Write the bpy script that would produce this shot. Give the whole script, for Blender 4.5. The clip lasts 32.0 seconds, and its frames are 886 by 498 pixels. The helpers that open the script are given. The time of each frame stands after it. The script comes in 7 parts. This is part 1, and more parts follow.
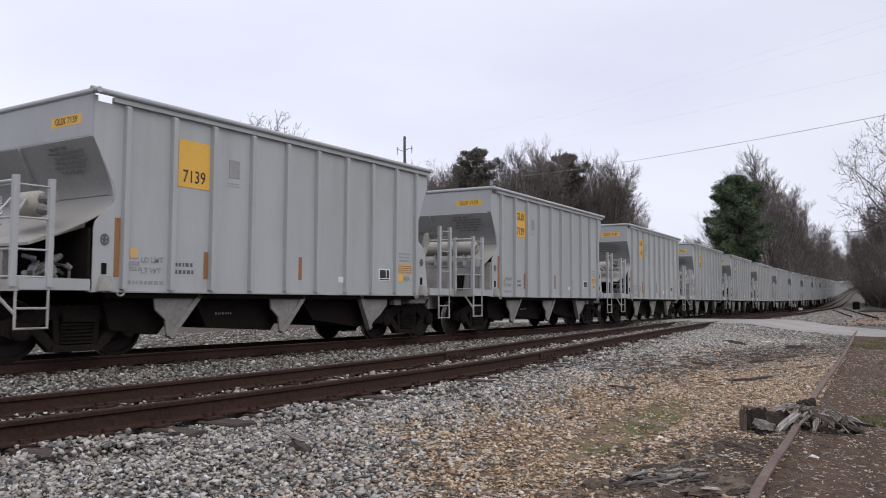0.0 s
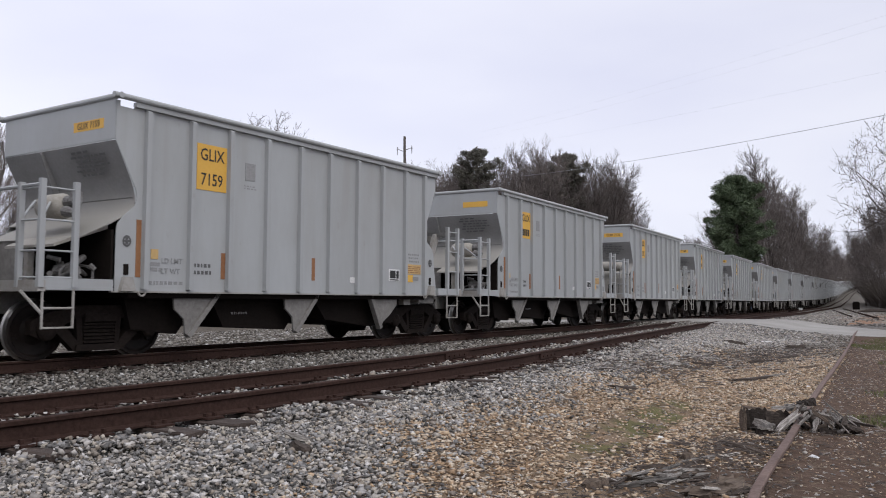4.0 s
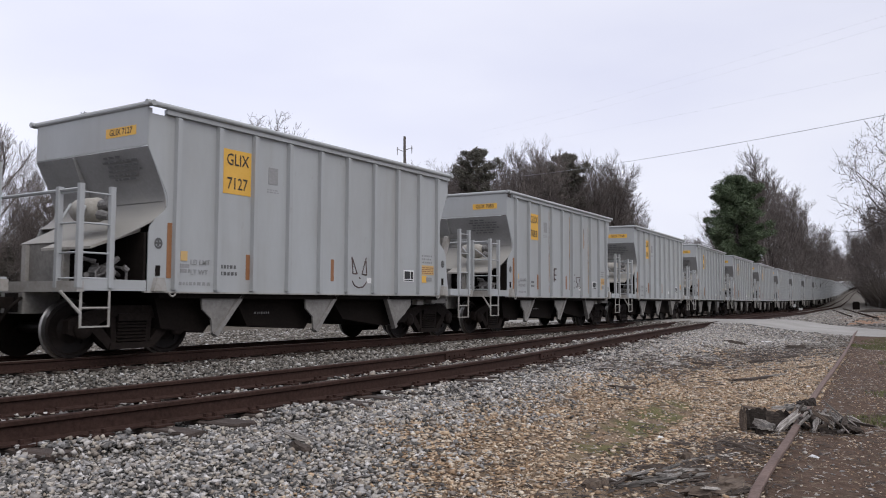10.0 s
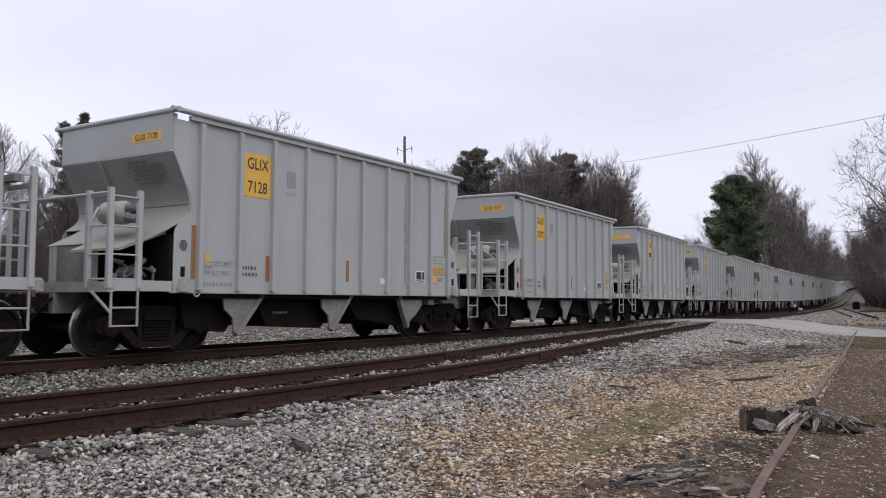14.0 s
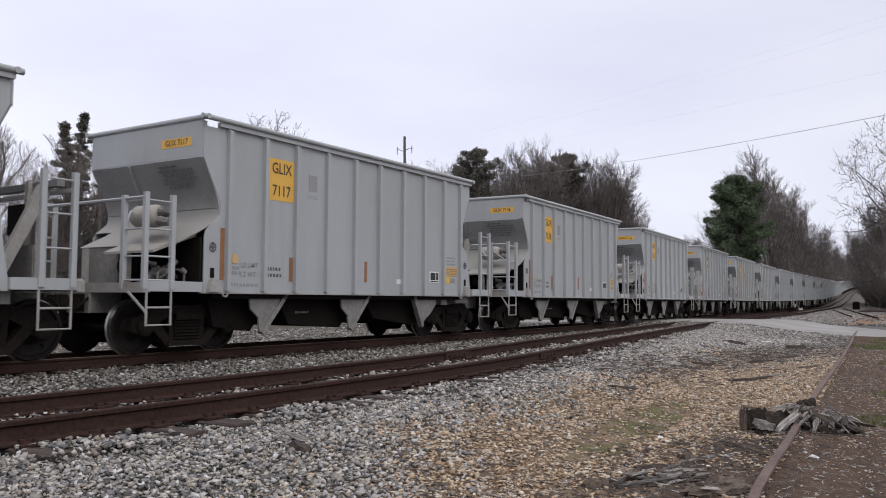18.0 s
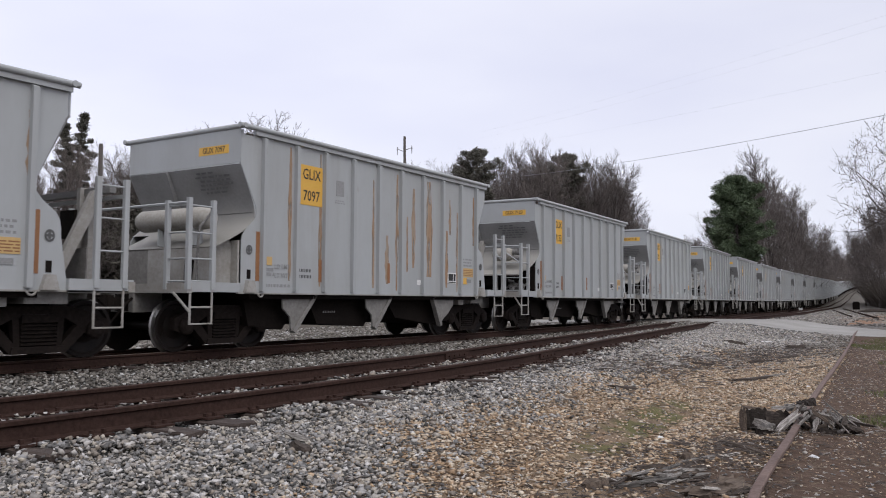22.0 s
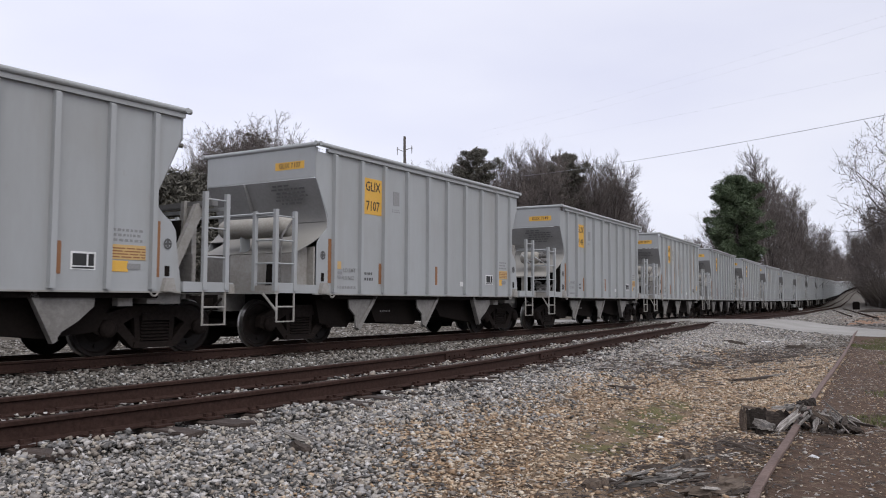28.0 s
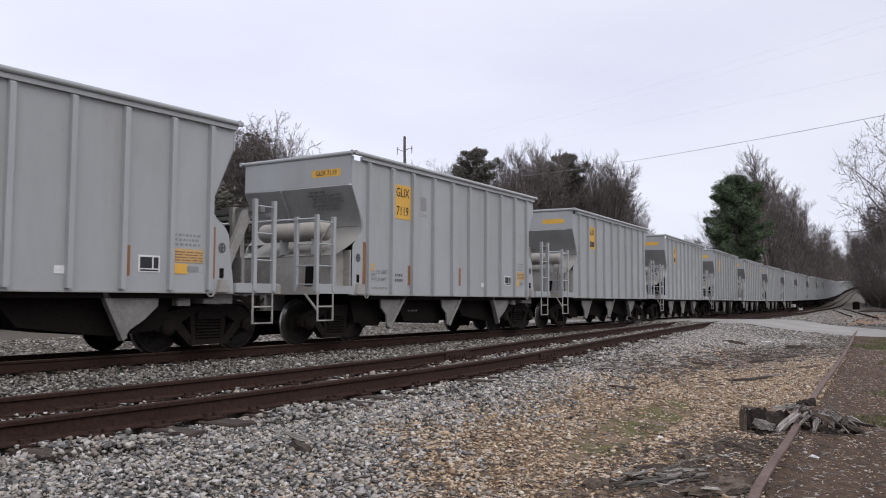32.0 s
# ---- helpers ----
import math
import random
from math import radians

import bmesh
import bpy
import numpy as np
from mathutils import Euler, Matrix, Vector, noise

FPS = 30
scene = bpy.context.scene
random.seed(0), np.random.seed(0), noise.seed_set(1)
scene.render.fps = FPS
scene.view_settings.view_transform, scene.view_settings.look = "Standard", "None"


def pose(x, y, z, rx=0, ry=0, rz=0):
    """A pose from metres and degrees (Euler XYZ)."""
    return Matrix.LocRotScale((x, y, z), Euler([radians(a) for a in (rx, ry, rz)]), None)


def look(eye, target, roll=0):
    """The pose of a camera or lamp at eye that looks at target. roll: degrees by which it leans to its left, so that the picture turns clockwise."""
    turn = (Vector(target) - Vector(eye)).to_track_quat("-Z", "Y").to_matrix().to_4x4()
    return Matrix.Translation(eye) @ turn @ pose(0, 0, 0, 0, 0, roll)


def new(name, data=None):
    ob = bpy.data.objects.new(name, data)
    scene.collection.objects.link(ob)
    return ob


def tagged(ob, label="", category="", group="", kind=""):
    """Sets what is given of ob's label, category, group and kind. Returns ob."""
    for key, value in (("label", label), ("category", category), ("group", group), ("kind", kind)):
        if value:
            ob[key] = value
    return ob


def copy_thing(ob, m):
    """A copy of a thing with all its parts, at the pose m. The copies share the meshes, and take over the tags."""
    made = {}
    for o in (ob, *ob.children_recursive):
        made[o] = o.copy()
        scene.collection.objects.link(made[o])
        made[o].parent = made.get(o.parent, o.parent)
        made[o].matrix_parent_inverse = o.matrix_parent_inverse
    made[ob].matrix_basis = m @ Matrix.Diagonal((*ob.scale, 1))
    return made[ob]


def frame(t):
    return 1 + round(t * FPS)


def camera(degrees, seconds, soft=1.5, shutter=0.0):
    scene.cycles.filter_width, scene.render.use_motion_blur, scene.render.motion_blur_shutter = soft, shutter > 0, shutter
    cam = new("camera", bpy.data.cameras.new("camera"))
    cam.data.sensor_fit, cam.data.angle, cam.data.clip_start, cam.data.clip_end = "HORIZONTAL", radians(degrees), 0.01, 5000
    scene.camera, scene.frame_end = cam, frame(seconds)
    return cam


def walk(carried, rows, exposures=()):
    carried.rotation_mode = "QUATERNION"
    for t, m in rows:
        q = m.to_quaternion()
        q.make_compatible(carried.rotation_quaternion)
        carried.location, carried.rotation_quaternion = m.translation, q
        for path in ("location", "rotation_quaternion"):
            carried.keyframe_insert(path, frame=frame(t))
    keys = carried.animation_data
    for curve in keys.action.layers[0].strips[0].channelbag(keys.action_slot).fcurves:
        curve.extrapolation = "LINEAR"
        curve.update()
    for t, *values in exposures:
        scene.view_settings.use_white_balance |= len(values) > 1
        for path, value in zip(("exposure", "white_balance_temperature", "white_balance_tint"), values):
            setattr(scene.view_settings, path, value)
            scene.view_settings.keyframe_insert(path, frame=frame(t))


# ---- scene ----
# ---- camera ----
cam = camera(57.82, 32.0, soft=1.0, shutter=0.05)
EYE = Vector((0.0, 0.0, 0.771))
YAW, PITCH = -0.6222, 0.0709
AIM = EYE + Vector((math.sin(YAW) * math.cos(PITCH), math.cos(YAW) * math.cos(PITCH), math.sin(PITCH)))
walk(cam, [(0.0, look(EYE, AIM, -0.385)), (32.0, look(EYE, AIM, -0.385))])

# ---- light: an overcast winter day ----
scene.view_settings.exposure = 0.0
world = bpy.data.worlds.new("overcast_sky")
scene.world = world
world.use_nodes = True
wn, wl = world.node_tree.nodes, world.node_tree.links
wn.clear()
w_out = wn.new("ShaderNodeOutputWorld")
w_bg = wn.new("ShaderNodeBackground")
w_sky = wn.new("ShaderNodeTexSky")
w_sky.sky_type, w_sky.sun_disc = "NISHITA", False
w_sky.sun_elevation, w_sky.sun_rotation = radians(42), radians(150)
w_gain = wn.new("ShaderNodeMixRGB")
w_gain.blend_type, w_gain.inputs[0].default_value = "MULTIPLY", 1.0
w_gain.inputs[2].default_value = (0.1, 0.1, 0.1, 1)
w_co = wn.new("ShaderNodeTexCoord")
w_map = wn.new("ShaderNodeMapping")
w_map.inputs["Scale"].default_value = (1.0, 1.0, 3.2)
w_noise = wn.new("ShaderNodeTexNoise")
w_noise.inputs["Scale"].default_value, w_noise.inputs["Detail"].default_value = 2.1, 4.0
w_noise.inputs["Roughness"].default_value = 0.45
w_ramp = wn.new("ShaderNodeValToRGB")
w_ramp.color_ramp.elements[0].position, w_ramp.color_ramp.elements[0].color = 0.3, (0.8, 0.817, 0.99, 1)
w_ramp.color_ramp.elements[1].position, w_ramp.color_ramp.elements[1].color = 0.7, (0.955, 0.965, 1.08, 1)
w_mix = wn.new("ShaderNodeMixRGB")
w_mix.inputs[0].default_value = 0.93
wl.new(w_sky.outputs[0], w_gain.inputs[1])
wl.new(w_gain.outputs[0], w_mix.inputs[1])
wl.new(w_co.outputs["Generated"], w_map.inputs[0])
wl.new(w_map.outputs[0], w_noise.inputs[0])
wl.new(w_noise.outputs[0], w_ramp.inputs[0])
wl.new(w_ramp.outputs[0], w_mix.inputs[2])
w_sep = wn.new("ShaderNodeSeparateXYZ")
w_side = wn.new("ShaderNodeMapRange")
w_side.inputs[1].default_value, w_side.inputs[2].default_value = -0.9, -0.1
w_side.inputs[3].default_value, w_side.inputs[4].default_value = 1.06, 0.92
wl.new(w_co.outputs["Generated"], w_sep.inputs[0])
wl.new(w_sep.outputs[0], w_side.inputs[0])
w_grade = wn.new("ShaderNodeMixRGB")
w_grade.blend_type, w_grade.inputs[0].default_value = "MULTIPLY", 1.0
wl.new(w_mix.outputs[0], w_grade.inputs[1])
wl.new(w_side.outputs[0], w_grade.inputs[2])
wl.new(w_grade.outputs[0], w_bg.inputs[0])
wl.new(w_bg.outputs[0], w_out.inputs[0])
w_bg.inputs[1].default_value = 1.0
sun_data = bpy.data.lights.new("sun", "SUN")
sun_data.energy, sun_data.angle, sun_data.color = 1.5, radians(50), (1.0, 0.97, 0.93)
sun = new("sun", sun_data)
sun.matrix_world = look((46, -20, 60), (0, 0, 0))


# ---- materials ----
def material(name, base, rough=0.7, metal=0.0, dark=None, light=None, grain=30.0, patch=1.5, bump=0.15, bump_dist=0.01, amount=0.5,
             stretch=(1, 1, 1), spec=0.4, island=0.0, obj_random=0.0):
    """Principled surface with variation at two scales: broad patches and fine grain."""
    m = bpy.data.materials.new(name)
    m.use_nodes = True
    n, l = m.node_tree.nodes, m.node_tree.links
    b = n["Principled BSDF"]
    b.inputs["Roughness"].default_value, b.inputs["Metallic"].default_value = rough, metal
    b.inputs["Specular IOR Level"].default_value = spec
    dark = dark or tuple(c * 0.72 for c in base)
    light = light or tuple(min(1, c * 1.22) for c in base)
    co = n.new("ShaderNodeTexCoord")
    mp = n.new("ShaderNodeMapping")
    mp.inputs["Scale"].default_value = stretch
    l.new(co.outputs["Object"], mp.inputs[0])
    big, fine = n.new("ShaderNodeTexNoise"), n.new("ShaderNodeTexNoise")
    big.inputs["Scale"].default_value, big.inputs["Detail"].default_value = patch, 5
    fine.inputs["Scale"].default_value, fine.inputs["Detail"].default_value = grain, 6
    fine.inputs["Roughness"].default_value = 0.65
    for t in (big, fine):
        l.new(mp.outputs[0], t.inputs[0])
    r1 = n.new("ShaderNodeValToRGB")
    r1.color_ramp.elements[0].position, r1.color_ramp.elements[0].color = 0.32, (*dark, 1)
    r1.color_ramp.elements[1].position, r1.color_ramp.elements[1].color = 0.68, (*base, 1)
    r2 = n.new("ShaderNodeValToRGB")
    r2.color_ramp.elements[0].position, r2.color_ramp.elements[0].color = 0.35, (*dark, 1)
    r2.color_ramp.elements[1].position, r2.color_ramp.elements[1].color = 0.7, (*light, 1)
    l.new(big.outputs[0], r1.inputs[0])
    l.new(fine.outputs[0], r2.inputs[0])
    mix = n.new("ShaderNodeMixRGB")
    mix.inputs[0].default_value = amount
    l.new(r1.outputs[0], mix.inputs[1])
    l.new(r2.outputs[0], mix.inputs[2])
    top = mix.outputs[0]
    if island or obj_random:
        hsv = n.new("ShaderNodeHueSaturation")
        mr = n.new("ShaderNodeMapRange")
        k = island or obj_random
        mr.inputs[3].default_value, mr.inputs[4].default_value = 1 - k, 1 + k
        if island:
            g = n.new("ShaderNodeNewGeometry")
            l.new(g.outputs["Random Per Island"], mr.inputs[0])
        else:
            g = n.new("ShaderNodeObjectInfo")
            l.new(g.outputs["Random"], mr.inputs[0])
        l.new(mr.outputs[0], hsv.inputs["Value"])
        l.new(top, hsv.inputs["Color"])
        top = hsv.outputs[0]
    l.new(top, b.inputs["Base Color"])
    if bump:
        bp = n.new("ShaderNodeBump")
        bp.inputs["Strength"].default_value, bp.inputs["Distance"].default_value = bump, bump_dist
        l.new(fine.outputs[0], bp.inputs["Height"])
        l.new(bp.outputs[0], b.inputs["Normal"])
    return m


M_PAINT = material("light_grey_paint", (0.388, 0.403, 0.41), 0.5, 0, (0.338, 0.347, 0.346), (0.412, 0.427, 0.436), 9, 0.9, 0.02, 0.003, 0.2, (1, 1, 0.3), obj_random=0.03)


def weathered(m, amount, colour):
    """Faint dirt runs down a painted side and a few specks, differing from piece to piece."""
    n, l = m.node_tree.nodes, m.node_tree.links
    b = n["Principled BSDF"]
    src = b.inputs["Base Color"].links[0].from_socket
    co, info, mv = n.new("ShaderNodeTexCoord"), n.new("ShaderNodeObjectInfo"), n.new("ShaderNodeVectorMath")
    mv.operation = "ADD"
    l.new(co.outputs["Object"], mv.inputs[0])
    l.new(info.outputs["Random"], mv.inputs[1])
    total = src
    for scale, stretch, lo, hi, k in ((2.4, (1, 1, 0.07), 0.56, 0.74, 1.0), (7.0, (1, 1, 0.5), 0.68, 0.76, 0.9), (0.8, (1, 1, 1), 0.5, 0.75, 0.6)):
        mp, no, mr, mx = n.new("ShaderNodeMapping"), n.new("ShaderNodeTexNoise"), n.new("ShaderNodeMapRange"), n.new("ShaderNodeMixRGB")
        mp.inputs["Scale"].default_value = stretch
        no.inputs["Scale"].default_value, no.inputs["Detail"].default_value = scale, 6
        mr.inputs[1].default_value, mr.inputs[2].default_value, mr.inputs[4].default_value = lo, hi, amount * k
        l.new(mv.outputs[0], mp.inputs[0])
        l.new(mp.outputs[0], no.inputs[0])
        l.new(no.outputs[0], mr.inputs[0])
        l.new(mr.outputs[0], mx.inputs[0])
        l.new(total, mx.inputs[1])
        mx.inputs[2].default_value = (*colour, 1)
        total = mx.outputs[0]
    l.new(total, b.inputs["Base Color"])


weathered(M_PAINT, 0.3, (0.27, 0.255, 0.225))
M_PAINT_WORN = material("worn_light_grey_paint", (0.38, 0.37, 0.35), 0.6, 0, (0.24, 0.22, 0.19), (0.43, 0.42, 0.41), 18, 2.2, 0.1, 0.004, 0.35)
# darker than the paint: grime, plus the shade of a downward-facing sheet
M_SLOPE = material("grimy_underside_shade_sheet", (0.225, 0.223, 0.22), 0.65, 0, (0.15, 0.147, 0.142), (0.265, 0.263, 0.26), 20, 1.4, 0.08, 0.004, 0.35)
M_DUSTY = material("dusty_pale_sheet", (0.37, 0.355, 0.325), 0.75, 0, (0.26, 0.238, 0.2), (0.5, 0.48, 0.44), 22, 1.8, 0.12, 0.004, 0.4)


def dusted(m, z0, z1, colour):
    """Pale stone dust lying on the lower part of a sheet, with a ragged upper border; z0 and z1 in the thing's own metres."""
    n, l = m.node_tree.nodes, m.node_tree.links
    b = n["Principled BSDF"]
    src = b.inputs["Base Color"].links[0].from_socket
    co, sep, rag, add, rng_ = n.new("ShaderNodeTexCoord"), n.new("ShaderNodeSeparateXYZ"), n.new("ShaderNodeTexNoise"), n.new("ShaderNodeMath"), n.new("ShaderNodeMapRange")
    l.new(co.outputs["Object"], sep.inputs[0])
    l.new(co.outputs["Object"], rag.inputs[0])
    rag.inputs["Scale"].default_value, rag.inputs["Detail"].default_value = 2.6, 5
    add.operation = "MULTIPLY_ADD"
    l.new(rag.outputs[0], add.inputs[0])
    add.inputs[1].default_value = 0.5
    l.new(sep.outputs[2], add.inputs[2])
    rng_.interpolation_type = "SMOOTHSTEP"
    rng_.inputs[1].default_value, rng_.inputs[2].default_value = z1 + 0.25, z0 + 0.25
    l.new(add.outputs[0], rng_.inputs[0])
    mix = n.new("ShaderNodeMixRGB")
    l.new(rng_.outputs[0], mix.inputs[0])
    l.new(src, mix.inputs[1])
    mix.inputs[2].default_value = (*colour, 1)
    l.new(mix.outputs[0], b.inputs["Base Color"])
    return m


# same painted underside shade and grime in the base, paler dust lower down
M_SLOPE_DUST = dusted(material("grimy_shade_dark_sheet_dusty_below", (0.255, 0.253, 0.25), 0.65, 0, (0.18, 0.177, 0.172), (0.295, 0.293, 0.29), 20, 1.4, 0.05, 0.004, 0.3), 2.28, 2.8, (0.285, 0.275, 0.252))
# near black: the shade beneath the cars is put into this colour
M_BLACK = material("black_with_underframe_shade", (0.0135, 0.0105, 0.009), 0.9, 0, (0.0095, 0.0074, 0.0064), (0.022, 0.0172, 0.0148), 20, 2.5, 0.2, 0.004, 0.4, spec=0.1)
# bogies and wheels: colour lowered for dirt and for underframe shadow
M_BOGIE = material("dirty_shade_dark_cast_steel", (0.0175, 0.0128, 0.0108), 0.8, 0.0, (0.0085, 0.0063, 0.0053), (0.034, 0.0255, 0.022), 16, 3.0, 0.3, 0.005, 0.45, spec=0.12)
M_WHEEL = material("wheel_steel", (0.014, 0.0098, 0.0082), 0.6, 0.0, (0.006, 0.0045, 0.0038), (0.026, 0.018, 0.015), 14, 4.0, 0.15, 0.003, 0.4, spec=0.2)
M_TREAD = material("polished_wheel_rim", (0.35, 0.34, 0.33), 0.3, 0.9, bump=0.03)
M_YELLOW = material("yellow_panel_paint", (0.72, 0.42, 0.075), 0.5, 0, (0.66, 0.37, 0.06), (0.76, 0.46, 0.1), 20, 2.0, 0.02, 0.003, 0.3)
M_LABEL = material("faded_yellow_label", (0.58, 0.38, 0.15), 0.6, 0, (0.5, 0.34, 0.15), (0.62, 0.43, 0.19), 14, 3.0, 0.02, 0.003, 0.4)
M_ORANGE = material("orange_reflector", (0.3, 0.145, 0.062), 0.5, 0, (0.23, 0.1, 0.045), (0.37, 0.18, 0.08), 20, 2.0, 0.02, 0.003, 0.3)
M_INK = material("black_lettering", (0.03, 0.03, 0.03), 0.6, bump=0)
M_GREYINK = material("faded_grey_lettering", (0.29, 0.29, 0.29), 0.6, bump=0)
M_DARKSTENCIL = material("dark_stencil", (0.11, 0.11, 0.11), 0.6, bump=0)
M_SLOPEINK = material("faded_dark_stencil", (0.13, 0.13, 0.13), 0.7, bump=0)
M_WHITE = material("white_plate", (0.78, 0.78, 0.77), 0.5, bump=0.02)
M_RUSTSTREAK = material("rust_streak", (0.33, 0.165, 0.06), 0.8, 0, (0.37, 0.32, 0.26), (0.25, 0.115, 0.04), 30, 7.0, 0.1, 0.003, 0.5, (1, 1, 0.14))
rs_n, rs_l = M_RUSTSTREAK.node_tree.nodes, M_RUSTSTREAK.node_tree.links
rs_co, rs_map, rs_no, rs_mr = rs_n.new("ShaderNodeTexCoord"), rs_n.new("ShaderNodeMapping"), rs_n.new("ShaderNodeTexNoise"), rs_n.new("ShaderNodeMapRange")
rs_map.inputs["Scale"].default_value = (1, 1, 0.12)
rs_no.inputs["Scale"].default_value, rs_no.inputs["Detail"].default_value = 16, 5
rs_mr.inputs[1].default_value, rs_mr.inputs[2].default_value = 0.3, 0.5
rs_mr.inputs[4].default_value = 0.97
rs_l.new(rs_co.outputs["Object"], rs_map.inputs[0])
rs_l.new(rs_map.outputs[0], rs_no.inputs[0])
rs_l.new(rs_no.outputs[0], rs_mr.inputs[0])
rs_l.new(rs_mr.outputs[0], rs_n["Principled BSDF"].inputs["Alpha"])
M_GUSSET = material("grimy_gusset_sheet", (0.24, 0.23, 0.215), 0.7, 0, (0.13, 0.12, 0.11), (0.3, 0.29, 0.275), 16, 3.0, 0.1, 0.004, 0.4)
M_SPRAY = material("dark_spray_paint", (0.09, 0.06, 0.055), 0.6, bump=0)
M_RAIL = material("rusty_rail_steel", (0.047, 0.0265, 0.021), 0.85, 0.0, (0.024, 0.0135, 0.0105), (0.078, 0.045, 0.036), 26, 1.3, 0.25, 0.004, 0.5, spec=0.12)
M_RAILTOP = material("worn_rail_head", (0.2, 0.15, 0.125), 0.45, 0.6, bump=0.05)
M_SPURRAIL = material("pale_rusty_rail_steel", (0.17, 0.115, 0.095), 0.8, 0.0, (0.08, 0.05, 0.04), (0.25, 0.18, 0.155), 26, 1.3, 0.2, 0.004, 0.5)
M_TIE = material("creosoted_wood", (0.06, 0.044, 0.036), 0.9, 0, (0.022, 0.016, 0.013), (0.13, 0.1, 0.085), 22, 1.6, 0.5, 0.01, 0.5, (0.25, 4, 4), obj_random=0.3)
M_OLDWOOD = material("weathered_grey_wood", (0.29, 0.268, 0.245), 0.92, 0, (0.07, 0.06, 0.05), (0.54, 0.51, 0.48), 30, 4.0, 0.6, 0.01, 0.55, (0.3, 3, 3), obj_random=0.55)
M_ROT = material("black_rotten_wood", (0.028, 0.021, 0.017), 0.95, 0, (0.012, 0.009, 0.0075), (0.07, 0.055, 0.045), 30, 4.0, 0.6, 0.01, 0.5, (0.3, 3, 3))
M_OLDBROWN = material("weathered_brown_wood", (0.13, 0.1, 0.078), 0.95, 0, (0.05, 0.038, 0.03), (0.24, 0.19, 0.15), 30, 4.0, 0.6, 0.01, 0.5, (0.3, 3, 3), obj_random=0.2)
M_DARKWOOD = material("rotten_dark_wood", (0.065, 0.05, 0.042), 0.95, 0, (0.022, 0.017, 0.014), (0.16, 0.13, 0.11), 30, 4.0, 0.6, 0.01, 0.5, (0.3, 3, 3))


def stone_material(name, shades, bump=0.4):
    """Broken stone: each piece takes a shade of its own, with fine speckle on it."""
    m = material(name, (0.5, 0.5, 0.5), 0.88, 0, (0.33, 0.33, 0.33), (0.62, 0.62, 0.62), 40, 14.0, bump, 0.004, 0.5, spec=0.25)
    n, l = m.node_tree.nodes, m.node_tree.links
    b = n["Principled BSDF"]
    src = b.inputs["Base Color"].links[0].from_socket
    g = n.new("ShaderNodeNewGeometry")
    r = n.new("ShaderNodeValToRGB")
    e = r.color_ramp.elements
    e[0].position, e[0].color = shades[0][0], (*shades[0][1], 1)
    e[1].position, e[1].color = shades[-1][0], (*shades[-1][1], 1)
    for p, c in shades[1:-1]:
        k = e.new(p)
        k.color = (*c, 1)
    l.new(g.outputs["Random Per Island"], r.inputs[0])
    mul = n.new("ShaderNodeMixRGB")
    mul.blend_type, mul.inputs[0].default_value = "MULTIPLY", 1.0
    dbl = n.new("ShaderNodeMixRGB")
    dbl.blend_type, dbl.inputs[0].default_value, dbl.inputs[2].default_value = "ADD", 1.0, (0.45, 0.45, 0.45, 1)
    l.new(src, dbl.inputs[1])
    l.new(dbl.outputs[0], mul.inputs[1])
    l.new(r.outputs[0], mul.inputs[2])
    l.new(mul.outputs[0], b.inputs["Base Color"])
    return m


M_STONE = stone_material("grey_ballast_stone", [(0.0, (0.070, 0.066, 0.060)), (0.16, (0.172, 0.165, 0.158)), (0.34, (0.316, 0.309, 0.303)), (0.5, (0.288, 0.241, 0.193)), (0.62, (0.391, 0.373, 0.357)), (0.78, (0.465, 0.414, 0.341)), (0.93, (0.549, 0.526, 0.503)), (1.0, (0.688, 0.661, 0.630))])
# darker stone: dirt and the train's shadow together in its shades
M_DIRTSHADE_STONE = stone_material("dirty_shade_darkened_stone", [(0.0, (0.055, 0.047, 0.041)), (0.3, (0.155, 0.14, 0.122)), (0.6, (0.25, 0.232, 0.208)), (0.85, (0.32, 0.29, 0.25)), (1.0, (0.52, 0.51, 0.49))])
M_TAN = stone_material("tan_gravel_stone", [(0.0, (0.17, 0.115, 0.075)), (0.2, (0.37, 0.255, 0.16)), (0.4, (0.54, 0.385, 0.25)), (0.55, (0.43, 0.365, 0.29)), (0.7, (0.62, 0.46, 0.305)), (0.85, (0.56, 0.46, 0.35)), (1.0, (0.78, 0.69, 0.56))], 0.3)
M_ROAD = material("worn_pale_asphalt", (0.35, 0.335, 0.31), 0.9, 0, (0.22, 0.21, 0.192), (0.42, 0.405, 0.38), 40, 0.6, 0.25, 0.006, 0.4)
M_BARK = material("winter_bark", (0.13, 0.112, 0.102), 0.92, 0, (0.065, 0.054, 0.048), (0.175, 0.153, 0.14), 6, 1.0, 0.4, 0.02, 0.5, obj_random=0.22)
M_TWIG = material("bare_twigs", (0.15, 0.127, 0.117), 0.92, 0, (0.105, 0.088, 0.08), (0.2, 0.172, 0.161), 5, 0.25, 0, 0.02, 0.5, obj_random=0.22)
M_NEEDLE = material("pine_needles", (0.098, 0.135, 0.074), 0.8, 0, (0.055, 0.078, 0.042), (0.16, 0.2, 0.115), 3, 0.35, 0, 0.02, 0.5, island=0.35)
M_NEEDLE_DULL = material("dull_pine_needles", (0.128, 0.12, 0.098), 0.85, 0, (0.078, 0.073, 0.06), (0.185, 0.176, 0.145), 3, 0.35, 0, 0.02, 0.5, island=0.35)
M_BRUSH = material("winter_brush", (0.14, 0.118, 0.1), 0.95, 0, (0.09, 0.075, 0.062), (0.2, 0.172, 0.148), 4, 0.3, 0, 0.02, 0.5, island=0.3)
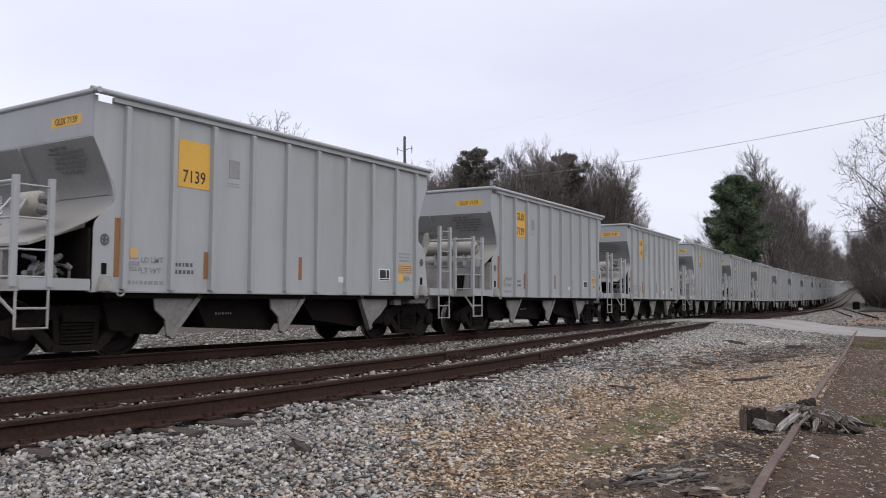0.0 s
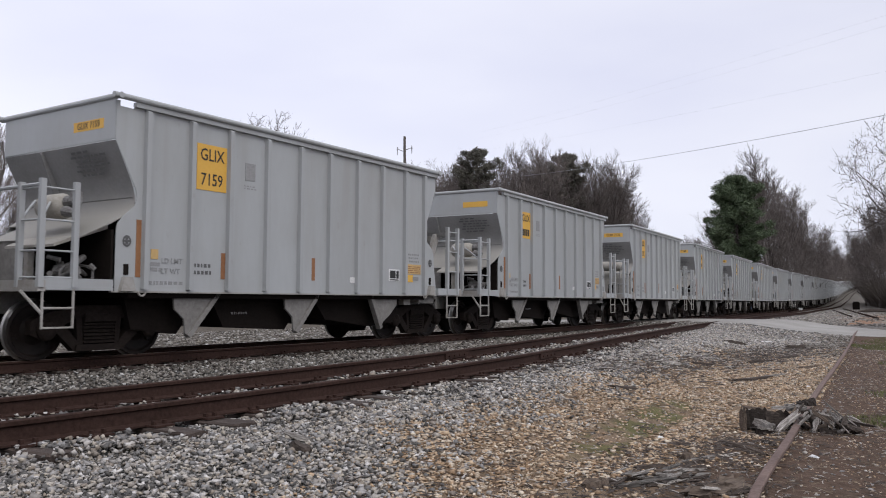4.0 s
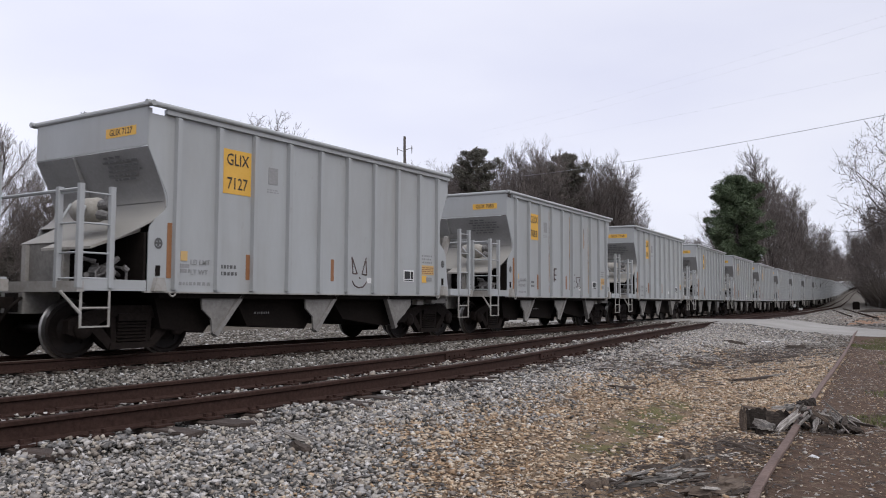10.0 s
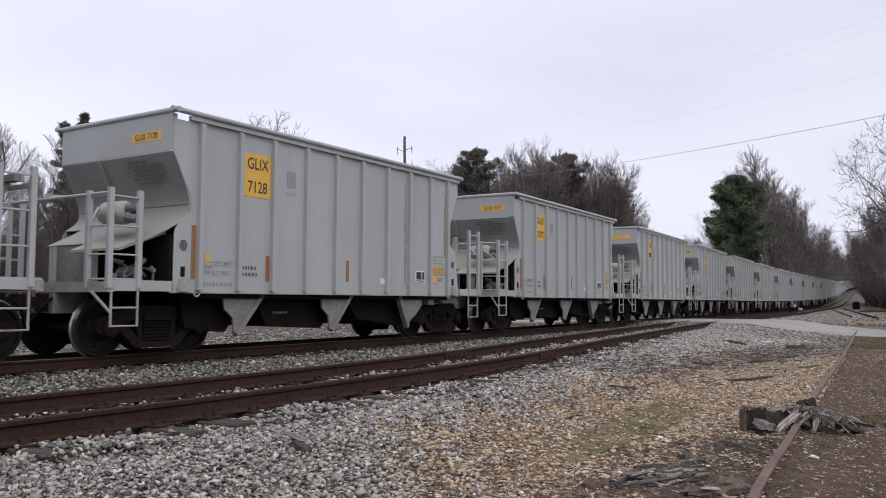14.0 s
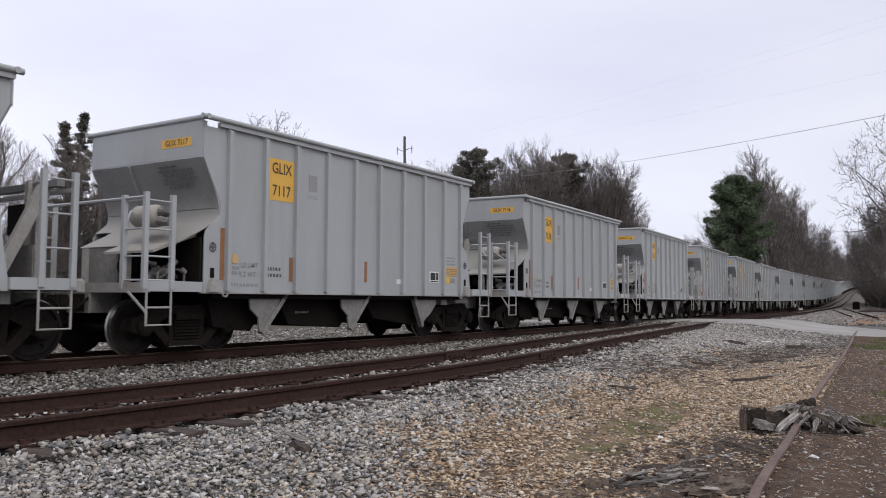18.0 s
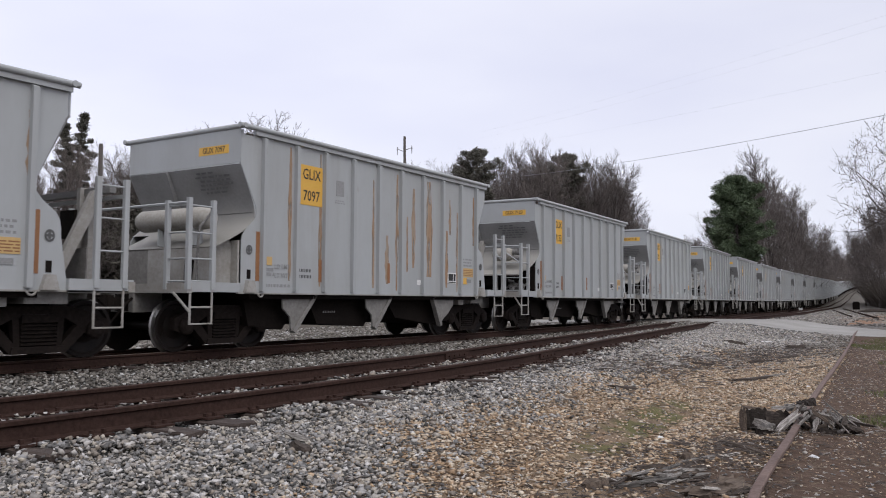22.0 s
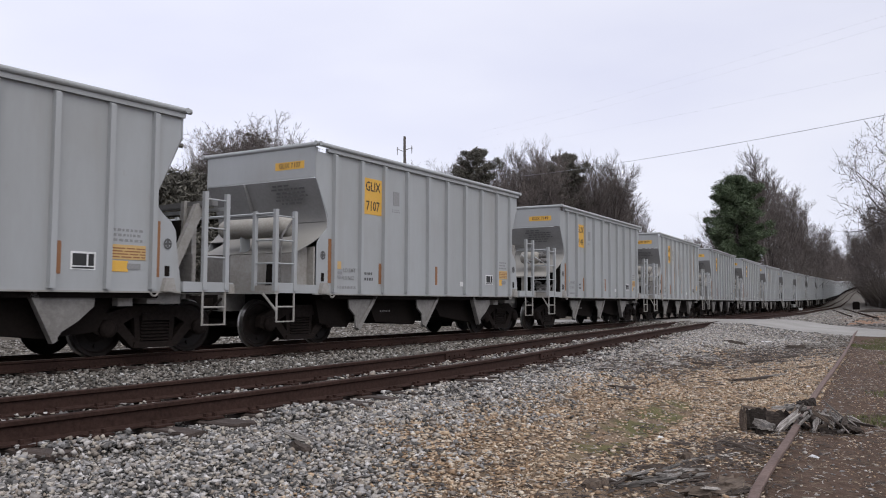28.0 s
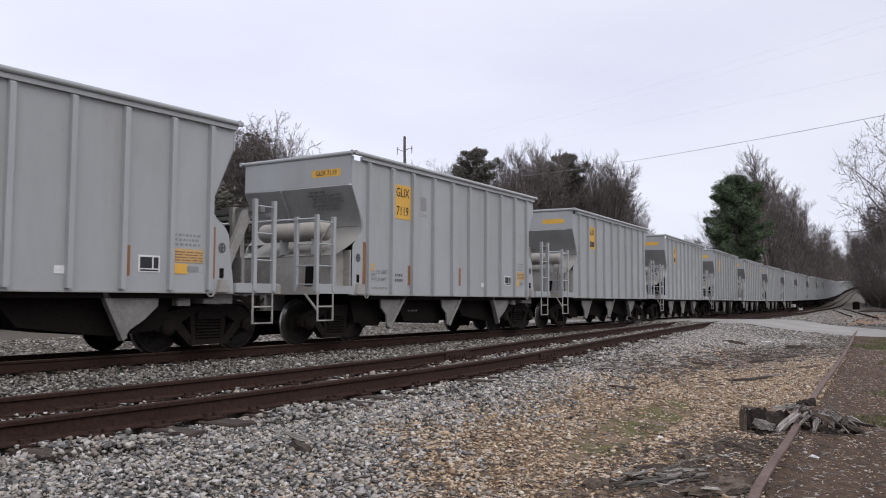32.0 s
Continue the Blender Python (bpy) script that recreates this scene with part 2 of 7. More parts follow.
M_POLE = material("weathered_pole_wood", (0.13, 0.115, 0.105), 0.9, 0, bump=0.3, stretch=(6, 6, 0.3))
M_WIRE = material("aluminium_wire", (0.33, 0.34, 0.37), 0.5, 0.3, bump=0)
M_GRASS = material("green_grass", (0.115, 0.13, 0.045), 0.85, 0, (0.075, 0.088, 0.03), (0.19, 0.2, 0.08), 8, 2.0, 0, 0.01, 0.5, island=0.35)
M_DRYGRASS = material("dry_stalks", (0.2, 0.16, 0.11), 0.9, 0, (0.13, 0.1, 0.066), (0.29, 0.24, 0.175), 8, 2.0, 0, 0.01, 0.5, island=0.35)
M_PORCELAIN = material("insulator_porcelain", (0.4, 0.4, 0.42), 0.3, bump=0)
M_BLUE = material("blue_axle_cap", (0.06, 0.11, 0.2), 0.5, bump=0.05)
M_VALVE = material("dirty_cast_valve", (0.2, 0.19, 0.18), 0.6, 0.2, (0.08, 0.075, 0.07), (0.4, 0.39, 0.38), 18, 7.0, 0.2, 0.004, 0.5)
M_LITTER = material("pale_litter", (0.75, 0.75, 0.74), 0.7, bump=0.05)


# ---- mesh building ----
class Shape:
    """Collects vertices and faces of one mesh."""

    def __init__(self):
        self.v, self.f = [], []

    def add(self, verts, faces):
        k = len(self.v)
        self.v += [tuple(p) for p in verts]
        self.f += [tuple(i + k for i in q) for q in faces]
        return self

    def box(self, x0, x1, y0, y1, z0, z1, ch=0.0):
        """A block with its long edges along y and z chamfered by ch."""
        if ch <= 0:
            v = [(x, y, z) for z in (z0, z1) for y in (y0, y1) for x in (x0, x1)]
            return self.add(v, [(0, 2, 3, 1), (4, 5, 7, 6), (0, 1, 5, 4), (2, 6, 7, 3), (0, 4, 6, 2), (1, 3, 7, 5)])
        prof = [(x0 + ch, y0), (x1 - ch, y0), (x1, y0 + ch), (x1, y1 - ch), (x1 - ch, y1), (x0 + ch, y1), (x0, y1 - ch), (x0, y0 + ch)]
        v = [(a, b, z0 + ch * 0.0) for a, b in prof] + [(a, b, z1) for a, b in prof]
        n = 8
        f = [tuple(reversed(range(n))), tuple(range(n, 2 * n))] + [(i, (i + 1) % n, n + (i + 1) % n, n + i) for i in range(n)]
        return self.add(v, f)

    def prism(self, outline, x0, x1):
        """An outline of (y, z) points, drawn out along x."""
        n = len(outline)
        v = [(x0, y, z) for y, z in outline] + [(x1, y, z) for y, z in outline]
        f = [tuple(range(n)), tuple(reversed(range(n, 2 * n)))] + [(i, n + i, n + (i + 1) % n, (i + 1) % n) for i in range(n)]
        return self.add(v, f)

    def prism_y(self, outline, y0, y1):
        """An outline of (x, z) points, drawn out along y."""
        n = len(outline)
        v = [(x, y0, z) for x, z in outline] + [(x, y1, z) for x, z in outline]
        f = [tuple(reversed(range(n))), tuple(range(n, 2 * n))] + [((i + 1) % n, n + (i + 1) % n, n + i, i) for i in range(n)]
        return self.add(v, f)

    def rod(self, a, b, r0, r1=None, n=6, caps=True):
        r1 = r0 if r1 is None else r1
        a, b = Vector(a), Vector(b)
        d = (b - a).normalized()
        u = d.orthogonal().normalized()
        w = d.cross(u)
        v = []
        for c, r in ((a, r0), (b, r1)):
            for i in range(n):
                t = 2 * math.pi * i / n
                v.append(tuple(c + u * (r * math.cos(t)) + w * (r * math.sin(t))))
        f = [(i, (i + 1) % n, n + (i + 1) % n, n + i) for i in range(n)]
        if caps:
            f += [tuple(reversed(range(n))), tuple(range(n, 2 * n))]
        return self.add(v, f)

    def pipe(self, pts, r, n=6):
        """A tube swept along the points, in one piece."""
        pts = [Vector(p) for p in pts]
        u = None
        v = []
        for i, p in enumerate(pts):
            d = (pts[min(i + 1, len(pts) - 1)] - pts[max(i - 1, 0)]).normalized()
            u = d.orthogonal().normalized() if u is None else (u - d * u.dot(d)).normalized()
            w = d.cross(u)
            k = 1.0
            if 0 < i < len(pts) - 1:        # keep the tube's width round a bend
                k = 1 / max(0.5, math.sqrt((1 + (pts[i + 1] - p).normalized().dot((p - pts[i - 1]).normalized())) / 2))
            for j in range(n):
                t = 2 * math.pi * j / n
                v.append(tuple(p + (u * math.cos(t) + w * math.sin(t)) * r * (1 + (k - 1) * 0.5)))
        f = [(i * n + j, i * n + (j + 1) % n, (i + 1) * n + (j + 1) % n, (i + 1) * n + j) for i in range(len(pts) - 1) for j in range(n)]
        f += [tuple(reversed(range(n))), tuple(range((len(pts) - 1) * n, len(pts) * n))]
        return self.add(v, f)

    def lathe_x(self, prof, n=24, cx=0.0, cy=0.0, cz=0.0):
        """A profile of (x, radius) points, turned round the x axis."""
        v = []
        for x, r in prof:
            for i in range(n):
                t = 2 * math.pi * i / n
                v.append((cx + x, cy + r * math.cos(t), cz + r * math.sin(t)))
        f = []
        for k in range(len(prof) - 1):
            for i in range(n):
                j = (i + 1) % n
                f.append((k * n + i, k * n + j, (k + 1) * n + j, (k + 1) * n + i))
        f.append(tuple(range(n - 1, -1, -1)))
        f.append(tuple(range((len(prof) - 1) * n, len(prof) * n)))
        return self.add(v, f)

    def mesh(self, name, mat, smooth=False):
        me = bpy.data.meshes.new(name)
        me.from_pydata(self.v, [], self.f)
        me.materials.append(mat)
        if smooth:
            me.polygons.foreach_set("use_smooth", [True] * len(me.polygons))
        me.update()
        if smooth:
            me.set_sharp_from_angle(angle=radians(38))
        return me


def part(name, shape, mat, parent, label="", smooth=False, at=None):
    """Links a shape (or a mesh) as one object under a thing or a part."""
    me = shape if isinstance(shape, bpy.types.Mesh) else shape.mesh(name, mat, smooth)
    ob = new(name, me)
    ob.parent = parent
    if at is not None:
        ob.location = at
    if label:
        ob["label"] = label
    return ob


def array_mesh(name, verts, faces, mat):
    """A mesh from numpy arrays: verts (n, 3), faces (m, 3 or 4)."""
    me = bpy.data.meshes.new(name)
    k = faces.shape[1]
    me.vertices.add(len(verts))
    me.vertices.foreach_set("co", verts.astype(np.float32).ravel())
    me.loops.add(faces.size)
    me.loops.foreach_set("vertex_index", faces.astype(np.int32).ravel())
    me.polygons.add(len(faces))
    me.polygons.foreach_set("loop_start", np.arange(0, faces.size, k, dtype=np.int32))
    me.polygons.foreach_set("loop_total", np.full(len(faces), k, dtype=np.int32))
    me.update(calc_edges=True)
    me.validate()
    me.materials.append(mat)
    return me


# ---- plan: the lines of the tracks ----
MAIN_PTS = [(-16.4, -60.0, 0), (-15.2, -44.0, 0), (-13.85, -26.0, 0), (-13.05, -10.0, 0), (-12.804, -2.0, 0), (-12.877, 6.0, 0), (-13.221, 14.0, 0), (-13.787, 22.0, 0),
            (-14.525, 30.0, 0), (-15.388, 38.0, 0), (-16.327, 46.0, 0), (-17.293, 54.0, 0), (-18.238, 62.0, 0), (-20.0, 78.0, 0), (-22.2, 98.0, 0.1),
            (-24.1, 117.0, 0.25), (-26.2, 135.5, 0.46), (-29.2, 157.4, 0.86), (-36.5, 208.8, 1.74), (-47.5, 286.0, 3.72),
            (-63.5, 410.0, 7.0), (-71.9, 485.0, 8.6), (-81.5, 594.0, 10.6), (-92.7, 714.0, 12.7), (-106, 850.0, 15.0)]
SIDE_PTS = [(-6.6, -30.0, 0), (-6.5, -14.0, 0), (-6.42, -4.0, 0), (-6.46, 2.0, 0), (-6.62, 6.0, 0), (-7.02, 10.0, 0), (-7.88, 14.5, 0), (-8.62, 18.0, 0), (-11.6, 34.6, 0),
            (-13.7, 50.0, 0), (-15.4, 66.0, 0), (-16.9, 80.0, 0), (-19.0, 98.0, 0.1), (-20.9, 117.0, 0.25), (-23.1, 135.5, 0.46), (-26.1, 157.4, 0.86), (-33.3, 208.8, 1.74),
            (-44.1, 286.0, 3.72), (-59.9, 410.0, 7.0), (-68.2, 485.0, 8.6)]


def spline(pts, step=1.0):
    """A smooth line through the points, as an array of places at even steps of its length."""
    p = np.array([pts[0]] + list(pts) + [pts[-1]], float)
    p[0], p[-1] = 2 * p[1] - p[2], 2 * p[-2] - p[-3]
    out = []
    for i in range(1, len(p) - 2):
        a, b, c, d = p[i - 1], p[i], p[i + 1], p[i + 2]
        ta = np.linalg.norm(b - a) ** 0.5
        tb = np.linalg.norm(c - b) ** 0.5
        tc = np.linalg.norm(d - c) ** 0.5
        m1 = (c - b) + tb * ((b - a) / ta - (c - a) / (ta + tb))
        m2 = (c - b) + tb * ((d - c) / tc - (d - b) / (tb + tc))
        n = max(4, int(np.linalg.norm(c - b) / 0.5))
        for k in range(n):
            t = k / n
            out.append((2 * t ** 3 - 3 * t ** 2 + 1) * b + (t ** 3 - 2 * t ** 2 + t) * m1 + (3 * t ** 2 - 2 * t ** 3) * c + (t ** 3 - t ** 2) * m2)
    out.append(p[-2])
    out = np.array(out)
    s = np.concatenate([[0], np.cumsum(np.linalg.norm(np.diff(out, axis=0), axis=1))])
    g = np.arange(0, s[-1], step)
    return g, np.stack([np.interp(g, s, out[:, i]) for i in range(3)], 1)


MAIN_S, MAIN = spline(MAIN_PTS)
_, SIDE = spline(SIDE_PTS)
S0 = float(np.interp(0.0, MAIN[:, 1], MAIN_S))     # length at which the line passes the camera


def on_main(s):
    """Place on the main line, s metres beyond the camera; straight on behind the start."""
    g = s + S0
    if g < 0:
        d = MAIN[1] - MAIN[0]
        return MAIN[0] + d * g
    return np.array([np.interp(g, MAIN_S, MAIN[:, i]) for i in range(3)])


def main_x(y):
    return np.interp(y, MAIN[:, 1], MAIN[:, 0])


def side_x(y):
    return np.interp(y, SIDE[:, 1], SIDE[:, 0])


def track_z(y):
    return np.interp(y, MAIN[:, 1], MAIN[:, 2])


def wobble(x, y, k, seed):
    """Smooth unevenness made of a few waves."""
    return (np.sin(x * k + seed) * np.cos(y * k * 1.13 + seed * 2.1) + 0.5 * np.sin(x * k * 2.3 + 1.7 * seed) * np.sin(y * k * 1.9 + seed)) / 1.5


def ground_z(x, y):
    """Height of the ground: ballast crown by the tracks, a shoulder, and lower ground beside it."""
    x, y = np.asarray(x, float), np.asarray(y, float)
    d = x - side_x(y)
    low = -0.64 + 0.03 * wobble(x, y, 0.9, 1.0)
    low = low + np.clip((y - 40) / 60, 0, 1) * 0.35
    right = np.interp(d, [1.35, 1.9, 3.4, 4.2], [0, 0.12, 0.92, 1])
    z = -0.238 * (1 - right) + low * right
    z = z + 0.055 * np.exp(-((x + 0.78 + 0.129 * y) / 0.4) ** 2) * np.clip((34 - y) / 6, 0, 1)      # soil banked against the spur rail
    e = main_x(y) - x
    left = np.interp(e, [1.6, 2.6, 5.0], [0, 0.45, 1])
    z = z * (1 - left) + (-0.42 + 0.04 * wobble(x, y, 0.5, 3.0)) * left
    road = np.clip(1 - np.maximum(np.abs(y - 39.6) - 4.6, 0) / 2.5, 0, 1)
    zr = road_z(x) - 0.035
    z = z * (1 - road) + zr * road
    far = np.clip((np.hypot(x, y) - 120) / 900, 0, 1)
    return z + track_z(y) * np.clip(1.2 - np.abs(x - main_x(y)) / 900, 0.2, 1) + far * 2.0 * np.clip(np.abs(x - main_x(y)) / 60 - 0.2, 0, 1)


def road_z(x):
    return np.interp(x, [-40, -19, -15, -9.6, -7.8, -5.5, -3, 10], [-0.3, -0.12, -0.03, -0.03, -0.3, -0.5, -0.55, -0.6])



# ---- ground ----
def axis(parts):
    out = []
    for a, b, s in parts:
        out += list(np.arange(a, b, s))
    return np.array(out + [parts[-1][1]])


gx = axis([(-2600, -300, 115), (-300, -60, 12), (-60, -20, 1.6), (-20, 4, 0.24), (4, 30, 1.6), (30, 300, 15), (300, 2600, 115)])
gy = axis([(-900, -60, 60), (-60, -4, 4), (-4, 16, 0.25), (16, 60, 0.7), (60, 140, 4), (140, 900, 20), (900, 3800, 145)])
GX, GY = np.meshgrid(gx, gy)
GZ = ground_z(GX, GY)
gv = np.stack([GX.ravel(), GY.ravel(), GZ.ravel()], 1)
nx, ny = len(gx), len(gy)
gi = np.arange(nx * ny).reshape(ny, nx)
gf = np.stack([gi[:-1, :-1].ravel(), gi[:-1, 1:].ravel(), gi[1:, 1:].ravel(), gi[1:, :-1].ravel()], 1)


def ground_material():
    """Soil, tan gravel and grey stone dust darkened for shaded gaps, mixed by where each was laid, with ragged borders.
    """
    m = bpy.data.materials.new("trackside_ground")
    m.use_nodes = True
    n, l = m.node_tree.nodes, m.node_tree.links
    b = n["Principled BSDF"]
    b.inputs["Roughness"].default_value = 0.95
    b.inputs["Specular IOR Level"].default_value = 0.15
    co = n.new("ShaderNodeTexCoord")
    sep = n.new("ShaderNodeSeparateXYZ")
    l.new(co.outputs["Object"], sep.inputs[0])

    def math_node(op, a, c):
        k = n.new("ShaderNodeMath")
        k.operation = op
        for i, q in enumerate((a, c)):
            if isinstance(q, (int, float)):
                k.inputs[i].default_value = q
            else:
                l.new(q, k.inputs[i])
        return k.outputs[0]

    def noise_node(scale, detail=5, rough=0.6):
        k = n.new("ShaderNodeTexNoise")
        k.inputs["Scale"].default_value, k.inputs["Detail"].default_value, k.inputs["Roughness"].default_value = scale, detail, rough
        l.new(co.outputs["Object"], k.inputs[0])
        return k.outputs[0]

    def ramp(src, p0, c0, p1, c1):
        k = n.new("ShaderNodeValToRGB")
        k.color_ramp.elements[0].position, k.color_ramp.elements[0].color = p0, (*c0, 1)
        k.color_ramp.elements[1].position, k.color_ramp.elements[1].color = p1, (*c1, 1)
        l.new(src, k.inputs[0])
        return k.outputs[0]

    def blend(fac, a, c):
        k = n.new("ShaderNodeMixRGB")
        l.new(fac, k.inputs[0])
        l.new(a, k.inputs[1])
        l.new(c, k.inputs[2])
        return k.outputs[0]

    def step(src, lo, hi):
        k = n.new("ShaderNodeMapRange")
        k.inputs[1].default_value, k.inputs[2].default_value = lo, hi
        k.interpolation_type = "SMOOTHSTEP"
        l.new(src, k.inputs[0])
        return k.outputs[0]

    rag = noise_node(0.9, 6)
    fine = noise_node(55, 6, 0.7)
    mid = noise_node(6, 6, 0.7)
    soil = ramp(noise_node(14, 8, 0.75), 0.3, (0.048, 0.031, 0.023), 0.72, (0.165, 0.112, 0.082))
    tan = ramp(fine, 0.32, (0.12, 0.082, 0.055), 0.68, (0.32, 0.24, 0.165))
    # grey kept dark so gaps between ballast stones hold painted shade
    grey = ramp(fine, 0.32, (0.045, 0.043, 0.04), 0.68, (0.2, 0.195, 0.185))
    green = ramp(mid, 0.3, (0.06, 0.058, 0.028), 0.7, (0.13, 0.135, 0.06))
    # distance to the right of the spur rail, and of the foot of the ballast
    spur = math_node("ADD", math_node("ADD", sep.outputs[0], math_node("MULTIPLY", sep.outputs[1], 0.129)), 0.78)
    bend = math_node("MULTIPLY", math_node("MAXIMUM", math_node("SUBTRACT", sep.outputs[1], 7.0), 0.0), -0.23)
    foot = math_node("ADD", math_node("ADD", math_node("ADD", sep.outputs[0], bend), math_node("MULTIPLY", sep.outputs[1], 0.385)), 2.1)
    foot = math_node("SUBTRACT", foot, math_node("MULTIPLY", math_node("MAXIMUM", math_node("SUBTRACT", sep.outputs[1], 22.0), 0.0), 0.22))
    ragged = math_node("MULTIPLY", math_node("SUBTRACT", rag, 0.5), 2.4)
    base = blend(step(math_node("ADD", foot, ragged), -0.5, 0.5), grey, tan)
    brown_patch = step(noise_node(1.3, 6, 0.6), 0.52, 0.62)
    k = n.new("ShaderNodeMath")
    k.operation = "MULTIPLY"
    l.new(brown_patch, k.inputs[0])
    k.inputs[1].default_value = 0.75
    base = blend(k.outputs[0], base, blend(step(math_node("ADD", foot, ragged), -0.5, 0.5), grey, soil))
    base = blend(step(math_node("ADD", spur, math_node("MULTIPLY", ragged, 0.4)), -0.35, 0.1), base, soil)
    close = math_node("MULTIPLY", math_node("SUBTRACT", 1.0, step(sep.outputs[1], 8.0, 10.5)), step(math_node("ADD", spur, math_node("MULTIPLY", ragged, 0.45)), -1.05, -0.55))
    base = blend(math_node("MULTIPLY", close, 0.9), base, soil)
    # a strip of rotted wood and leaf mould along the ballast's foot, and dull mixed stone towards the road
    beside = math_node("ABSOLUTE", math_node("ADD", math_node("ADD", sep.outputs[0], 5.7), math_node("MULTIPLY", ragged, 0.5)), 0.0)
    litter_band = math_node("MULTIPLY", step(sep.outputs[1], 11.0, 14.0), math_node("SUBTRACT", 1.0, step(sep.outputs[1], 24.0, 28.0)))
    litter_band = math_node("MULTIPLY", litter_band, math_node("SUBTRACT", 1.0, step(beside, 0.45, 0.95)))
    base = blend(math_node("MULTIPLY", math_node("MULTIPLY", litter_band, step(noise_node(2.2, 7, 0.7), 0.42, 0.58)), 0.75), base, soil)
    dull = math_node("MULTIPLY", step(sep.outputs[1], 17.0, 23.0), math_node("SUBTRACT", 1.0, step(spur, -0.5, -0.1)))
    base = blend(math_node("MULTIPLY", math_node("MULTIPLY", dull, step(foot, -0.2, 0.6)), 0.8), base, ramp(mid, 0.3, (0.075, 0.06, 0.05), 0.7, (0.21, 0.18, 0.155)))
    far = step(sep.outputs[1], 45, 50)
    base = blend(far, base, ramp(mid, 0.3, (0.13, 0.12, 0.106), 0.7, (0.29, 0.272, 0.245)))
    clay = math_node("MULTIPLY", step(sep.outputs[1], 52, 58), math_node("SUBTRACT", 1.0, step(sep.outputs[1], 78, 92)))
    clay = math_node("MULTIPLY", clay, step(math_node("ADD", sep.outputs[0], math_node("MULTIPLY", sep.outputs[1], 0.17)), -1.2, 1.0))
    base = blend(math_node("MULTIPLY", clay, step(noise_node(0.35, 5), 0.42, 0.56)), base, ramp(mid, 0.3, (0.24, 0.13, 0.075), 0.7, (0.36, 0.22, 0.14)))
    west = step(math_node("SUBTRACT", math_node("MULTIPLY", sep.outputs[0], -1.0), math_node("MULTIPLY", sep.outputs[1], 0.1)), 14.5, 16.5)
    base = blend(west, base, ramp(fine, 0.3, (0.055, 0.046, 0.037), 0.7, (0.17, 0.15, 0.125)))
    gr = step(math_node("ADD", spur, math_node("MULTIPLY", ragged, 0.6)), 1.1, 2.0)
    gr2 = math_node("MULTIPLY", gr, step(sep.outputs[1], 10, 16))
    base = blend(math_node("MULTIPLY", gr2, 0.8), base, green)
    base = blend(step(sep.outputs[1], 100, 160), base, ramp(mid, 0.3, (0.08, 0.072, 0.06), 0.7, (0.16, 0.145, 0.125)))
    moss = step(noise_node(1.6, 5), 0.4, 0.52)
    strip = math_node("MULTIPLY", math_node("MULTIPLY", step(sep.outputs[1], 6.2, 7.4), math_node("SUBTRACT", 1.0, step(sep.outputs[1], 10.5, 12.0))), math_node("MULTIPLY", step(spur, -2.05, -1.75), math_node("SUBTRACT", 1.0, step(spur, -1.5, -1.2))))
    base = blend(math_node("MULTIPLY", math_node("MULTIPLY", moss, strip), 0.8), base, ramp(mid, 0.3, (0.075, 0.08, 0.026), 0.7, (0.135, 0.138, 0.05)))
    l.new(base, b.inputs["Base Color"])
    bp = n.new("ShaderNodeBump")
    bp.inputs["Strength"].default_value, bp.inputs["Distance"].default_value = 0.7, 0.03
    l.new(fine, bp.inputs["Height"])
    l.new(bp.outputs[0], b.inputs["Normal"])
    return m


M_GROUND = ground_material()
ground = new("ground", array_mesh("ground", gv, gf, M_GROUND))
tagged(ground, "trackside ground of grey ballast, tan gravel and bare brown soil", "ground", kind="structure")

# road over the crossing
rs = np.concatenate([np.linspace(-60, -20, 9), np.linspace(-19, 0, 40), np.linspace(1, 60, 20)])
rv, rf = [], []
for i, x in enumerate(rs):
    near = np.interp(x, [-60, -18, -11, 60], [46.0, 37.6, 35.4, 35.0]) + 0.12 * math.sin(x * 1.3) + 0.07 * math.sin(x * 3.1)
    wide = np.interp(x, [-60, -18, -10, -5, 60], [8.5, 8.6, 9.2, 8.6, 8.5]) + 0.15 * math.sin(x * 0.9 + 1)
    for k in range(5):
        y = near + wide * k / 4
        rv.append((x, y, float(road_z(x)) + (0.03 if 0 < k < 4 else -0.02) + (0.02 if k == 2 else 0)))
    if i:
        for k in range(4):
            a = (i - 1) * 5 + k
            rf.append((a, a + 5, a + 6, a + 1))
road_shape = Shape().add(rv, [tuple(reversed(q)) for q in rf])
road = new("road", road_shape.mesh("road", M_ROAD, True))
tagged(road, "pale worn asphalt road over a level crossing", "road", kind="structure")


# ---- tracks ----
RAIL_PROFILE = [(-0.07, -0.172), (0.07, -0.172), (0.07, -0.158), (0.014, -0.14), (0.009, -0.05), (0.034, -0.036), (0.036, -0.008), (0.026, 0.0),
                (-0.026, 0.0), (-0.036, -0.008), (-0.034, -0.036), (-0.009, -0.05), (-0.014, -0.14), (-0.07, -0.158)]


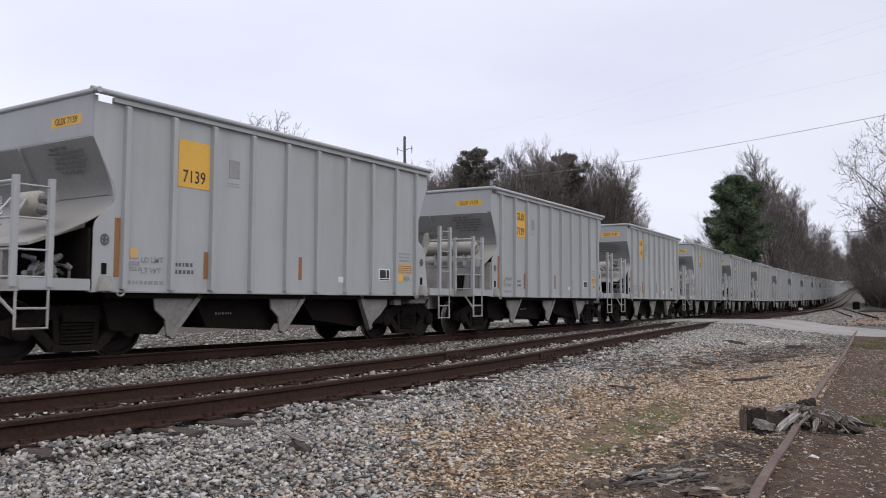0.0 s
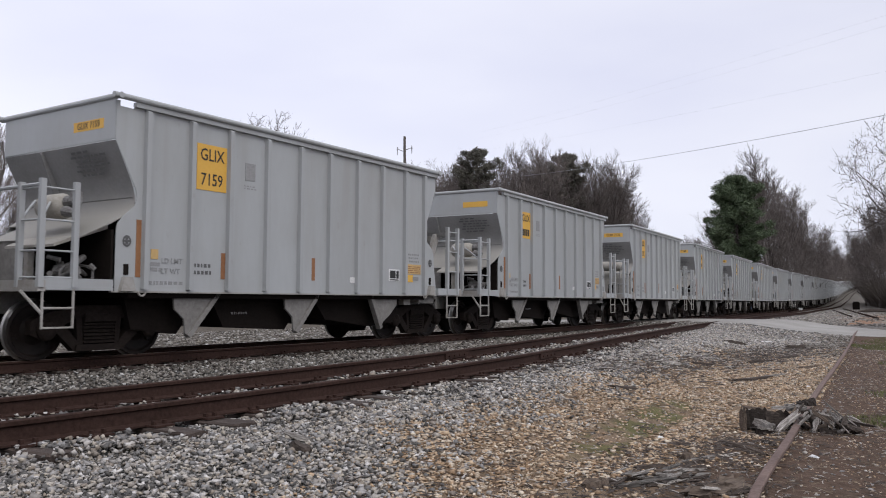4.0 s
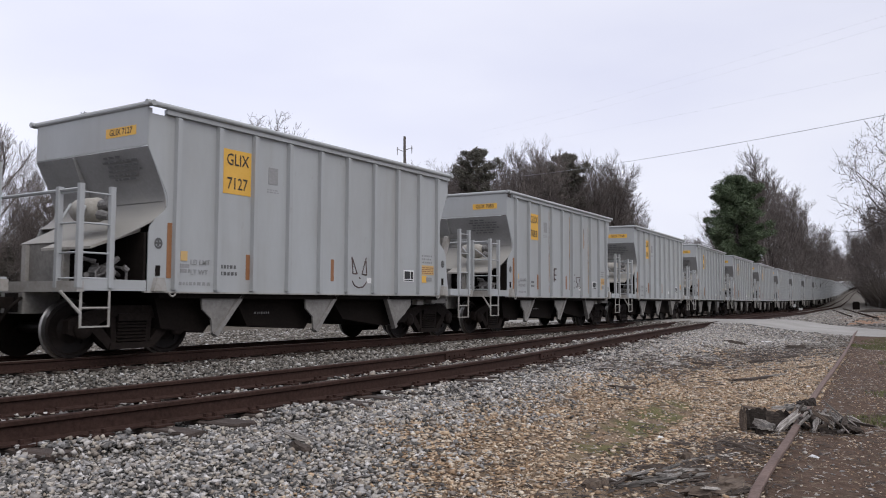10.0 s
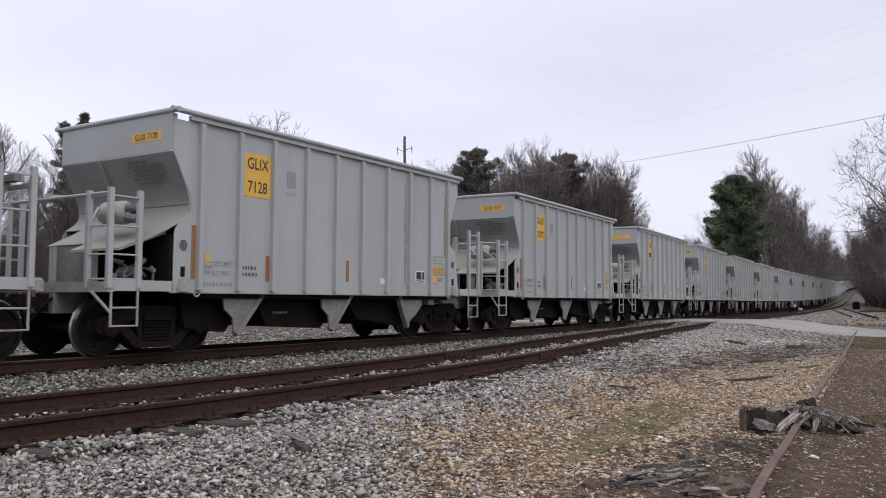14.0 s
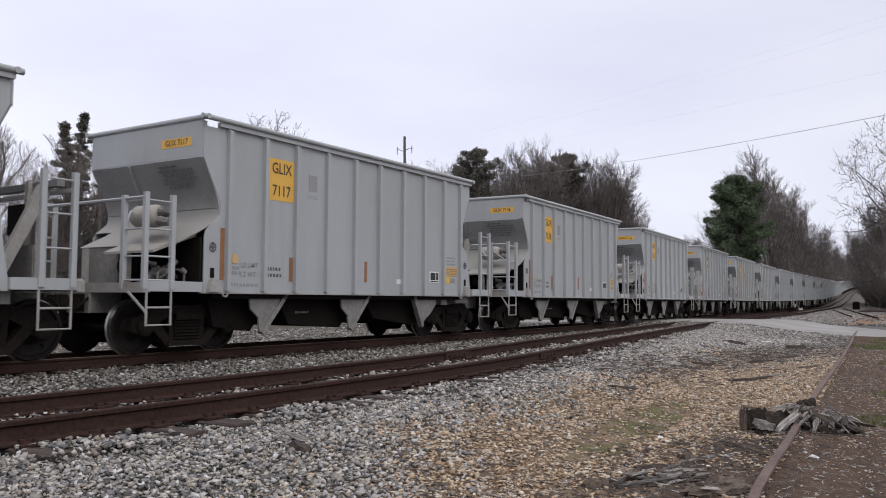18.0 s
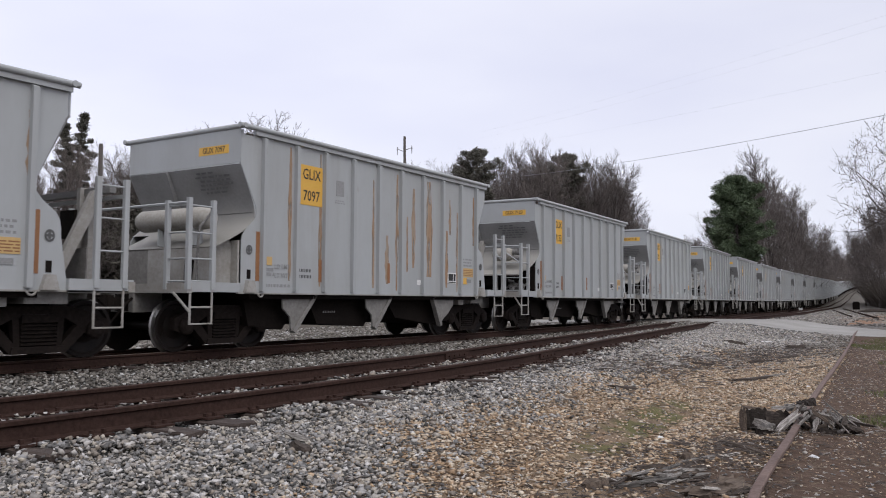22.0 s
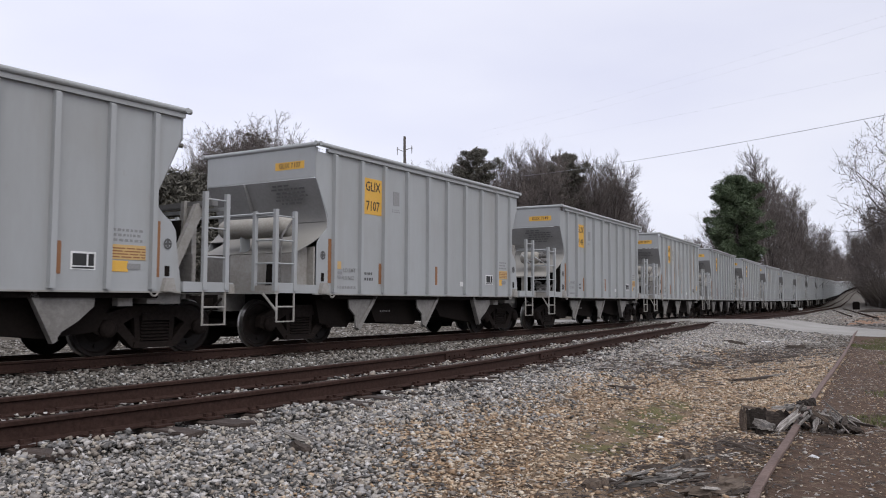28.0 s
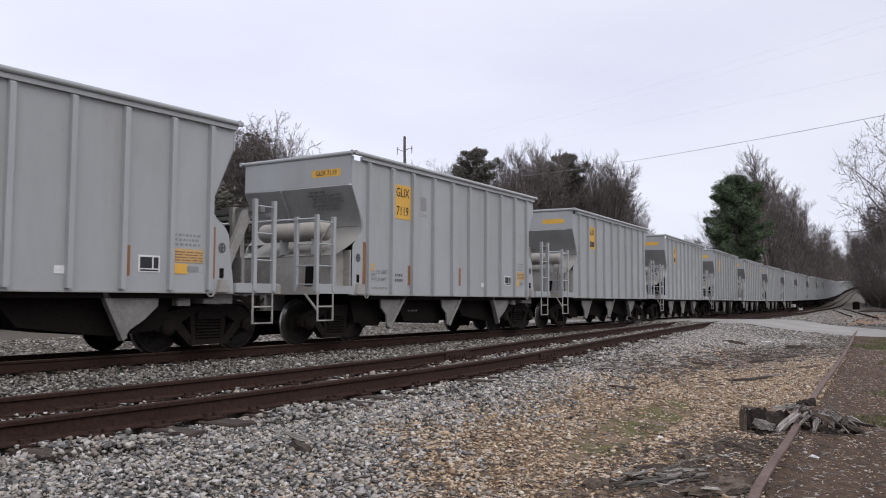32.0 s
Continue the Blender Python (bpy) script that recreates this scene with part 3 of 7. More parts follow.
def rail_mesh(line, offset, s0, s1, step, mat, top=None, dz=0.0, lift=0.0):
    """Sweeps the rail's profile along a line, offset to its right."""
    g = np.arange(s0, s1, step)
    p = np.stack([np.interp(g, np.arange(len(line)), line[:, i]) for i in range(3)], 1)
    d = np.gradient(p, axis=0)
    d /= np.linalg.norm(d, axis=1)[:, None]
    r = np.stack([d[:, 1], -d[:, 0], 0 * d[:, 0]], 1)
    n = len(RAIL_PROFILE)
    v, f, mi = [], [], []
    for i in range(len(g)):
        for x, z in RAIL_PROFILE:
            q = p[i] + r[i] * (offset + x)
            v.append((q[0], q[1], q[2] + z + dz))
        if i:
            for k in range(n):
                f.append(((i - 1) * n + k, (i - 1) * n + (k + 1) % n, i * n + (k + 1) % n, i * n + k))
                mi.append(1 if (top and 6 <= k <= 8) else 0)
    f.append(tuple(range(n)))
    f.append(tuple(reversed(range((len(g) - 1) * n, len(g) * n))))
    mi += [0, 0]
    me = bpy.data.meshes.new("rail")
    me.from_pydata(v, [], f)
    me.materials.append(mat)
    if top:
        me.materials.append(top)
    me.polygons.foreach_set("material_index", mi)
    me.update()
    return me


def tie_mesh(rng):
    """A wooden sleeper with worn, uneven edges: long side along x."""
    s = Shape()
    xs = [-1.3, -1.26, -0.5, 0.5, 1.26, 1.3]
    v, f = [], []
    for i, x in enumerate(xs):
        k = 0.86 if i in (0, 5) else 1.0
        for y, z in ((-0.115, -0.17), (0.115, -0.17), (0.115, -0.012), (0.1, 0.0), (-0.1, 0.0), (-0.115, -0.012)):
            v.append((x + rng.uniform(-0.02, 0.02), y * k + rng.uniform(-0.008, 0.008), z * (k if z < -0.1 else 1) + rng.uniform(-0.006, 0.006)))
        if i:
            for j in range(6):
                f.append(((i - 1) * 6 + j, (i - 1) * 6 + (j + 1) % 6, i * 6 + (j + 1) % 6, i * 6 + j))
    f += [tuple(range(6)), tuple(reversed(range(30, 36)))]
    return s.add(v, f).mesh("tie", M_TIE)


rng = random.Random(3)
TIES = [tie_mesh(rng) for _ in range(6)]
PLATE = Shape().box(-0.18, 0.18, -0.09, 0.09, -0.172, -0.155)
for sx in (-0.1, 0.1):
    for sy in (-0.05, 0.05):
        PLATE.box(sx - 0.018, sx + 0.018, sy - 0.012, sy + 0.012, -0.156, -0.125)
PLATE = PLATE.mesh("tie_plate", M_RAIL)


def track(name, label, line, lo, hi, near_lo, near_hi, rail_mat, top):
    """One track: two rails, and its sleepers at 0.53 m; those close to the camera are parts with plates."""
    t = tagged(new(name), label, "railway track", kind="structure")
    for off in (-0.7535, 0.7535):
        part("rail", rail_mesh(line, off, lo, hi, 1.0, rail_mat, top), None, t)
    rest = Shape()
    s = lo
    while s < min(hi, near_hi + 60):
        p = np.array([np.interp(s, np.arange(len(line)), line[:, i]) for i in range(3)])
        q = np.array([np.interp(s + 0.5, np.arange(len(line)), line[:, i]) for i in range(3)])
        a = math.atan2(q[1] - p[1], q[0] - p[0]) - math.pi / 2 + rng.uniform(-0.02, 0.02)
        m = Matrix.Translation((p[0] + rng.uniform(-0.05, 0.05), p[1], p[2] - (0.178 if near_lo <= s <= near_hi else 0.215) - rng.uniform(0, 0.012))) @ Matrix.Rotation(a, 4, "Z")
        if near_lo <= s <= near_hi:
            tie = part("tie", rng.choice(TIES), None, t)
            tie.matrix_local = m
            for off in (-0.7535, 0.7535):
                pl = part("tie_plate", PLATE, None, tie)
                pl.location = (off, 0, 0.178)
        else:
            rest.add([m @ Vector(c) for c in ((-1.3, -0.11, 0), (1.3, -0.11, 0), (1.3, 0.11, 0), (-1.3, 0.11, 0), (-1.3, -0.11, -0.15), (1.3, -0.11, -0.15), (1.3, 0.11, -0.15), (-1.3, 0.11, -0.15))],
                     [(0, 1, 2, 3), (0, 4, 5, 1), (1, 5, 6, 2), (2, 6, 7, 3), (3, 7, 4, 0)])
        s += 0.53
    tagged(part("sleepers_beyond", rest, M_TIE, t), kind="stuff")
    return t


s_at = lambda line, y: float(np.interp(y, line[:, 1], np.arange(len(line))))
main_track = track("main_track", "main line track with brown rusty rails on wooden sleepers", MAIN, 0, len(MAIN) - 1, s_at(MAIN, -2), s_at(MAIN, 19), M_RAIL, M_RAILTOP)
side_track = track("siding_track", "rusty siding track on weathered wooden sleepers in ballast", SIDE, 0, len(SIDE) - 1, s_at(SIDE, 0), s_at(SIDE, 25), M_RAIL, None)

# abandoned spur: one rail shows above the soil
SPUR_PTS = [(-0.8, 0.5, -0.52), (-1.26, 4.5, -0.515), (-1.52, 5.65, -0.515), (-1.89, 8.45, -0.51), (-2.52, 13.1, -0.51), (-3.3, 19.5, -0.5), (-4.6, 29.5, -0.5), (-5.5, 36.2, -0.45), (-6.05, 41.0, -0.41)]
_, SPUR = spline(SPUR_PTS, 0.5)
spur = tagged(new("spur_rail", rail_mesh(SPUR, 0.0, 0, len(SPUR) - 1, 1.0, M_SPURRAIL)), "single rusty rail of an abandoned spur in bare soil", "rail", kind="structure")


# ---- the train ----
HW = 1.68            # half the body's width
YN, YF = -4.55, 4.55  # ends of the body
RIBS = [0.60, 1.49, 2.335, 3.25, 4.155, 5.025, 5.94, 6.82, 7.70, 8.49]


def yb(y):
    """Along the car, from the body's leading end."""
    return y + YN


SIDE_OUTLINE = [(0.05, 1.06), (0.05, 2.0), (0.07, 2.1), (0.16, 2.22), (0.27, 2.31), (0.36, 2.39), (0.4, 2.47), (0.41, 2.56), (0.385, 2.67), (0.0, 3.40), (0.0, 4.03), (0.06, 4.03), (0.06, 3.945), (0.31, 3.945), (0.31, 4.03),
                (8.96, 4.03), (8.96, 3.62), (8.57, 2.74), (8.52, 2.6), (8.54, 2.46), (8.64, 2.34), (8.82, 2.2), (8.9, 2.08), (8.92, 1.95), (8.92, 1.86), (9.02, 1.22), (9.02, 1.06)]
# the sheet between the side walls, from under the end panel round the bulge and down to the front of the hood
END_CURVE = [(0.0, 3.40), (0.17, 3.06), (0.24, 2.92), (0.295, 2.8), (0.335, 2.7), (0.36, 2.62), (0.372, 2.55), (0.372, 2.49), (0.36, 2.43), (0.335, 2.375), (0.295, 2.325), (0.24, 2.28), (0.18, 2.24), (0.1, 2.19), (0.02, 2.145), (-0.06, 2.1),
             (-0.15, 2.055), (-0.25, 2.005), (-0.35, 1.958), (-0.45, 1.91), (-0.55, 1.86)]


def wheelset_mesh(n=22):
    s, bright = Shape(), []
    for side in (-1, 1):
        prof = [(0.66, 0.1), (0.66, 0.33), (0.655, 0.4), (0.675, 0.455), (0.68, 0.485), (0.70, 0.488), (0.715, 0.458), (0.80, 0.452), (0.805, 0.40), (0.765, 0.37), (0.745, 0.22), (0.79, 0.15), (0.80, 0.09)]
        bright += range(len(s.f) + 5 * n, len(s.f) + 7 * n)
        s.lathe_x([(side * x, r) for x, r in prof], n)
        for k in range(3):   # chalk marks and cast pads on the plate
            a = 2 * math.pi * k / 3
            s.box(side * 0.772 - 0.012, side * 0.772 + 0.012, 0.29 * math.cos(a) - 0.03, 0.29 * math.cos(a) + 0.03, 0.29 * math.sin(a) - 0.02, 0.29 * math.sin(a) + 0.02)
    s.rod((-0.98, 0, 0), (0.98, 0, 0), 0.085, n=14)
    me = s.mesh("wheelset", M_WHEEL, True)
    me.materials.append(M_TREAD)
    for k in bright:
        me.polygons[k].material_index = 1
    return me


def side_frame_mesh():
    """Cast bogie side: an arch bar with two windows, spring nest between."""
    s = Shape()
    s.prism([(-1.12, 0.60), (-1.12, 0.40), (-0.98, 0.34), (-0.78, 0.36), (-0.62, 0.52), (-0.36, 0.66), (0.36, 0.66), (0.62, 0.52), (0.78, 0.36), (0.98, 0.34), (1.12, 0.40), (1.12, 0.60),
             (0.85, 0.72), (0.4, 0.83), (-0.4, 0.83), (-0.85, 0.72)], -0.07, 0.07)
    for k in (-1, 1):       # tension members down to the spring seat
        s.prism([(k * 0.74, 0.44), (k * 0.6, 0.54), (k * 0.34, 0.25), (k * 0.34, 0.13), (k * 0.42, 0.13)], -0.075, 0.075)
        s.prism([(k * 0.40, 0.7), (k * 0.30, 0.7), (k * 0.27, 0.22), (k * 0.36, 0.22)], -0.06, 0.06)
        s.lathe_x([(0.0, 0.15), (0.10, 0.15), (0.13, 0.12), (0.15, 0.07)], 14, 0.02, k * 0.889, 0.457)
    s.prism([(-0.42, 0.13), (0.42, 0.13), (0.4, 0.23), (-0.4, 0.23)], -0.11, 0.11)
    return s.mesh("side_frame", M_BOGIE)


def spring_mesh():
    """Coil springs under the bolster, close rings seen as one ridged block."""
    right = []
    for k in range(6):
        z = 0.235 + k * 0.056
        right += [(0.055, z), (0.09, z + 0.014), (0.09, z + 0.032), (0.055, z + 0.046)]
    right += [(0.11, 0.58), (0.11, 0.7)]
    return Shape().prism_y([(-0.06, 0.7), (-0.06, 0.235)] + right, -0.27, 0.27).mesh("spring_nest", M_BOGIE)


def text_mesh(body, size, mat, name="lettering", wide=1.0):
    """Letters from the built-in font, standing in the plane x = 0 and reading along +y."""
    c = bpy.data.curves.new(name, "FONT")
    c.body, c.size, c.extrude, c.offset = body, size, 0.0015, 0.006 * size
    c.align_x, c.align_y = "CENTER", "CENTER"
    c.resolution_u = 2
    ob = bpy.data.objects.new(name, c)
    scene.collection.objects.link(ob)
    bpy.context.view_layer.update()
    me = bpy.data.meshes.new_from_object(ob)
    bpy.data.objects.remove(ob)
    me.transform(Matrix(((0, 0, 1, 0), (wide, 0, 0, 0), (0, 1, 0, 0), (0, 0, 0, 1))))
    me.materials.clear()
    me.materials.append(mat)
    me.name = name
    return me


NUMBERS = {-9: ("", "7139"), -8: "7129", -7: "7143", -6: "7095", -5: "7159", -3: "7132", -2: "7145", -1: "7144", 0: "7147", 1: "7127", 2: "7083", 3: "7106", 4: "7101", 5: "7128", 6: "7077",
           8: "7099", 9: "7117", 10: "7136", 11: "7112", 12: "7089", 13: "7097", 14: "7123", 15: "7121", 16: "7085", 18: "7131", 19: "7107", 20: "7149", 21: "7079", 22: "7151", 23: "7119"}
TURN_END = Matrix(((0, 1, 0, 0), (-1, 0, 0, 0), (0, 0, 1, 0), (0, 0, 0, 1)))
OWNER = text_mesh("GLIX", 0.3, M_INK, "owner_mark", 0.82)
SIDE_TEXT, END_TEXT = {}, {}
for entry in NUMBERS.values():
    num = entry[1] if isinstance(entry, tuple) else entry
    SIDE_TEXT[num] = text_mesh(num, 0.3, M_INK, "car_number", 0.82)
    END_TEXT[num] = text_mesh("GLIX " + num, 0.15, M_INK, "car_number", 0.9)
    END_TEXT[num].transform(TURN_END)
LOAD_TEXT = text_mesh("LD LMT", 0.125, M_GREYINK, "stencil")
LIGHT_TEXT = text_mesh("LT WT", 0.125, M_GREYINK, "stencil")

WHEELSET, WHEELSET_FAR, SIDE_FRAME, SPRINGS = wheelset_mesh(), wheelset_mesh(10), side_frame_mesh(), spring_mesh()
BOLSTER = Shape().box(-0.95, 0.95, -0.2, 0.2, 0.45, 0.78, 0.03).box(-0.12, 0.12, -0.9, 0.9, 0.4, 0.5).mesh("bogie", M_BOGIE)


def bogie(parent, y, detail, remote=False):
    b = part("bogie", BOLSTER, None, parent, at=(0, y, 0))
    for x in (0.99,) if remote else (-0.99, 0.99):
        part("side_frame", SIDE_FRAME, None, b, at=(x, 0, 0))
        if detail:
            part("spring_nest", SPRINGS, None, b, at=(x, 0, 0))
    for k in (-1, 1):
        w = part("wheelset", WHEELSET if detail else WHEELSET_FAR, None, b, "dark steel wheels on an axle", at=(0, k * 0.889, 0.457))
    return b


def ladder_frame(a, b, zs, z0, z1, w=0.084, t=0.05, h=0.034):
    """Two uprights at a and b (x, y) with rungs at the heights zs, as one welded frame."""
    a, b = Vector(a), Vector(b)
    L = (b - a).length
    d = (b - a) / L
    o = Vector((-d.y, d.x)) * (t / 2)
    us = [-w / 2, w / 2, L - w / 2, L + w / 2]
    ws = [z0] + [z + k * h / 2 for z in zs for k in (-1, 1)] + [z1]
    full = lambda i, j: 0 <= i < 3 and 0 <= j < len(ws) - 1 and (i != 1 or j % 2 == 1)
    s, seen = Shape(), {}

    def corner(i, j, k):
        if (i, j, k) not in seen:
            p = a + d * us[i] + o * (1 if k else -1)
            seen[i, j, k] = len(s.v)
            s.v.append((p.x, p.y, ws[j]))
        return seen[i, j, k]

    for i in range(3):
        for j in range(len(ws) - 1):
            if not full(i, j):
                continue
            for k in (0, 1):
                q = [corner(i, j, k), corner(i + 1, j, k), corner(i + 1, j + 1, k), corner(i, j + 1, k)]
                s.f.append(tuple(q if k == 0 else q[::-1]))
            for (di, dj), (m, n) in (((-1, 0), ((i, j + 1), (i, j))), ((1, 0), ((i + 1, j), (i + 1, j + 1))), ((0, -1), ((i, j), (i + 1, j))), ((0, 1), ((i + 1, j + 1), (i, j + 1)))):
                if not full(i + di, j + dj):
                    s.f.append((corner(*m, 0), corner(*m, 1), corner(*n, 1), corner(*n, 0)))
    return s


def ladder(car, a, b, zs, top, second=True, whole=False):
    """A ladder on the platform: uprights from angle iron, each rung a part of its own on the cars that pass near."""
    if whole:
        part("side_ladder", ladder_frame(a, b, zs, 1.1, top), M_PAINT, car)
        return
    post = None
    for x, y in (a, b) if second else (a,):
        o = part("ladder_post", Shape().box(x - 0.042, x + 0.042, y - 0.042, y + 0.042, 1.1, top, 0.008), M_PAINT, car)
        post = post or o
    bar = Shape().rod((*a, 0), (*b, 0), 0.016).mesh("rung", M_PAINT)
    for z in zs:
        part("rung", bar, None, post, at=(0, 0, z))


def tube_tank(x0, x1, y, z, r):
    s = Shape()
    return s.lathe_x([(x0, 0.02), (x0 + 0.02, r * 0.55), (x0 + 0.06, r * 0.85), (x0 + 0.13, r), (x1 - 0.13, r), (x1 - 0.06, r * 0.85), (x1 - 0.02, r * 0.55), (x1, 0.02)], 20, 0, y, z)


def hopper_car(kind, detail=True, remote=False):
    """An open hopper car. kind 'short': a short air tank and open brake gear at the leading end; 'long': a long tank over a closed panel."""
    car = new("hopper_car")
    # body sheets: a thin shell on each side
    for side in (1, -1):
        o = [(yb(y), z) for y, z in SIDE_OUTLINE]
        part("side_wall", Shape().prism(o, side * (HW - 0.1) - 0.008, side * (HW - 0.1) + 0.008), M_PAINT, car, "light grey painted steel side")
        rib_rows = RIBS
        if side == 1 and not remote:
            rib = Shape().prism_y([(-0.1, 1.09), (0.0, 1.09), (0.0, 3.93), (-0.1, 3.99)], -0.088, 0.0)
            rm = rib.mesh("rib", M_PAINT)
            for y in rib_rows:
                part("rib", rm, None, car, at=(HW, yb(y), 0))
        else:
            rr = Shape()
            for y in rib_rows:
                rr.box(min(side * HW, side * (HW - 0.1)), max(side * HW, side * (HW - 0.1)), yb(y) - 0.088, yb(y), 1.09, 3.95)
            tagged(part("side_ribs", rr, M_PAINT, car), kind="stuff")
        tr = Shape().rod((side * (HW - 0.03), YN - 0.1, 4.092), (side * (HW - 0.03), YF + 0.0, 4.092), 0.048, n=12)
        tr.box(side * (HW - 0.07) - 0.04, side * (HW - 0.07) + 0.04, YN + 0.31, YF - 0.1, 3.97, 4.045)
        part("top_rail", tr, M_PAINT, car, smooth=True)
        for y0, y1 in () if remote and side < 0 else ((YN - 1.2, YN - 0.02), (YF - 0.08, YF + 0.98)):
            part("side_sill", Shape().box(side * (HW - 0.06) - 0.05, side * (HW - 0.06) + 0.05, y0, y1, 1.06, 1.23, 0.012), M_PAINT, car, "grimy grey platform sill")
        if side > 0 and not remote:
            part("bottom_flange", Shape().box(side * (HW - 0.1) - 0.03, side * (HW - 0.1) + 0.03, YN - 0.02, YF - 0.08, 1.035, 1.06), M_PAINT_WORN, car)
    for y, k in ((YN, -1), (YF - 0.1, 1)):
        part("end_rail", Shape().rod((-HW - 0.03, y, 4.092), (HW + 0.03, y, 4.092), 0.048, n=12), M_PAINT, car)
    part("end_panel", Shape().box(-HW + 0.108, HW - 0.108, YN - 0.01, YN + 0.01, 3.42, 4.05), M_PAINT, car, "plain grey end sheet under the top rail")
    part("end_panel", Shape().box(-HW + 0.108, HW - 0.108, YF - 0.11, YF - 0.09, 3.6, 4.0), M_PAINT, car)
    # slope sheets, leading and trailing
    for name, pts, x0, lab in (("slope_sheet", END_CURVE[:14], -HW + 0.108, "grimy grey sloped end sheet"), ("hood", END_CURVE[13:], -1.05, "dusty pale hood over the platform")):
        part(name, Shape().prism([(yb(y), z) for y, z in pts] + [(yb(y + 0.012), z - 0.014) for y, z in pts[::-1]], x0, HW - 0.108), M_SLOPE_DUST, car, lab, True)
    part("slope_sheet", Shape().prism([(yb(9.0), 3.62), (yb(8.52), 2.6), (yb(7.4), 1.5), (yb(7.38), 1.52), (yb(8.5), 2.62), (yb(8.98), 3.64)], -HW + 0.108, HW - 0.108), M_SLOPE, car, "grimy sloped end sheet with underside shade in its dark colour")
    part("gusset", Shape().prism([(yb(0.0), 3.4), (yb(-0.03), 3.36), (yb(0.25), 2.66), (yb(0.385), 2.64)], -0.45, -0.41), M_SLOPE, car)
    if detail:
        r3, s = random.Random(5), Shape()
        for k, (a, b) in enumerate(((0.35, 0.8), (0.3, 1.1), (0.42, 1.2), (0.4, 1.3), (0.36, 1.1), (0.5, 0.95))):
            x, t0 = a, 0.1 + 0.085 * k
            while x < b:
                w = r3.uniform(0.04, 0.16)
                s.add([(q, yb(0.34 * t) - 0.006, 3.40 - 0.84 * t) for t in (t0, t0 + 0.04) for q in (x, x + w)], [(0, 1, 3, 2)])
                x += w + 0.04
        tagged(part("stencil", s, M_SLOPEINK, car), kind="stuff")
    if not remote:
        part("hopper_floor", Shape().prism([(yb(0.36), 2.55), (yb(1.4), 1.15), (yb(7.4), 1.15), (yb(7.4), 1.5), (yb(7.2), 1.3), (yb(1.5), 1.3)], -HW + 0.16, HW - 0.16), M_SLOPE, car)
    # underframe
    if not remote:
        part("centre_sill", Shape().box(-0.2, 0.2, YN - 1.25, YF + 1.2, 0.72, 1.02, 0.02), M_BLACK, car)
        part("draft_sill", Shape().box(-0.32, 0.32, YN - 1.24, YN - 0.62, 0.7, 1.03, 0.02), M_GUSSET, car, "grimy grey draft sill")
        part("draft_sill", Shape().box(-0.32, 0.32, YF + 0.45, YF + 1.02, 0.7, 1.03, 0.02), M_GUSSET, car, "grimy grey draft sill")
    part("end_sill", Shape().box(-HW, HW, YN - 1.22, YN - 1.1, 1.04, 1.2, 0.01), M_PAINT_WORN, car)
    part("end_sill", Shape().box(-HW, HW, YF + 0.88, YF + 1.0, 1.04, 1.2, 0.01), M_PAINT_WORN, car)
    part("underframe", Shape().box(-1.5, 1.5, YN + 0.35, YF - 0.45, 0.95, 1.07), M_BLACK, car, "black underframe with the shade below the body in its colour")
    # discharge pockets with pale gussets
    for y0, lean in ((1.27, 1), (3.89, 1), (6.61, -1)):
        if lean > 0:
            w = 0.75 if y0 < 2 else 1.6
            o = [(y0 - w, 0.98), (y0 + 0.85, 0.98), (y0 + 0.3, 0.34), (y0 - w * 0.8, 0.44)]
            g = [(y0 - 0.02, 1.06), (y0 + 0.9, 1.06), (y0 + 0.3, 0.33), (y0 + 0.25, 0.36), (y0 + 0.22, 0.6), (y0 + 0.02, 0.76)]
            e = [(y0 + 0.9, 1.06), (y0 + 0.98, 1.02), (y0 + 0.34, 0.28), (y0 + 0.27, 0.33)]
        else:
            o = [(y0 - 1.6, 0.98), (y0 + 1.5, 0.98), (y0 + 1.2, 0.42), (y0 + 0.3, 0.34), (y0 - 1.2, 0.52)]
            g = [(y0 + 0.02, 1.06), (y0 + 0.98, 1.06), (y0 + 0.95, 0.82), (y0 + 0.7, 0.6), (y0 + 0.45, 0.45), (y0 + 0.36, 0.33)]
            e = [(y0 + 0.02, 1.06), (y0 - 0.07, 1.02), (y0 + 0.3, 0.28), (y0 + 0.38, 0.33)]
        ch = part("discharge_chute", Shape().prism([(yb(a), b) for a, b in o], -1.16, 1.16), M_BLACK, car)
        for side in (() if remote else (1,)):
            gp = Shape().prism([(yb(a), b) for a, b in g], side * 1.44 - 0.02, side * 1.44 + 0.02)
            gp.prism([(yb(a), b) for a, b in e], side * 1.44 - 0.06, side * 1.44 + 0.06)
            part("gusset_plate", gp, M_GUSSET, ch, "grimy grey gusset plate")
    bogie(car, yb(0.174), detail, remote)
    bogie(car, yb(8.93), detail, remote)
    for y, k in () if remote else ((YN - 1.25, -1), (YF + 1.2, 1)):
        c = Shape().box(-0.09, 0.09, min(y, y + k * 0.24), max(y, y + k * 0.24), 0.78, 0.96, 0.02)
        c.box(-0.16, 0.1, min(y + k * 0.2, y + k * 0.33), max(y + k * 0.2, y + k * 0.33), 0.74, 1.0, 0.03)
        part("coupler", c, M_BOGIE, car)
        if detail:
            part("air_hose", Shape().pipe([(0.3, y, 0.95), (0.3, y + k * 0.18, 0.8), (0.18, y + k * 0.3, 0.55), (0.05, y + k * 0.4, 0.5)], 0.025), M_BLACK, car)
    # leading platform: ladders at the corner, steps, deck
    yc = YN - 1.19
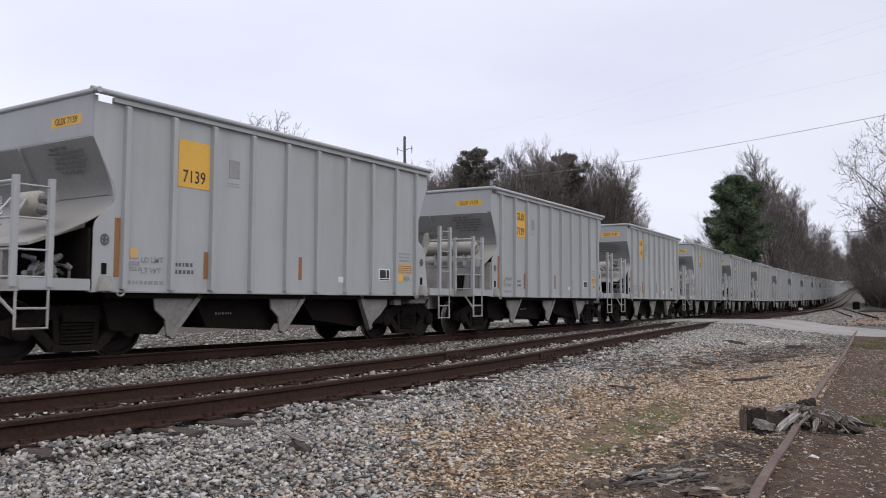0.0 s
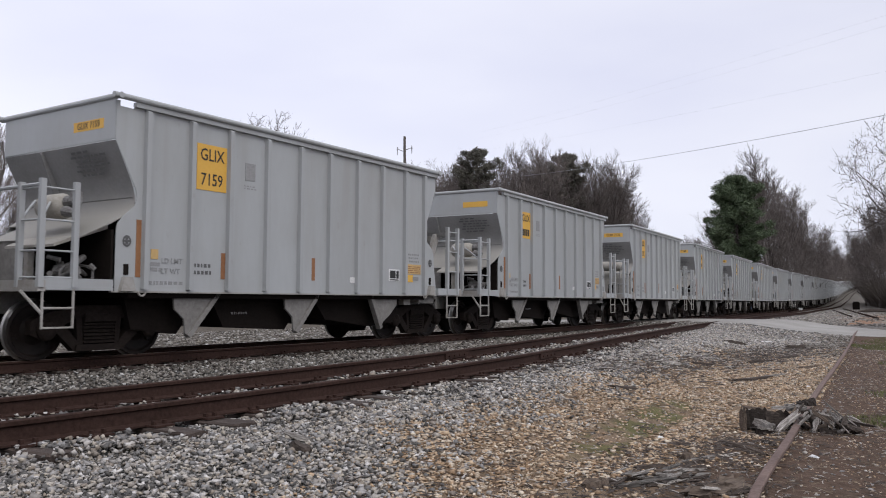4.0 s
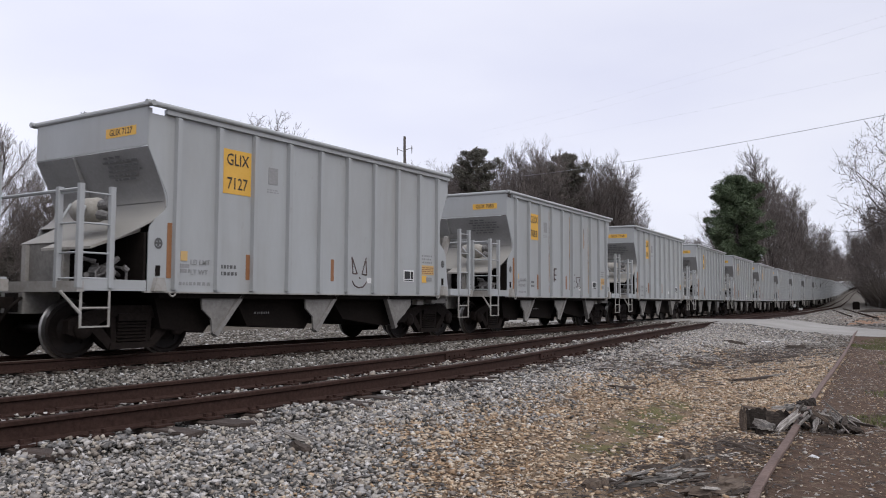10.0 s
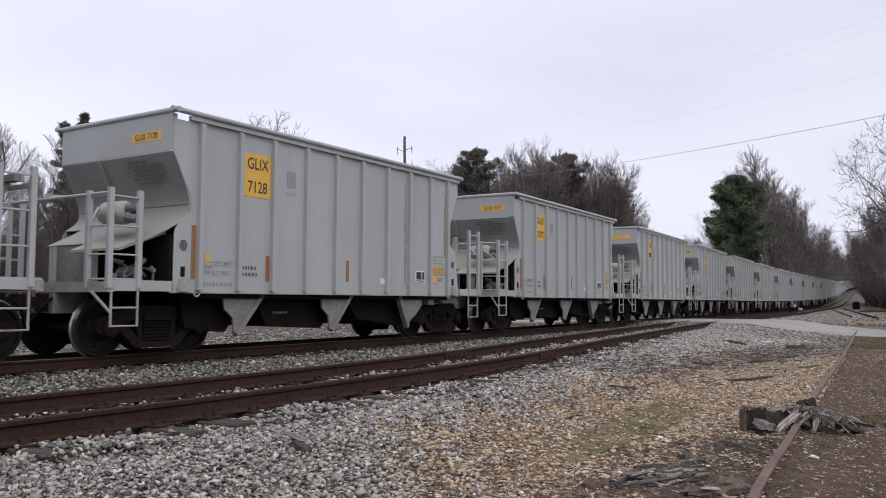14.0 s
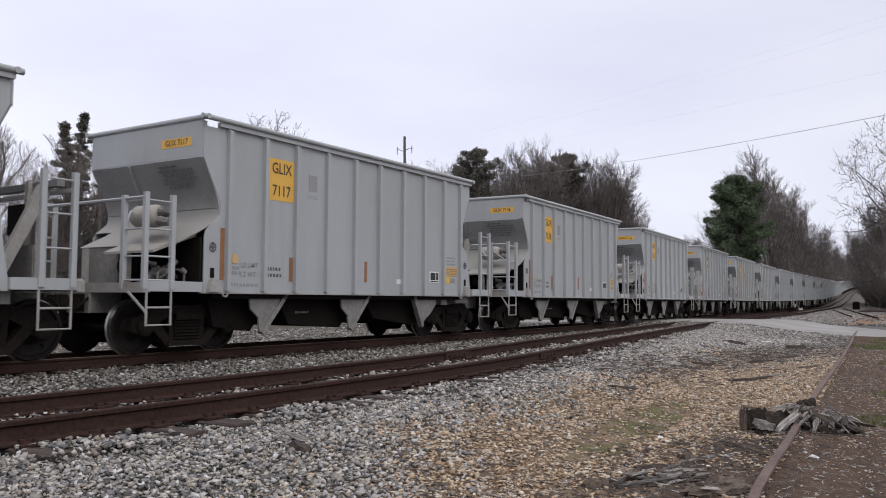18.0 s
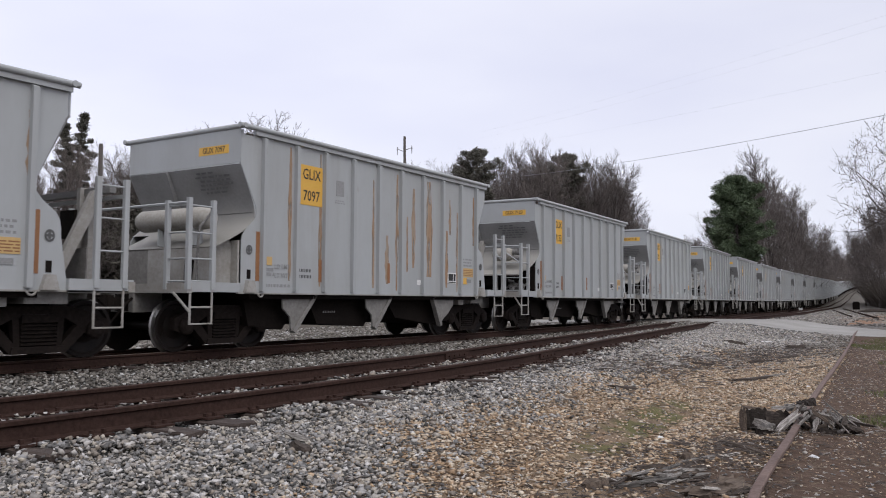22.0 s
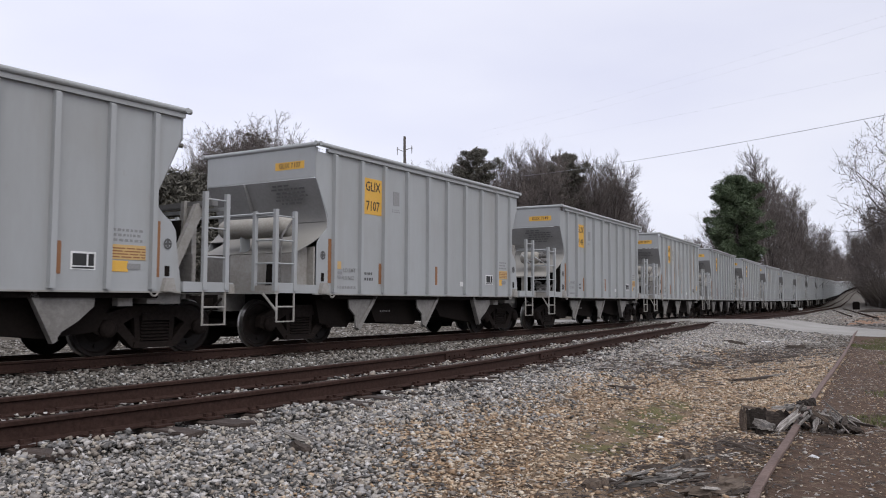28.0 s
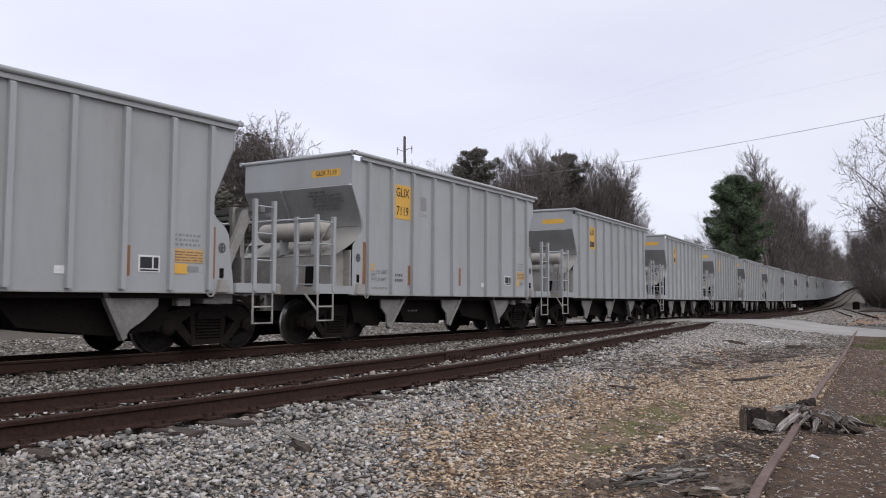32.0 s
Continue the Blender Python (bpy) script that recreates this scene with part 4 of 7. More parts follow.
    for side in (1, -1):
        X = side * (HW - 0.02)
        rows = (1.24, 1.62, 2.06, 2.52)
        plain = side < 0 or not detail
        if remote and side < 0:
            continue
        ladder(car, (X, yc), (X, YN - 0.67), rows, 2.64, True, plain)
        if side > 0 or detail:
            ladder(car, (side * 1.12, yc), (X, yc), rows, 2.62, False, plain)
        st = Shape().pipe([(X, yc + 0.05, 1.08), (X, yc + 0.05, 0.52), (X, yc + 0.52, 0.52), (X, yc + 0.52, 1.08)], 0.02)
        st.rod((X, yc + 0.05, 0.8), (X, yc + 0.52, 0.8), 0.018).rod((X, yc + 0.05, 0.72), (X - side * 0.1, yc - 0.22, 1.05), 0.024)
        if not remote:
            part("step", st, M_PAINT_WORN, car)
        ladder(car, (X, YF + 0.34), (X, YF + 0.81), (1.66, 2.16, 2.66), 2.78, True, plain)
        if not detail:
            continue
        st = Shape().pipe([(X, YF + 0.32, 1.08), (X, YF + 0.32, 0.5), (X, YF + 0.8, 0.5), (X, YF + 0.8, 1.08)], 0.02)
        st.rod((X, YF + 0.32, 0.8), (X, YF + 0.8, 0.8), 0.018)
        part("step", st, M_PAINT_WORN, car)
        part("strut", Shape().prism([(yb(9.0), 1.2), (yb(9.17), 1.2), (yb(9.84), 2.56), (yb(9.78), 2.66), (yb(9.66), 2.62)], side * 1.1 - 0.05, side * 1.1 + 0.05), M_PAINT_WORN, car)
        part("strut", Shape().prism([(yb(9.62), 1.2), (yb(9.74), 1.2), (yb(9.78), 2.7), (yb(9.66), 2.7)], side * 0.75 - 0.05, side * 0.75 + 0.05), M_PAINT_WORN, car)
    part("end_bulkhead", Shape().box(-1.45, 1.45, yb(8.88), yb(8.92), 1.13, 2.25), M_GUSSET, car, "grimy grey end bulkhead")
    if detail:
        part("end_plate", Shape().box(-1.3, 1.15, YF + 0.48, YF + 0.5, 1.13, 1.72), M_GUSSET, car, "stained grey plate across the platform")
        part("brake_gear", Shape().box(0.25, 0.75, YF + 0.52, YF + 0.72, 1.9, 2.35, 0.04).rod((0.5, YF + 0.72, 2.15), (0.5, YF + 0.86, 2.15), 0.1, 0.09, 10), M_BLACK, car, "dark brake gear housing")
        part("post", Shape().box(0.86, 0.98, YF + 0.6, YF + 0.7, 1.13, 2.6), M_PAINT_WORN, car)
        part("junction_box", Shape().box(1.16, 1.32, yb(8.05), yb(8.32), 0.82, 1.03, 0.01), M_PAINT_WORN, car, "pale dirty junction box under the body")
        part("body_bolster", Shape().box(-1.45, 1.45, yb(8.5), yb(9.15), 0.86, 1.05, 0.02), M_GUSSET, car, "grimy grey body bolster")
    part("handrail", Shape().rod((-1.62, yc, 2.56), (1.64, yc, 2.56), 0.028), M_PAINT, car)
    part("end_beam", Shape().box(-1.5, 1.5, YF + 0.62, YF + 0.74, 2.58, 2.68, 0.01), M_SLOPE, car)
    part("end_beam", Shape().box(-1.6, 1.6, YF + 0.8, YF + 0.86, 2.5, 2.56), M_PAINT, car)
    if not remote:
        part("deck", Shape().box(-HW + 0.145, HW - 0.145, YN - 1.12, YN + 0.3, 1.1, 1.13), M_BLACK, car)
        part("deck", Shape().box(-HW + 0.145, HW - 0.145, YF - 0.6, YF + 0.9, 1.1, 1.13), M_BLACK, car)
    # plate under the far half of the hood
    part("end_plate", Shape().box(-1.0, 0.05, yb(-0.53), yb(-0.5), 1.13, 1.86), M_GUSSET, car, "stained grey plate under the hood")
    part("end_bulkhead", Shape().box(-HW + 0.108, HW - 0.108, yb(-0.02), yb(0.02), 1.13, 2.0), M_PAINT_WORN if kind == "long" else M_BLACK, car)
    if kind == "short":
        part("brake_hood", Shape().prism([(yb(0.02), 2.1), (yb(-0.85), 1.74), (yb(-0.85), 1.70), (yb(0.02), 2.02)], 0.1, 1.42), M_DUSTY, car, "dusty sloped cover over the brake gear")
        tank = part("air_tank", tube_tank(0.35, 1.05, yb(-0.42), 2.36, 0.2), M_DUSTY, car, "short pale air tank", True)
        part("valve", Shape().rod((1.05, yb(-0.42), 2.42), (1.28, yb(-0.42), 2.42), 0.1, 0.09, 10).box(1.2, 1.32, yb(-0.5), yb(-0.36), 2.38, 2.56).rod((1.12, yb(-0.5), 2.26), (1.36, yb(-0.5), 2.22), 0.09, 0.06, 8), M_VALVE, tank)
        part("brace", Shape().rod((1.1, yc, 2.06), (0.5, yb(-0.62), 2.45), 0.018).rod((1.64, yc, 2.06), (0.9, yb(-0.62), 2.4), 0.018), M_PAINT, car)
        v = Shape()
        for k in range(18):
            a, b, c = rng.uniform(0.9, 1.42), rng.uniform(-0.8, -0.2), rng.uniform(1.2, 1.52)
            r = rng.uniform(0.025, 0.06)
            v.rod((a, yb(b), c), (a + rng.uniform(-0.14, 0.14), yb(b) + rng.uniform(-0.16, 0.16), c + rng.uniform(-0.08, 0.1)), r, r * 0.8, 8)
        v.box(0.95, 1.45, yb(-0.8), yb(-0.2), 1.13, 1.24, 0.02).rod((1.0, yb(-0.5), 1.35), (1.42, yb(-0.5), 1.35), 0.12, 0.1, 8)
        v.pipe([(1.4, yb(-0.2), 1.2), (1.4, yb(-0.2), 1.42), (1.1, yb(-0.3), 1.46), (0.7, yb(-0.4), 1.3)], 0.022)
        for k in range(4):
            v.pipe([(1.4 - 0.1 * k, yb(-0.75 + 0.12 * k), 1.14), (1.38 - 0.1 * k, yb(-0.72 + 0.1 * k), 1.36), (1.2 - 0.1 * k, yb(-0.5), 1.46 + 0.03 * k), (0.9, yb(-0.45), 1.4)], 0.014)
        part("brake_valve", v, M_VALVE, car, "dirty cast brake valve with pipes")
        part("brake_cylinder", Shape().lathe_x([(0.0, 0.05), (0.02, 0.17), (0.34, 0.17), (0.38, 0.1)], 14, 0.2, yb(-0.5), 1.5), M_BLACK, car)
        part("post", Shape().box(0.55, 0.66, yb(-0.8), yb(-0.7), 1.13, 1.74), M_PAINT_WORN, car)
        part("post", Shape().box(-0.9, -0.78, yb(-0.6), yb(-0.5), 1.13, 1.84), M_PAINT_WORN, car)
    else:
        tank = part("air_tank", tube_tank(-0.55, 1.42, yb(-0.48), 2.38, 0.205), M_DUSTY, car, "long pale air tank across the platform", True)
        part("bracket", Shape().box(0.1, 0.14, yb(-0.6), yb(-0.36), 1.9, 2.3), M_PAINT, tank)
        part("bracket", Shape().box(1.0, 1.04, yb(-0.6), yb(-0.36), 1.9, 2.3), M_PAINT, tank)
        part("side_panel", Shape().prism([(yb(-0.02), 1.2), (yb(-0.5), 1.2), (yb(-0.5), 1.86), (yb(-0.06), 2.0), (yb(-0.02), 1.95)], HW - 0.3, HW - 0.28).box(-0.2, HW - 0.14, yb(-0.57), yb(-0.545), 1.2, 1.84), M_PAINT_WORN, car, "stained grey closed panel")
        # no hole is cut: a black plate gives the dark inside
        part("opening", Shape().prism_y([(0.82, 1.2), (1.02, 1.2), (1.08, 1.62), (0.98, 1.66), (0.84, 1.64)], yb(-0.585), yb(-0.572)), M_BLACK, car)
        part("pipe", Shape().pipe([(1.45, yb(-0.5), 2.5), (1.36, yb(-0.7), 2.2), (1.34, yb(-0.72), 1.95), (1.3, yb(-0.7), 1.25)], 0.022), M_VALVE, car)
    if not detail:
        return car
    # markings on the camera's side
    X = HW - 0.09
    D = 0.08

    def plate(name, y0, y1, z0, z1, mat, label="", parent=car, x=X, t=0.006):
        return part(name, Shape().box(x - 0.004, x + t, yb(y0 + D), yb(y1 + D), z0, z1), mat, parent, label)

    def bars(y0, y1, z0, z1, n, mat=M_GREYINK, name="stencil", gap=0.5, parts=5, x=X):
        """Writing too small to read, as plain bars."""
        s = Shape()
        h = (z1 - z0) / n
        r2 = random.Random(int(y0 * 100 + z0 * 10))
        for i in range(n):
            z = z1 - (i + 1) * h
            y = y0
            while y < y1 - 0.02:
                w = r2.uniform(0.3, 1.0) * (y1 - y0) / parts
                s.box(x - 0.003, x + 0.0015, yb(y + D), yb(min(y + w, y1) + D), z, z + h * (1 - gap))
                y += w + 0.03
        tagged(part(name, s, mat, car), kind="stuff")

    for i, (y0, z0, z1) in enumerate(((0.33, 1.28, 2.19), (2.07, 1.29, 1.75), (4.42, 1.32, 1.77), (6.76, 1.3, 1.78), (8.43, 1.29, 2.2))):
        plate("reflector", y0, y0 + 0.09, z0, z1, M_ORANGE, "faded orange reflector strip")
    plate("load_label", 0.61, 0.75, 1.58, 1.74, M_LABEL, "small faded yellow label")
    bars(0.61, 0.81, 1.38, 1.55, 2, M_GREYINK, "stencil_box", 0.25, 1)
    part("stencil", LOAD_TEXT, None, car, at=(X + 0.008, yb(1.1), 1.56))
    part("stencil", LIGHT_TEXT, None, car, at=(X + 0.008, yb(1.08), 1.39))
    bars(1.48, 1.88, 1.36, 1.60, 2, M_DARKSTENCIL, "load_figures", 0.48, 6)
    bars(0.58, 1.25, 1.17, 1.24, 1, M_GREYINK, "fine_print", 0.2, 8)
    bars(2.72, 3.12, 0.66, 0.74, 1, M_VALVE, "chalk_writing", 0.5, 9, 1.162)
    plate("data_plate", 2.6, 2.84, 3.11, 3.43, M_GREYINK, "small grey data stencil")
    bars(2.57, 2.88, 2.95, 3.04, 2, M_GREYINK, "fine_print", 0.5, 4)
    tag = plate("information_plate", 7.0, 7.4, 1.37, 1.64, M_WHITE, "black and white lettered plate")
    part("dark_field", Shape().box(X + 0.006, X + 0.009, yb(7.11), yb(7.33), 1.43, 1.61).box(X + 0.006, X + 0.009, yb(7.36), yb(7.45), 1.43, 1.61).box(X + 0.006, X + 0.009, yb(7.11), yb(7.45), 1.385, 1.41), M_INK, tag)
    lab = plate("maintenance_label", 7.66, 8.26, 1.55, 1.78, M_LABEL, "yellow and orange service label")
    part("lower_field", Shape().box(X, X + 0.007, yb(7.74), yb(8.03), 1.36, 1.53), M_YELLOW, lab)
    part("grey_box", Shape().box(X, X + 0.009, yb(8.01), yb(8.25), 1.4, 1.49), M_GREYINK, lab)
    bars(7.67, 8.25, 1.58, 1.76, 4, M_ORANGE, "service_lines", 0.6, 2, X + 0.007)
    bars(7.69, 8.2, 1.83, 2.07, 3, M_GREYINK, "stencil", 0.5, 7)
    plate("reflective_patch", 5.62, 5.86, 1.3, 1.42, M_WHITE, "small pale patch")
    for y in (0.24, 8.75):
        n = 14
        v = [(X + 0.006, yb(y) + r * math.cos(2 * math.pi * k / n), 1.84 + 1.15 * r * math.sin(2 * math.pi * k / n)) for r in (0.08, 0.05) for k in range(n)]
        ring = Shape().add(v, [(k, (k + 1) % n, n + (k + 1) % n, n + k) for k in range(n)])
        ring.box(X, X + 0.007, yb(y - 0.05), yb(y + 0.05), 1.825, 1.86).box(X, X + 0.006, yb(y - 0.02), yb(y + 0.02), 1.79, 1.9)
        part("emblem", ring, M_DARKSTENCIL, car)
    for y in (0.24, 8.75):
        # black plate on the wall, painted in for the slot's dark inside
        part("slot", Shape().box(X - 0.004, X + 0.01, yb(y - 0.045), yb(y + 0.045), 1.31, 1.48, 0.004), M_BLACK, car)
        s = Shape().prism([(yb(y - 0.13), 1.06), (yb(y + 0.13), 1.06), (yb(y + 0.07), 1.28), (yb(y - 0.07), 1.28)], X, HW + 0.005)
        part("pull_lug", s, M_PAINT_WORN, car)
    for y in (0.52, 8.5):
        arc = [math.pi * (1 + k / 8) for k in range(9)]
        s = Shape().pipe([(HW - 0.06, yb(y) + 0.065 * math.cos(a), 1.05 + 0.065 * math.sin(a)) for a in arc], 0.017)
        part("roping_loop", s, M_PAINT_WORN, car)
    return car


CAR_LENGTH = 12.2155


# ---- loose stone ----
def stones(name, label, mat, pts, size, seed, flat=0.7):
    """Many small broken stones lying at the points: angular blocks, each its own shape. One object of stuff."""
    g = np.random.default_rng(seed)
    n = len(pts)
    cube = np.array([(-1, -1, -1), (1, -1, -1), (1, 1, -1), (-1, 1, -1), (-1, -1, 1), (1, -1, 1), (1, 1, 1), (-1, 1, 1)], float)
    tri = np.array([(0, 2, 1), (0, 3, 2), (4, 5, 6), (4, 6, 7), (0, 1, 5), (0, 5, 4), (1, 2, 6), (1, 6, 5), (2, 3, 7), (2, 7, 6), (3, 0, 4), (3, 4, 7)])
    v = cube[None] * 0.6 + g.uniform(-0.5, 0.5, (n, 8, 3))
    v *= g.uniform(0.5, 1.5, (n, 1, 3))
    q = g.normal(size=(n, 4))
    q /= np.linalg.norm(q, axis=1)[:, None]
    w, x, y, z = q.T
    R = np.stack([1 - 2 * (y * y + z * z), 2 * (x * y - z * w), 2 * (x * z + y * w), 2 * (x * y + z * w), 1 - 2 * (x * x + z * z), 2 * (y * z - x * w),
                  2 * (x * z - y * w), 2 * (y * z + x * w), 1 - 2 * (x * x + y * y)], 1).reshape(n, 3, 3)
    v = np.einsum("nij,nkj->nki", R, v)
    v[:, :, 2] *= flat
    v = v * size[:, None, None] + pts[:, None, :]
    f = (tri[None] + (np.arange(n) * 8)[:, None, None]).reshape(-1, 3)
    ob = new(name, array_mesh(name, v.reshape(-1, 3), f, mat))
    return tagged(ob, label, "gravel", kind="stuff")


def scatter(seed, n, y0, y1, lo, hi, keep=None, bias=1.6):
    """Points on the ground, denser near the camera; lo and hi give the strip's sides at each y."""
    g = np.random.default_rng(seed)
    y = y0 + (y1 - y0) * g.random(n) ** bias
    a, b = lo(y), hi(y)
    x = a + (b - a) * g.random(n)
    if keep is not None:
        k = keep(x, y, g)
        x, y = x[k], y[k]
    return x, y, g


def foot_x(y):
    """Where the grey ballast gives way to tan gravel."""
    return -2.1 - 0.385 * y + 0.23 * np.maximum(y - 7.0, 0) + 0.22 * np.maximum(y - 22.0, 0)


def ragged(x, y):
    return 0.55 * wobble(x, y, 1.7, 2.0) + 0.4 * wobble(x, y, 4.3, 5.0)


def off_rail(x, y, line_x, gap=0.085):
    return (np.abs(np.abs(x - line_x(y)) - 0.7535) > gap)


x, y, g = scatter(11, 104000, 1.5, 35.0, lambda y: side_x(y) + 0.85, lambda y: np.minimum(np.maximum(foot_x(y) + 1.3, side_x(y) + 2.0), -0.9 - 0.129 * y),
                  lambda x, y, g: (x < foot_x(y) + ragged(x, y) + g.normal(0, 0.45, len(x))))
stones("ballast", "loose grey crushed stone ballast on the track shoulder", M_STONE, np.stack([x, y, ground_z(x, y) + g.uniform(-0.006, 0.026, len(x))], 1),
       g.uniform(0.0105, 0.0225, len(x)) * (1 + 0.034 * y), 12)
x, y, g = scatter(13, 30000, 1.0, 36.0, lambda y: main_x(y) + 0.85, lambda y: side_x(y) + 0.72, lambda x, y, g: off_rail(x, y, side_x))
stones("ballast", "loose dirty ballast between two tracks, train shade in its colour", M_DIRTSHADE_STONE, np.stack([x, y, ground_z(x, y) + g.uniform(0.0, 0.05, len(x))], 1), g.uniform(0.015, 0.03, len(x)) * (1 + 0.02 * y), 14)
x, y, g = scatter(23, 9000, 0.5, 30.0, lambda y: side_x(y) - 0.68, lambda y: side_x(y) + 0.68, lambda x, y, g: wobble(x, y, 2.3, 3.0) + g.normal(0, 0.3, len(x)) > 0.0)
stones("ballast", "loose grey stones between the rails of the siding", M_STONE, np.stack([x, y, ground_z(x, y) + g.uniform(0.0, 0.085, len(x))], 1), g.uniform(0.015, 0.028, len(x)) * (1 + 0.02 * y), 24)
x, y, g = scatter(25, 11000, 1.5, 26.0, lambda y: side_x(y) + 0.86, lambda y: side_x(y) + 1.45, lambda x, y, g: wobble(x, y, 2.6, 6.0) + g.normal(0, 0.3, len(x)) + 0.9 * (x - side_x(y) - 1.15) > 0.5)
stones("ballast", "loose grey stones spilled over sleeper ends", M_STONE, np.stack([x, y, ground_z(x, y) + g.uniform(0.04, 0.085, len(x))], 1), g.uniform(0.014, 0.027, len(x)) * (1 + 0.025 * y), 26)
x, y, g = scatter(15, 12000, -1.0, 45.0, lambda y: main_x(y) - 4.5, lambda y: main_x(y) + 0.7, lambda x, y, g: off_rail(x, y, main_x))
stones("ballast", "dirty stone ballast under the main line, train shade in its colour", M_DIRTSHADE_STONE, np.stack([x, y, ground_z(x, y) + g.uniform(0.0, 0.03, len(x))], 1), g.uniform(0.022, 0.045, len(x)) * (1 + 0.01 * y), 16)
x, y, g = scatter(17, 64000, 2.6, 27.0, lambda y: np.minimum(foot_x(np.minimum(y, 22.0)) - 1.0, -1.4 - 0.129 * y), lambda y: -0.75 - 0.129 * y,
                  lambda x, y, g: (x > foot_x(y) + ragged(x, y) - g.exponential(0.5, len(x))) & (wobble(x, y, 1.1, 7.0) + 0.5 * wobble(x, y, 3.1, 1.0) + g.normal(0, 0.25, len(x)) < 0.55) & ((np.abs(x + 5.7 + 0.5 * ragged(x, y)) > 0.6) | (y < 12) | (g.random(len(x)) < 0.45)) & ((x + 0.129 * y + 0.78 + 0.5 * ragged(x, y) < -0.75) | (y > 9.6) | (g.random(len(x)) < 0.3)) & ((y < 19) | (g.random(len(x)) < np.clip(1.3 - (y - 15) / 10, 0.12, 1))) & ((((x + 3.56 + 0.14 * (y - 8.8)) / 0.32) ** 2 + ((y - 8.8) / 2.4) ** 2 > 1) | (g.random(len(x)) < 0.2)))
stones("gravel", "tan pea gravel strewn over bare soil", M_TAN, np.stack([x, y, ground_z(x, y) + g.uniform(-0.004, 0.014, len(x))], 1), g.uniform(0.0105, 0.024, len(x)) * (1 + 0.02 * y), 18, 0.5)
x, y, g = scatter(47, 9000, 17.0, 35.5, lambda y: foot_x(y) - 0.6, lambda y: -0.85 - 0.129 * y, lambda x, y, g: (wobble(x, y, 1.2, 2.0) + g.normal(0, 0.45, len(x)) > -0.05) & (g.random(len(x)) < np.clip((y - 16) / 6, 0, 1)) & ((np.abs(x + 5.7) > 0.8) | (y > 25) | (g.random(len(x)) < 0.25)), 1.0)
stones("gravel", "dull grey and tan stones thinly strewn near the road", M_DIRTSHADE_STONE, np.stack([x, y, ground_z(x, y) + g.uniform(-0.004, 0.014, len(x))], 1), g.uniform(0.013, 0.03, len(x)) * (1 + 0.012 * y), 48, 0.6)
x, y, g = scatter(21, 22000, 2.0, 50.0, lambda y: main_x(y) - 18, lambda y: main_x(y) - 1.7, None, 1.0)
stones("gravel", "dull brown and grey gravel strewn behind the main line", M_DIRTSHADE_STONE, np.stack([x, y, ground_z(x, y) + 0.01], 1), g.uniform(0.03, 0.075, len(x)), 22, 0.5)
x, y, g = scatter(27, 5000, 45.5, 92.0, lambda y: side_x(y) + 2.4, lambda y: side_x(y) + 13, lambda x, y, g: wobble(x, y, 0.5, 2.0) + g.normal(0, 0.5, len(x)) > 0.1, 1.0)
stones("gravel", "rough grey rubble on waste ground beyond the road", M_DIRTSHADE_STONE, np.stack([x, y, ground_z(x, y) + 0.01], 1), g.uniform(0.03, 0.09, len(x)), 28, 0.6)
x, y, g = scatter(53, 9000, 44.5, 110.0, lambda y: side_x(y) + 0.85, lambda y: side_x(y) + 5.5, None, 1.3)
stones("ballast", "grey ballast stones on the shoulder beyond the road", M_STONE, np.stack([x, y, ground_z(x, y) + 0.012], 1), g.uniform(0.03, 0.06, len(x)), 54, 0.6)
x, y, g = scatter(29, 9000, 3.6, 26.0, lambda y: -0.72 - 0.129 * y, lambda y: 1.6 - 0.115 * y, lambda x, y, g: wobble(x, y, 1.3, 3.0) + g.normal(0, 0.5, len(x)) > -0.1, 1.7)
stones("gravel", "tan crumbs and leaf scraps on dark soil", M_TAN, np.stack([x, y, ground_z(x, y) + 0.003], 1), g.uniform(0.004, 0.011, len(x)) * (1 + 0.02 * y), 30, 0.45)
x, y, g = scatter(43, 16000, -14.0, 1.8, lambda y: main_x(y) + 0.85, lambda y: foot_x(np.maximum(y, -1.0)) + 0.3, lambda x, y, g: (x < foot_x(np.maximum(y, -1.0)) + ragged(x, y)) & off_rail(x, y, side_x), 1.0)
stones("ballast", "loose grey crushed stone ballast beside the tracks", M_STONE, np.stack([x, y, ground_z(x, y) + g.uniform(0.0, 0.03, len(x))], 1), g.uniform(0.025, 0.05, len(x)), 44)
x, y, g = scatter(45, 9000, -14.0, 3.2, lambda y: foot_x(np.maximum(y, -1.0)) - 0.6, lambda y: -0.7 - 0.129 * y, lambda x, y, g: x > foot_x(np.maximum(y, -1.0)) + ragged(x, y), 1.0)
stones("gravel", "tan pea gravel beside the spur rail", M_TAN, np.stack([x, y, ground_z(x, y) + g.uniform(-0.004, 0.012, len(x))], 1), g.uniform(0.012, 0.024, len(x)), 46, 0.5)
x, y, g = scatter(19, 7000, 4.0, 34.0, lambda y: -5.5 - 0.18 * y, lambda y: 0.6 - 0.1 * y, None)
stones("gravel", "scattered pale grey stones on soil", M_STONE, np.stack([x, y, ground_z(x, y) + 0.004], 1), g.uniform(0.006, 0.016, len(x)) * (1 + 0.012 * y), 20, 0.6)


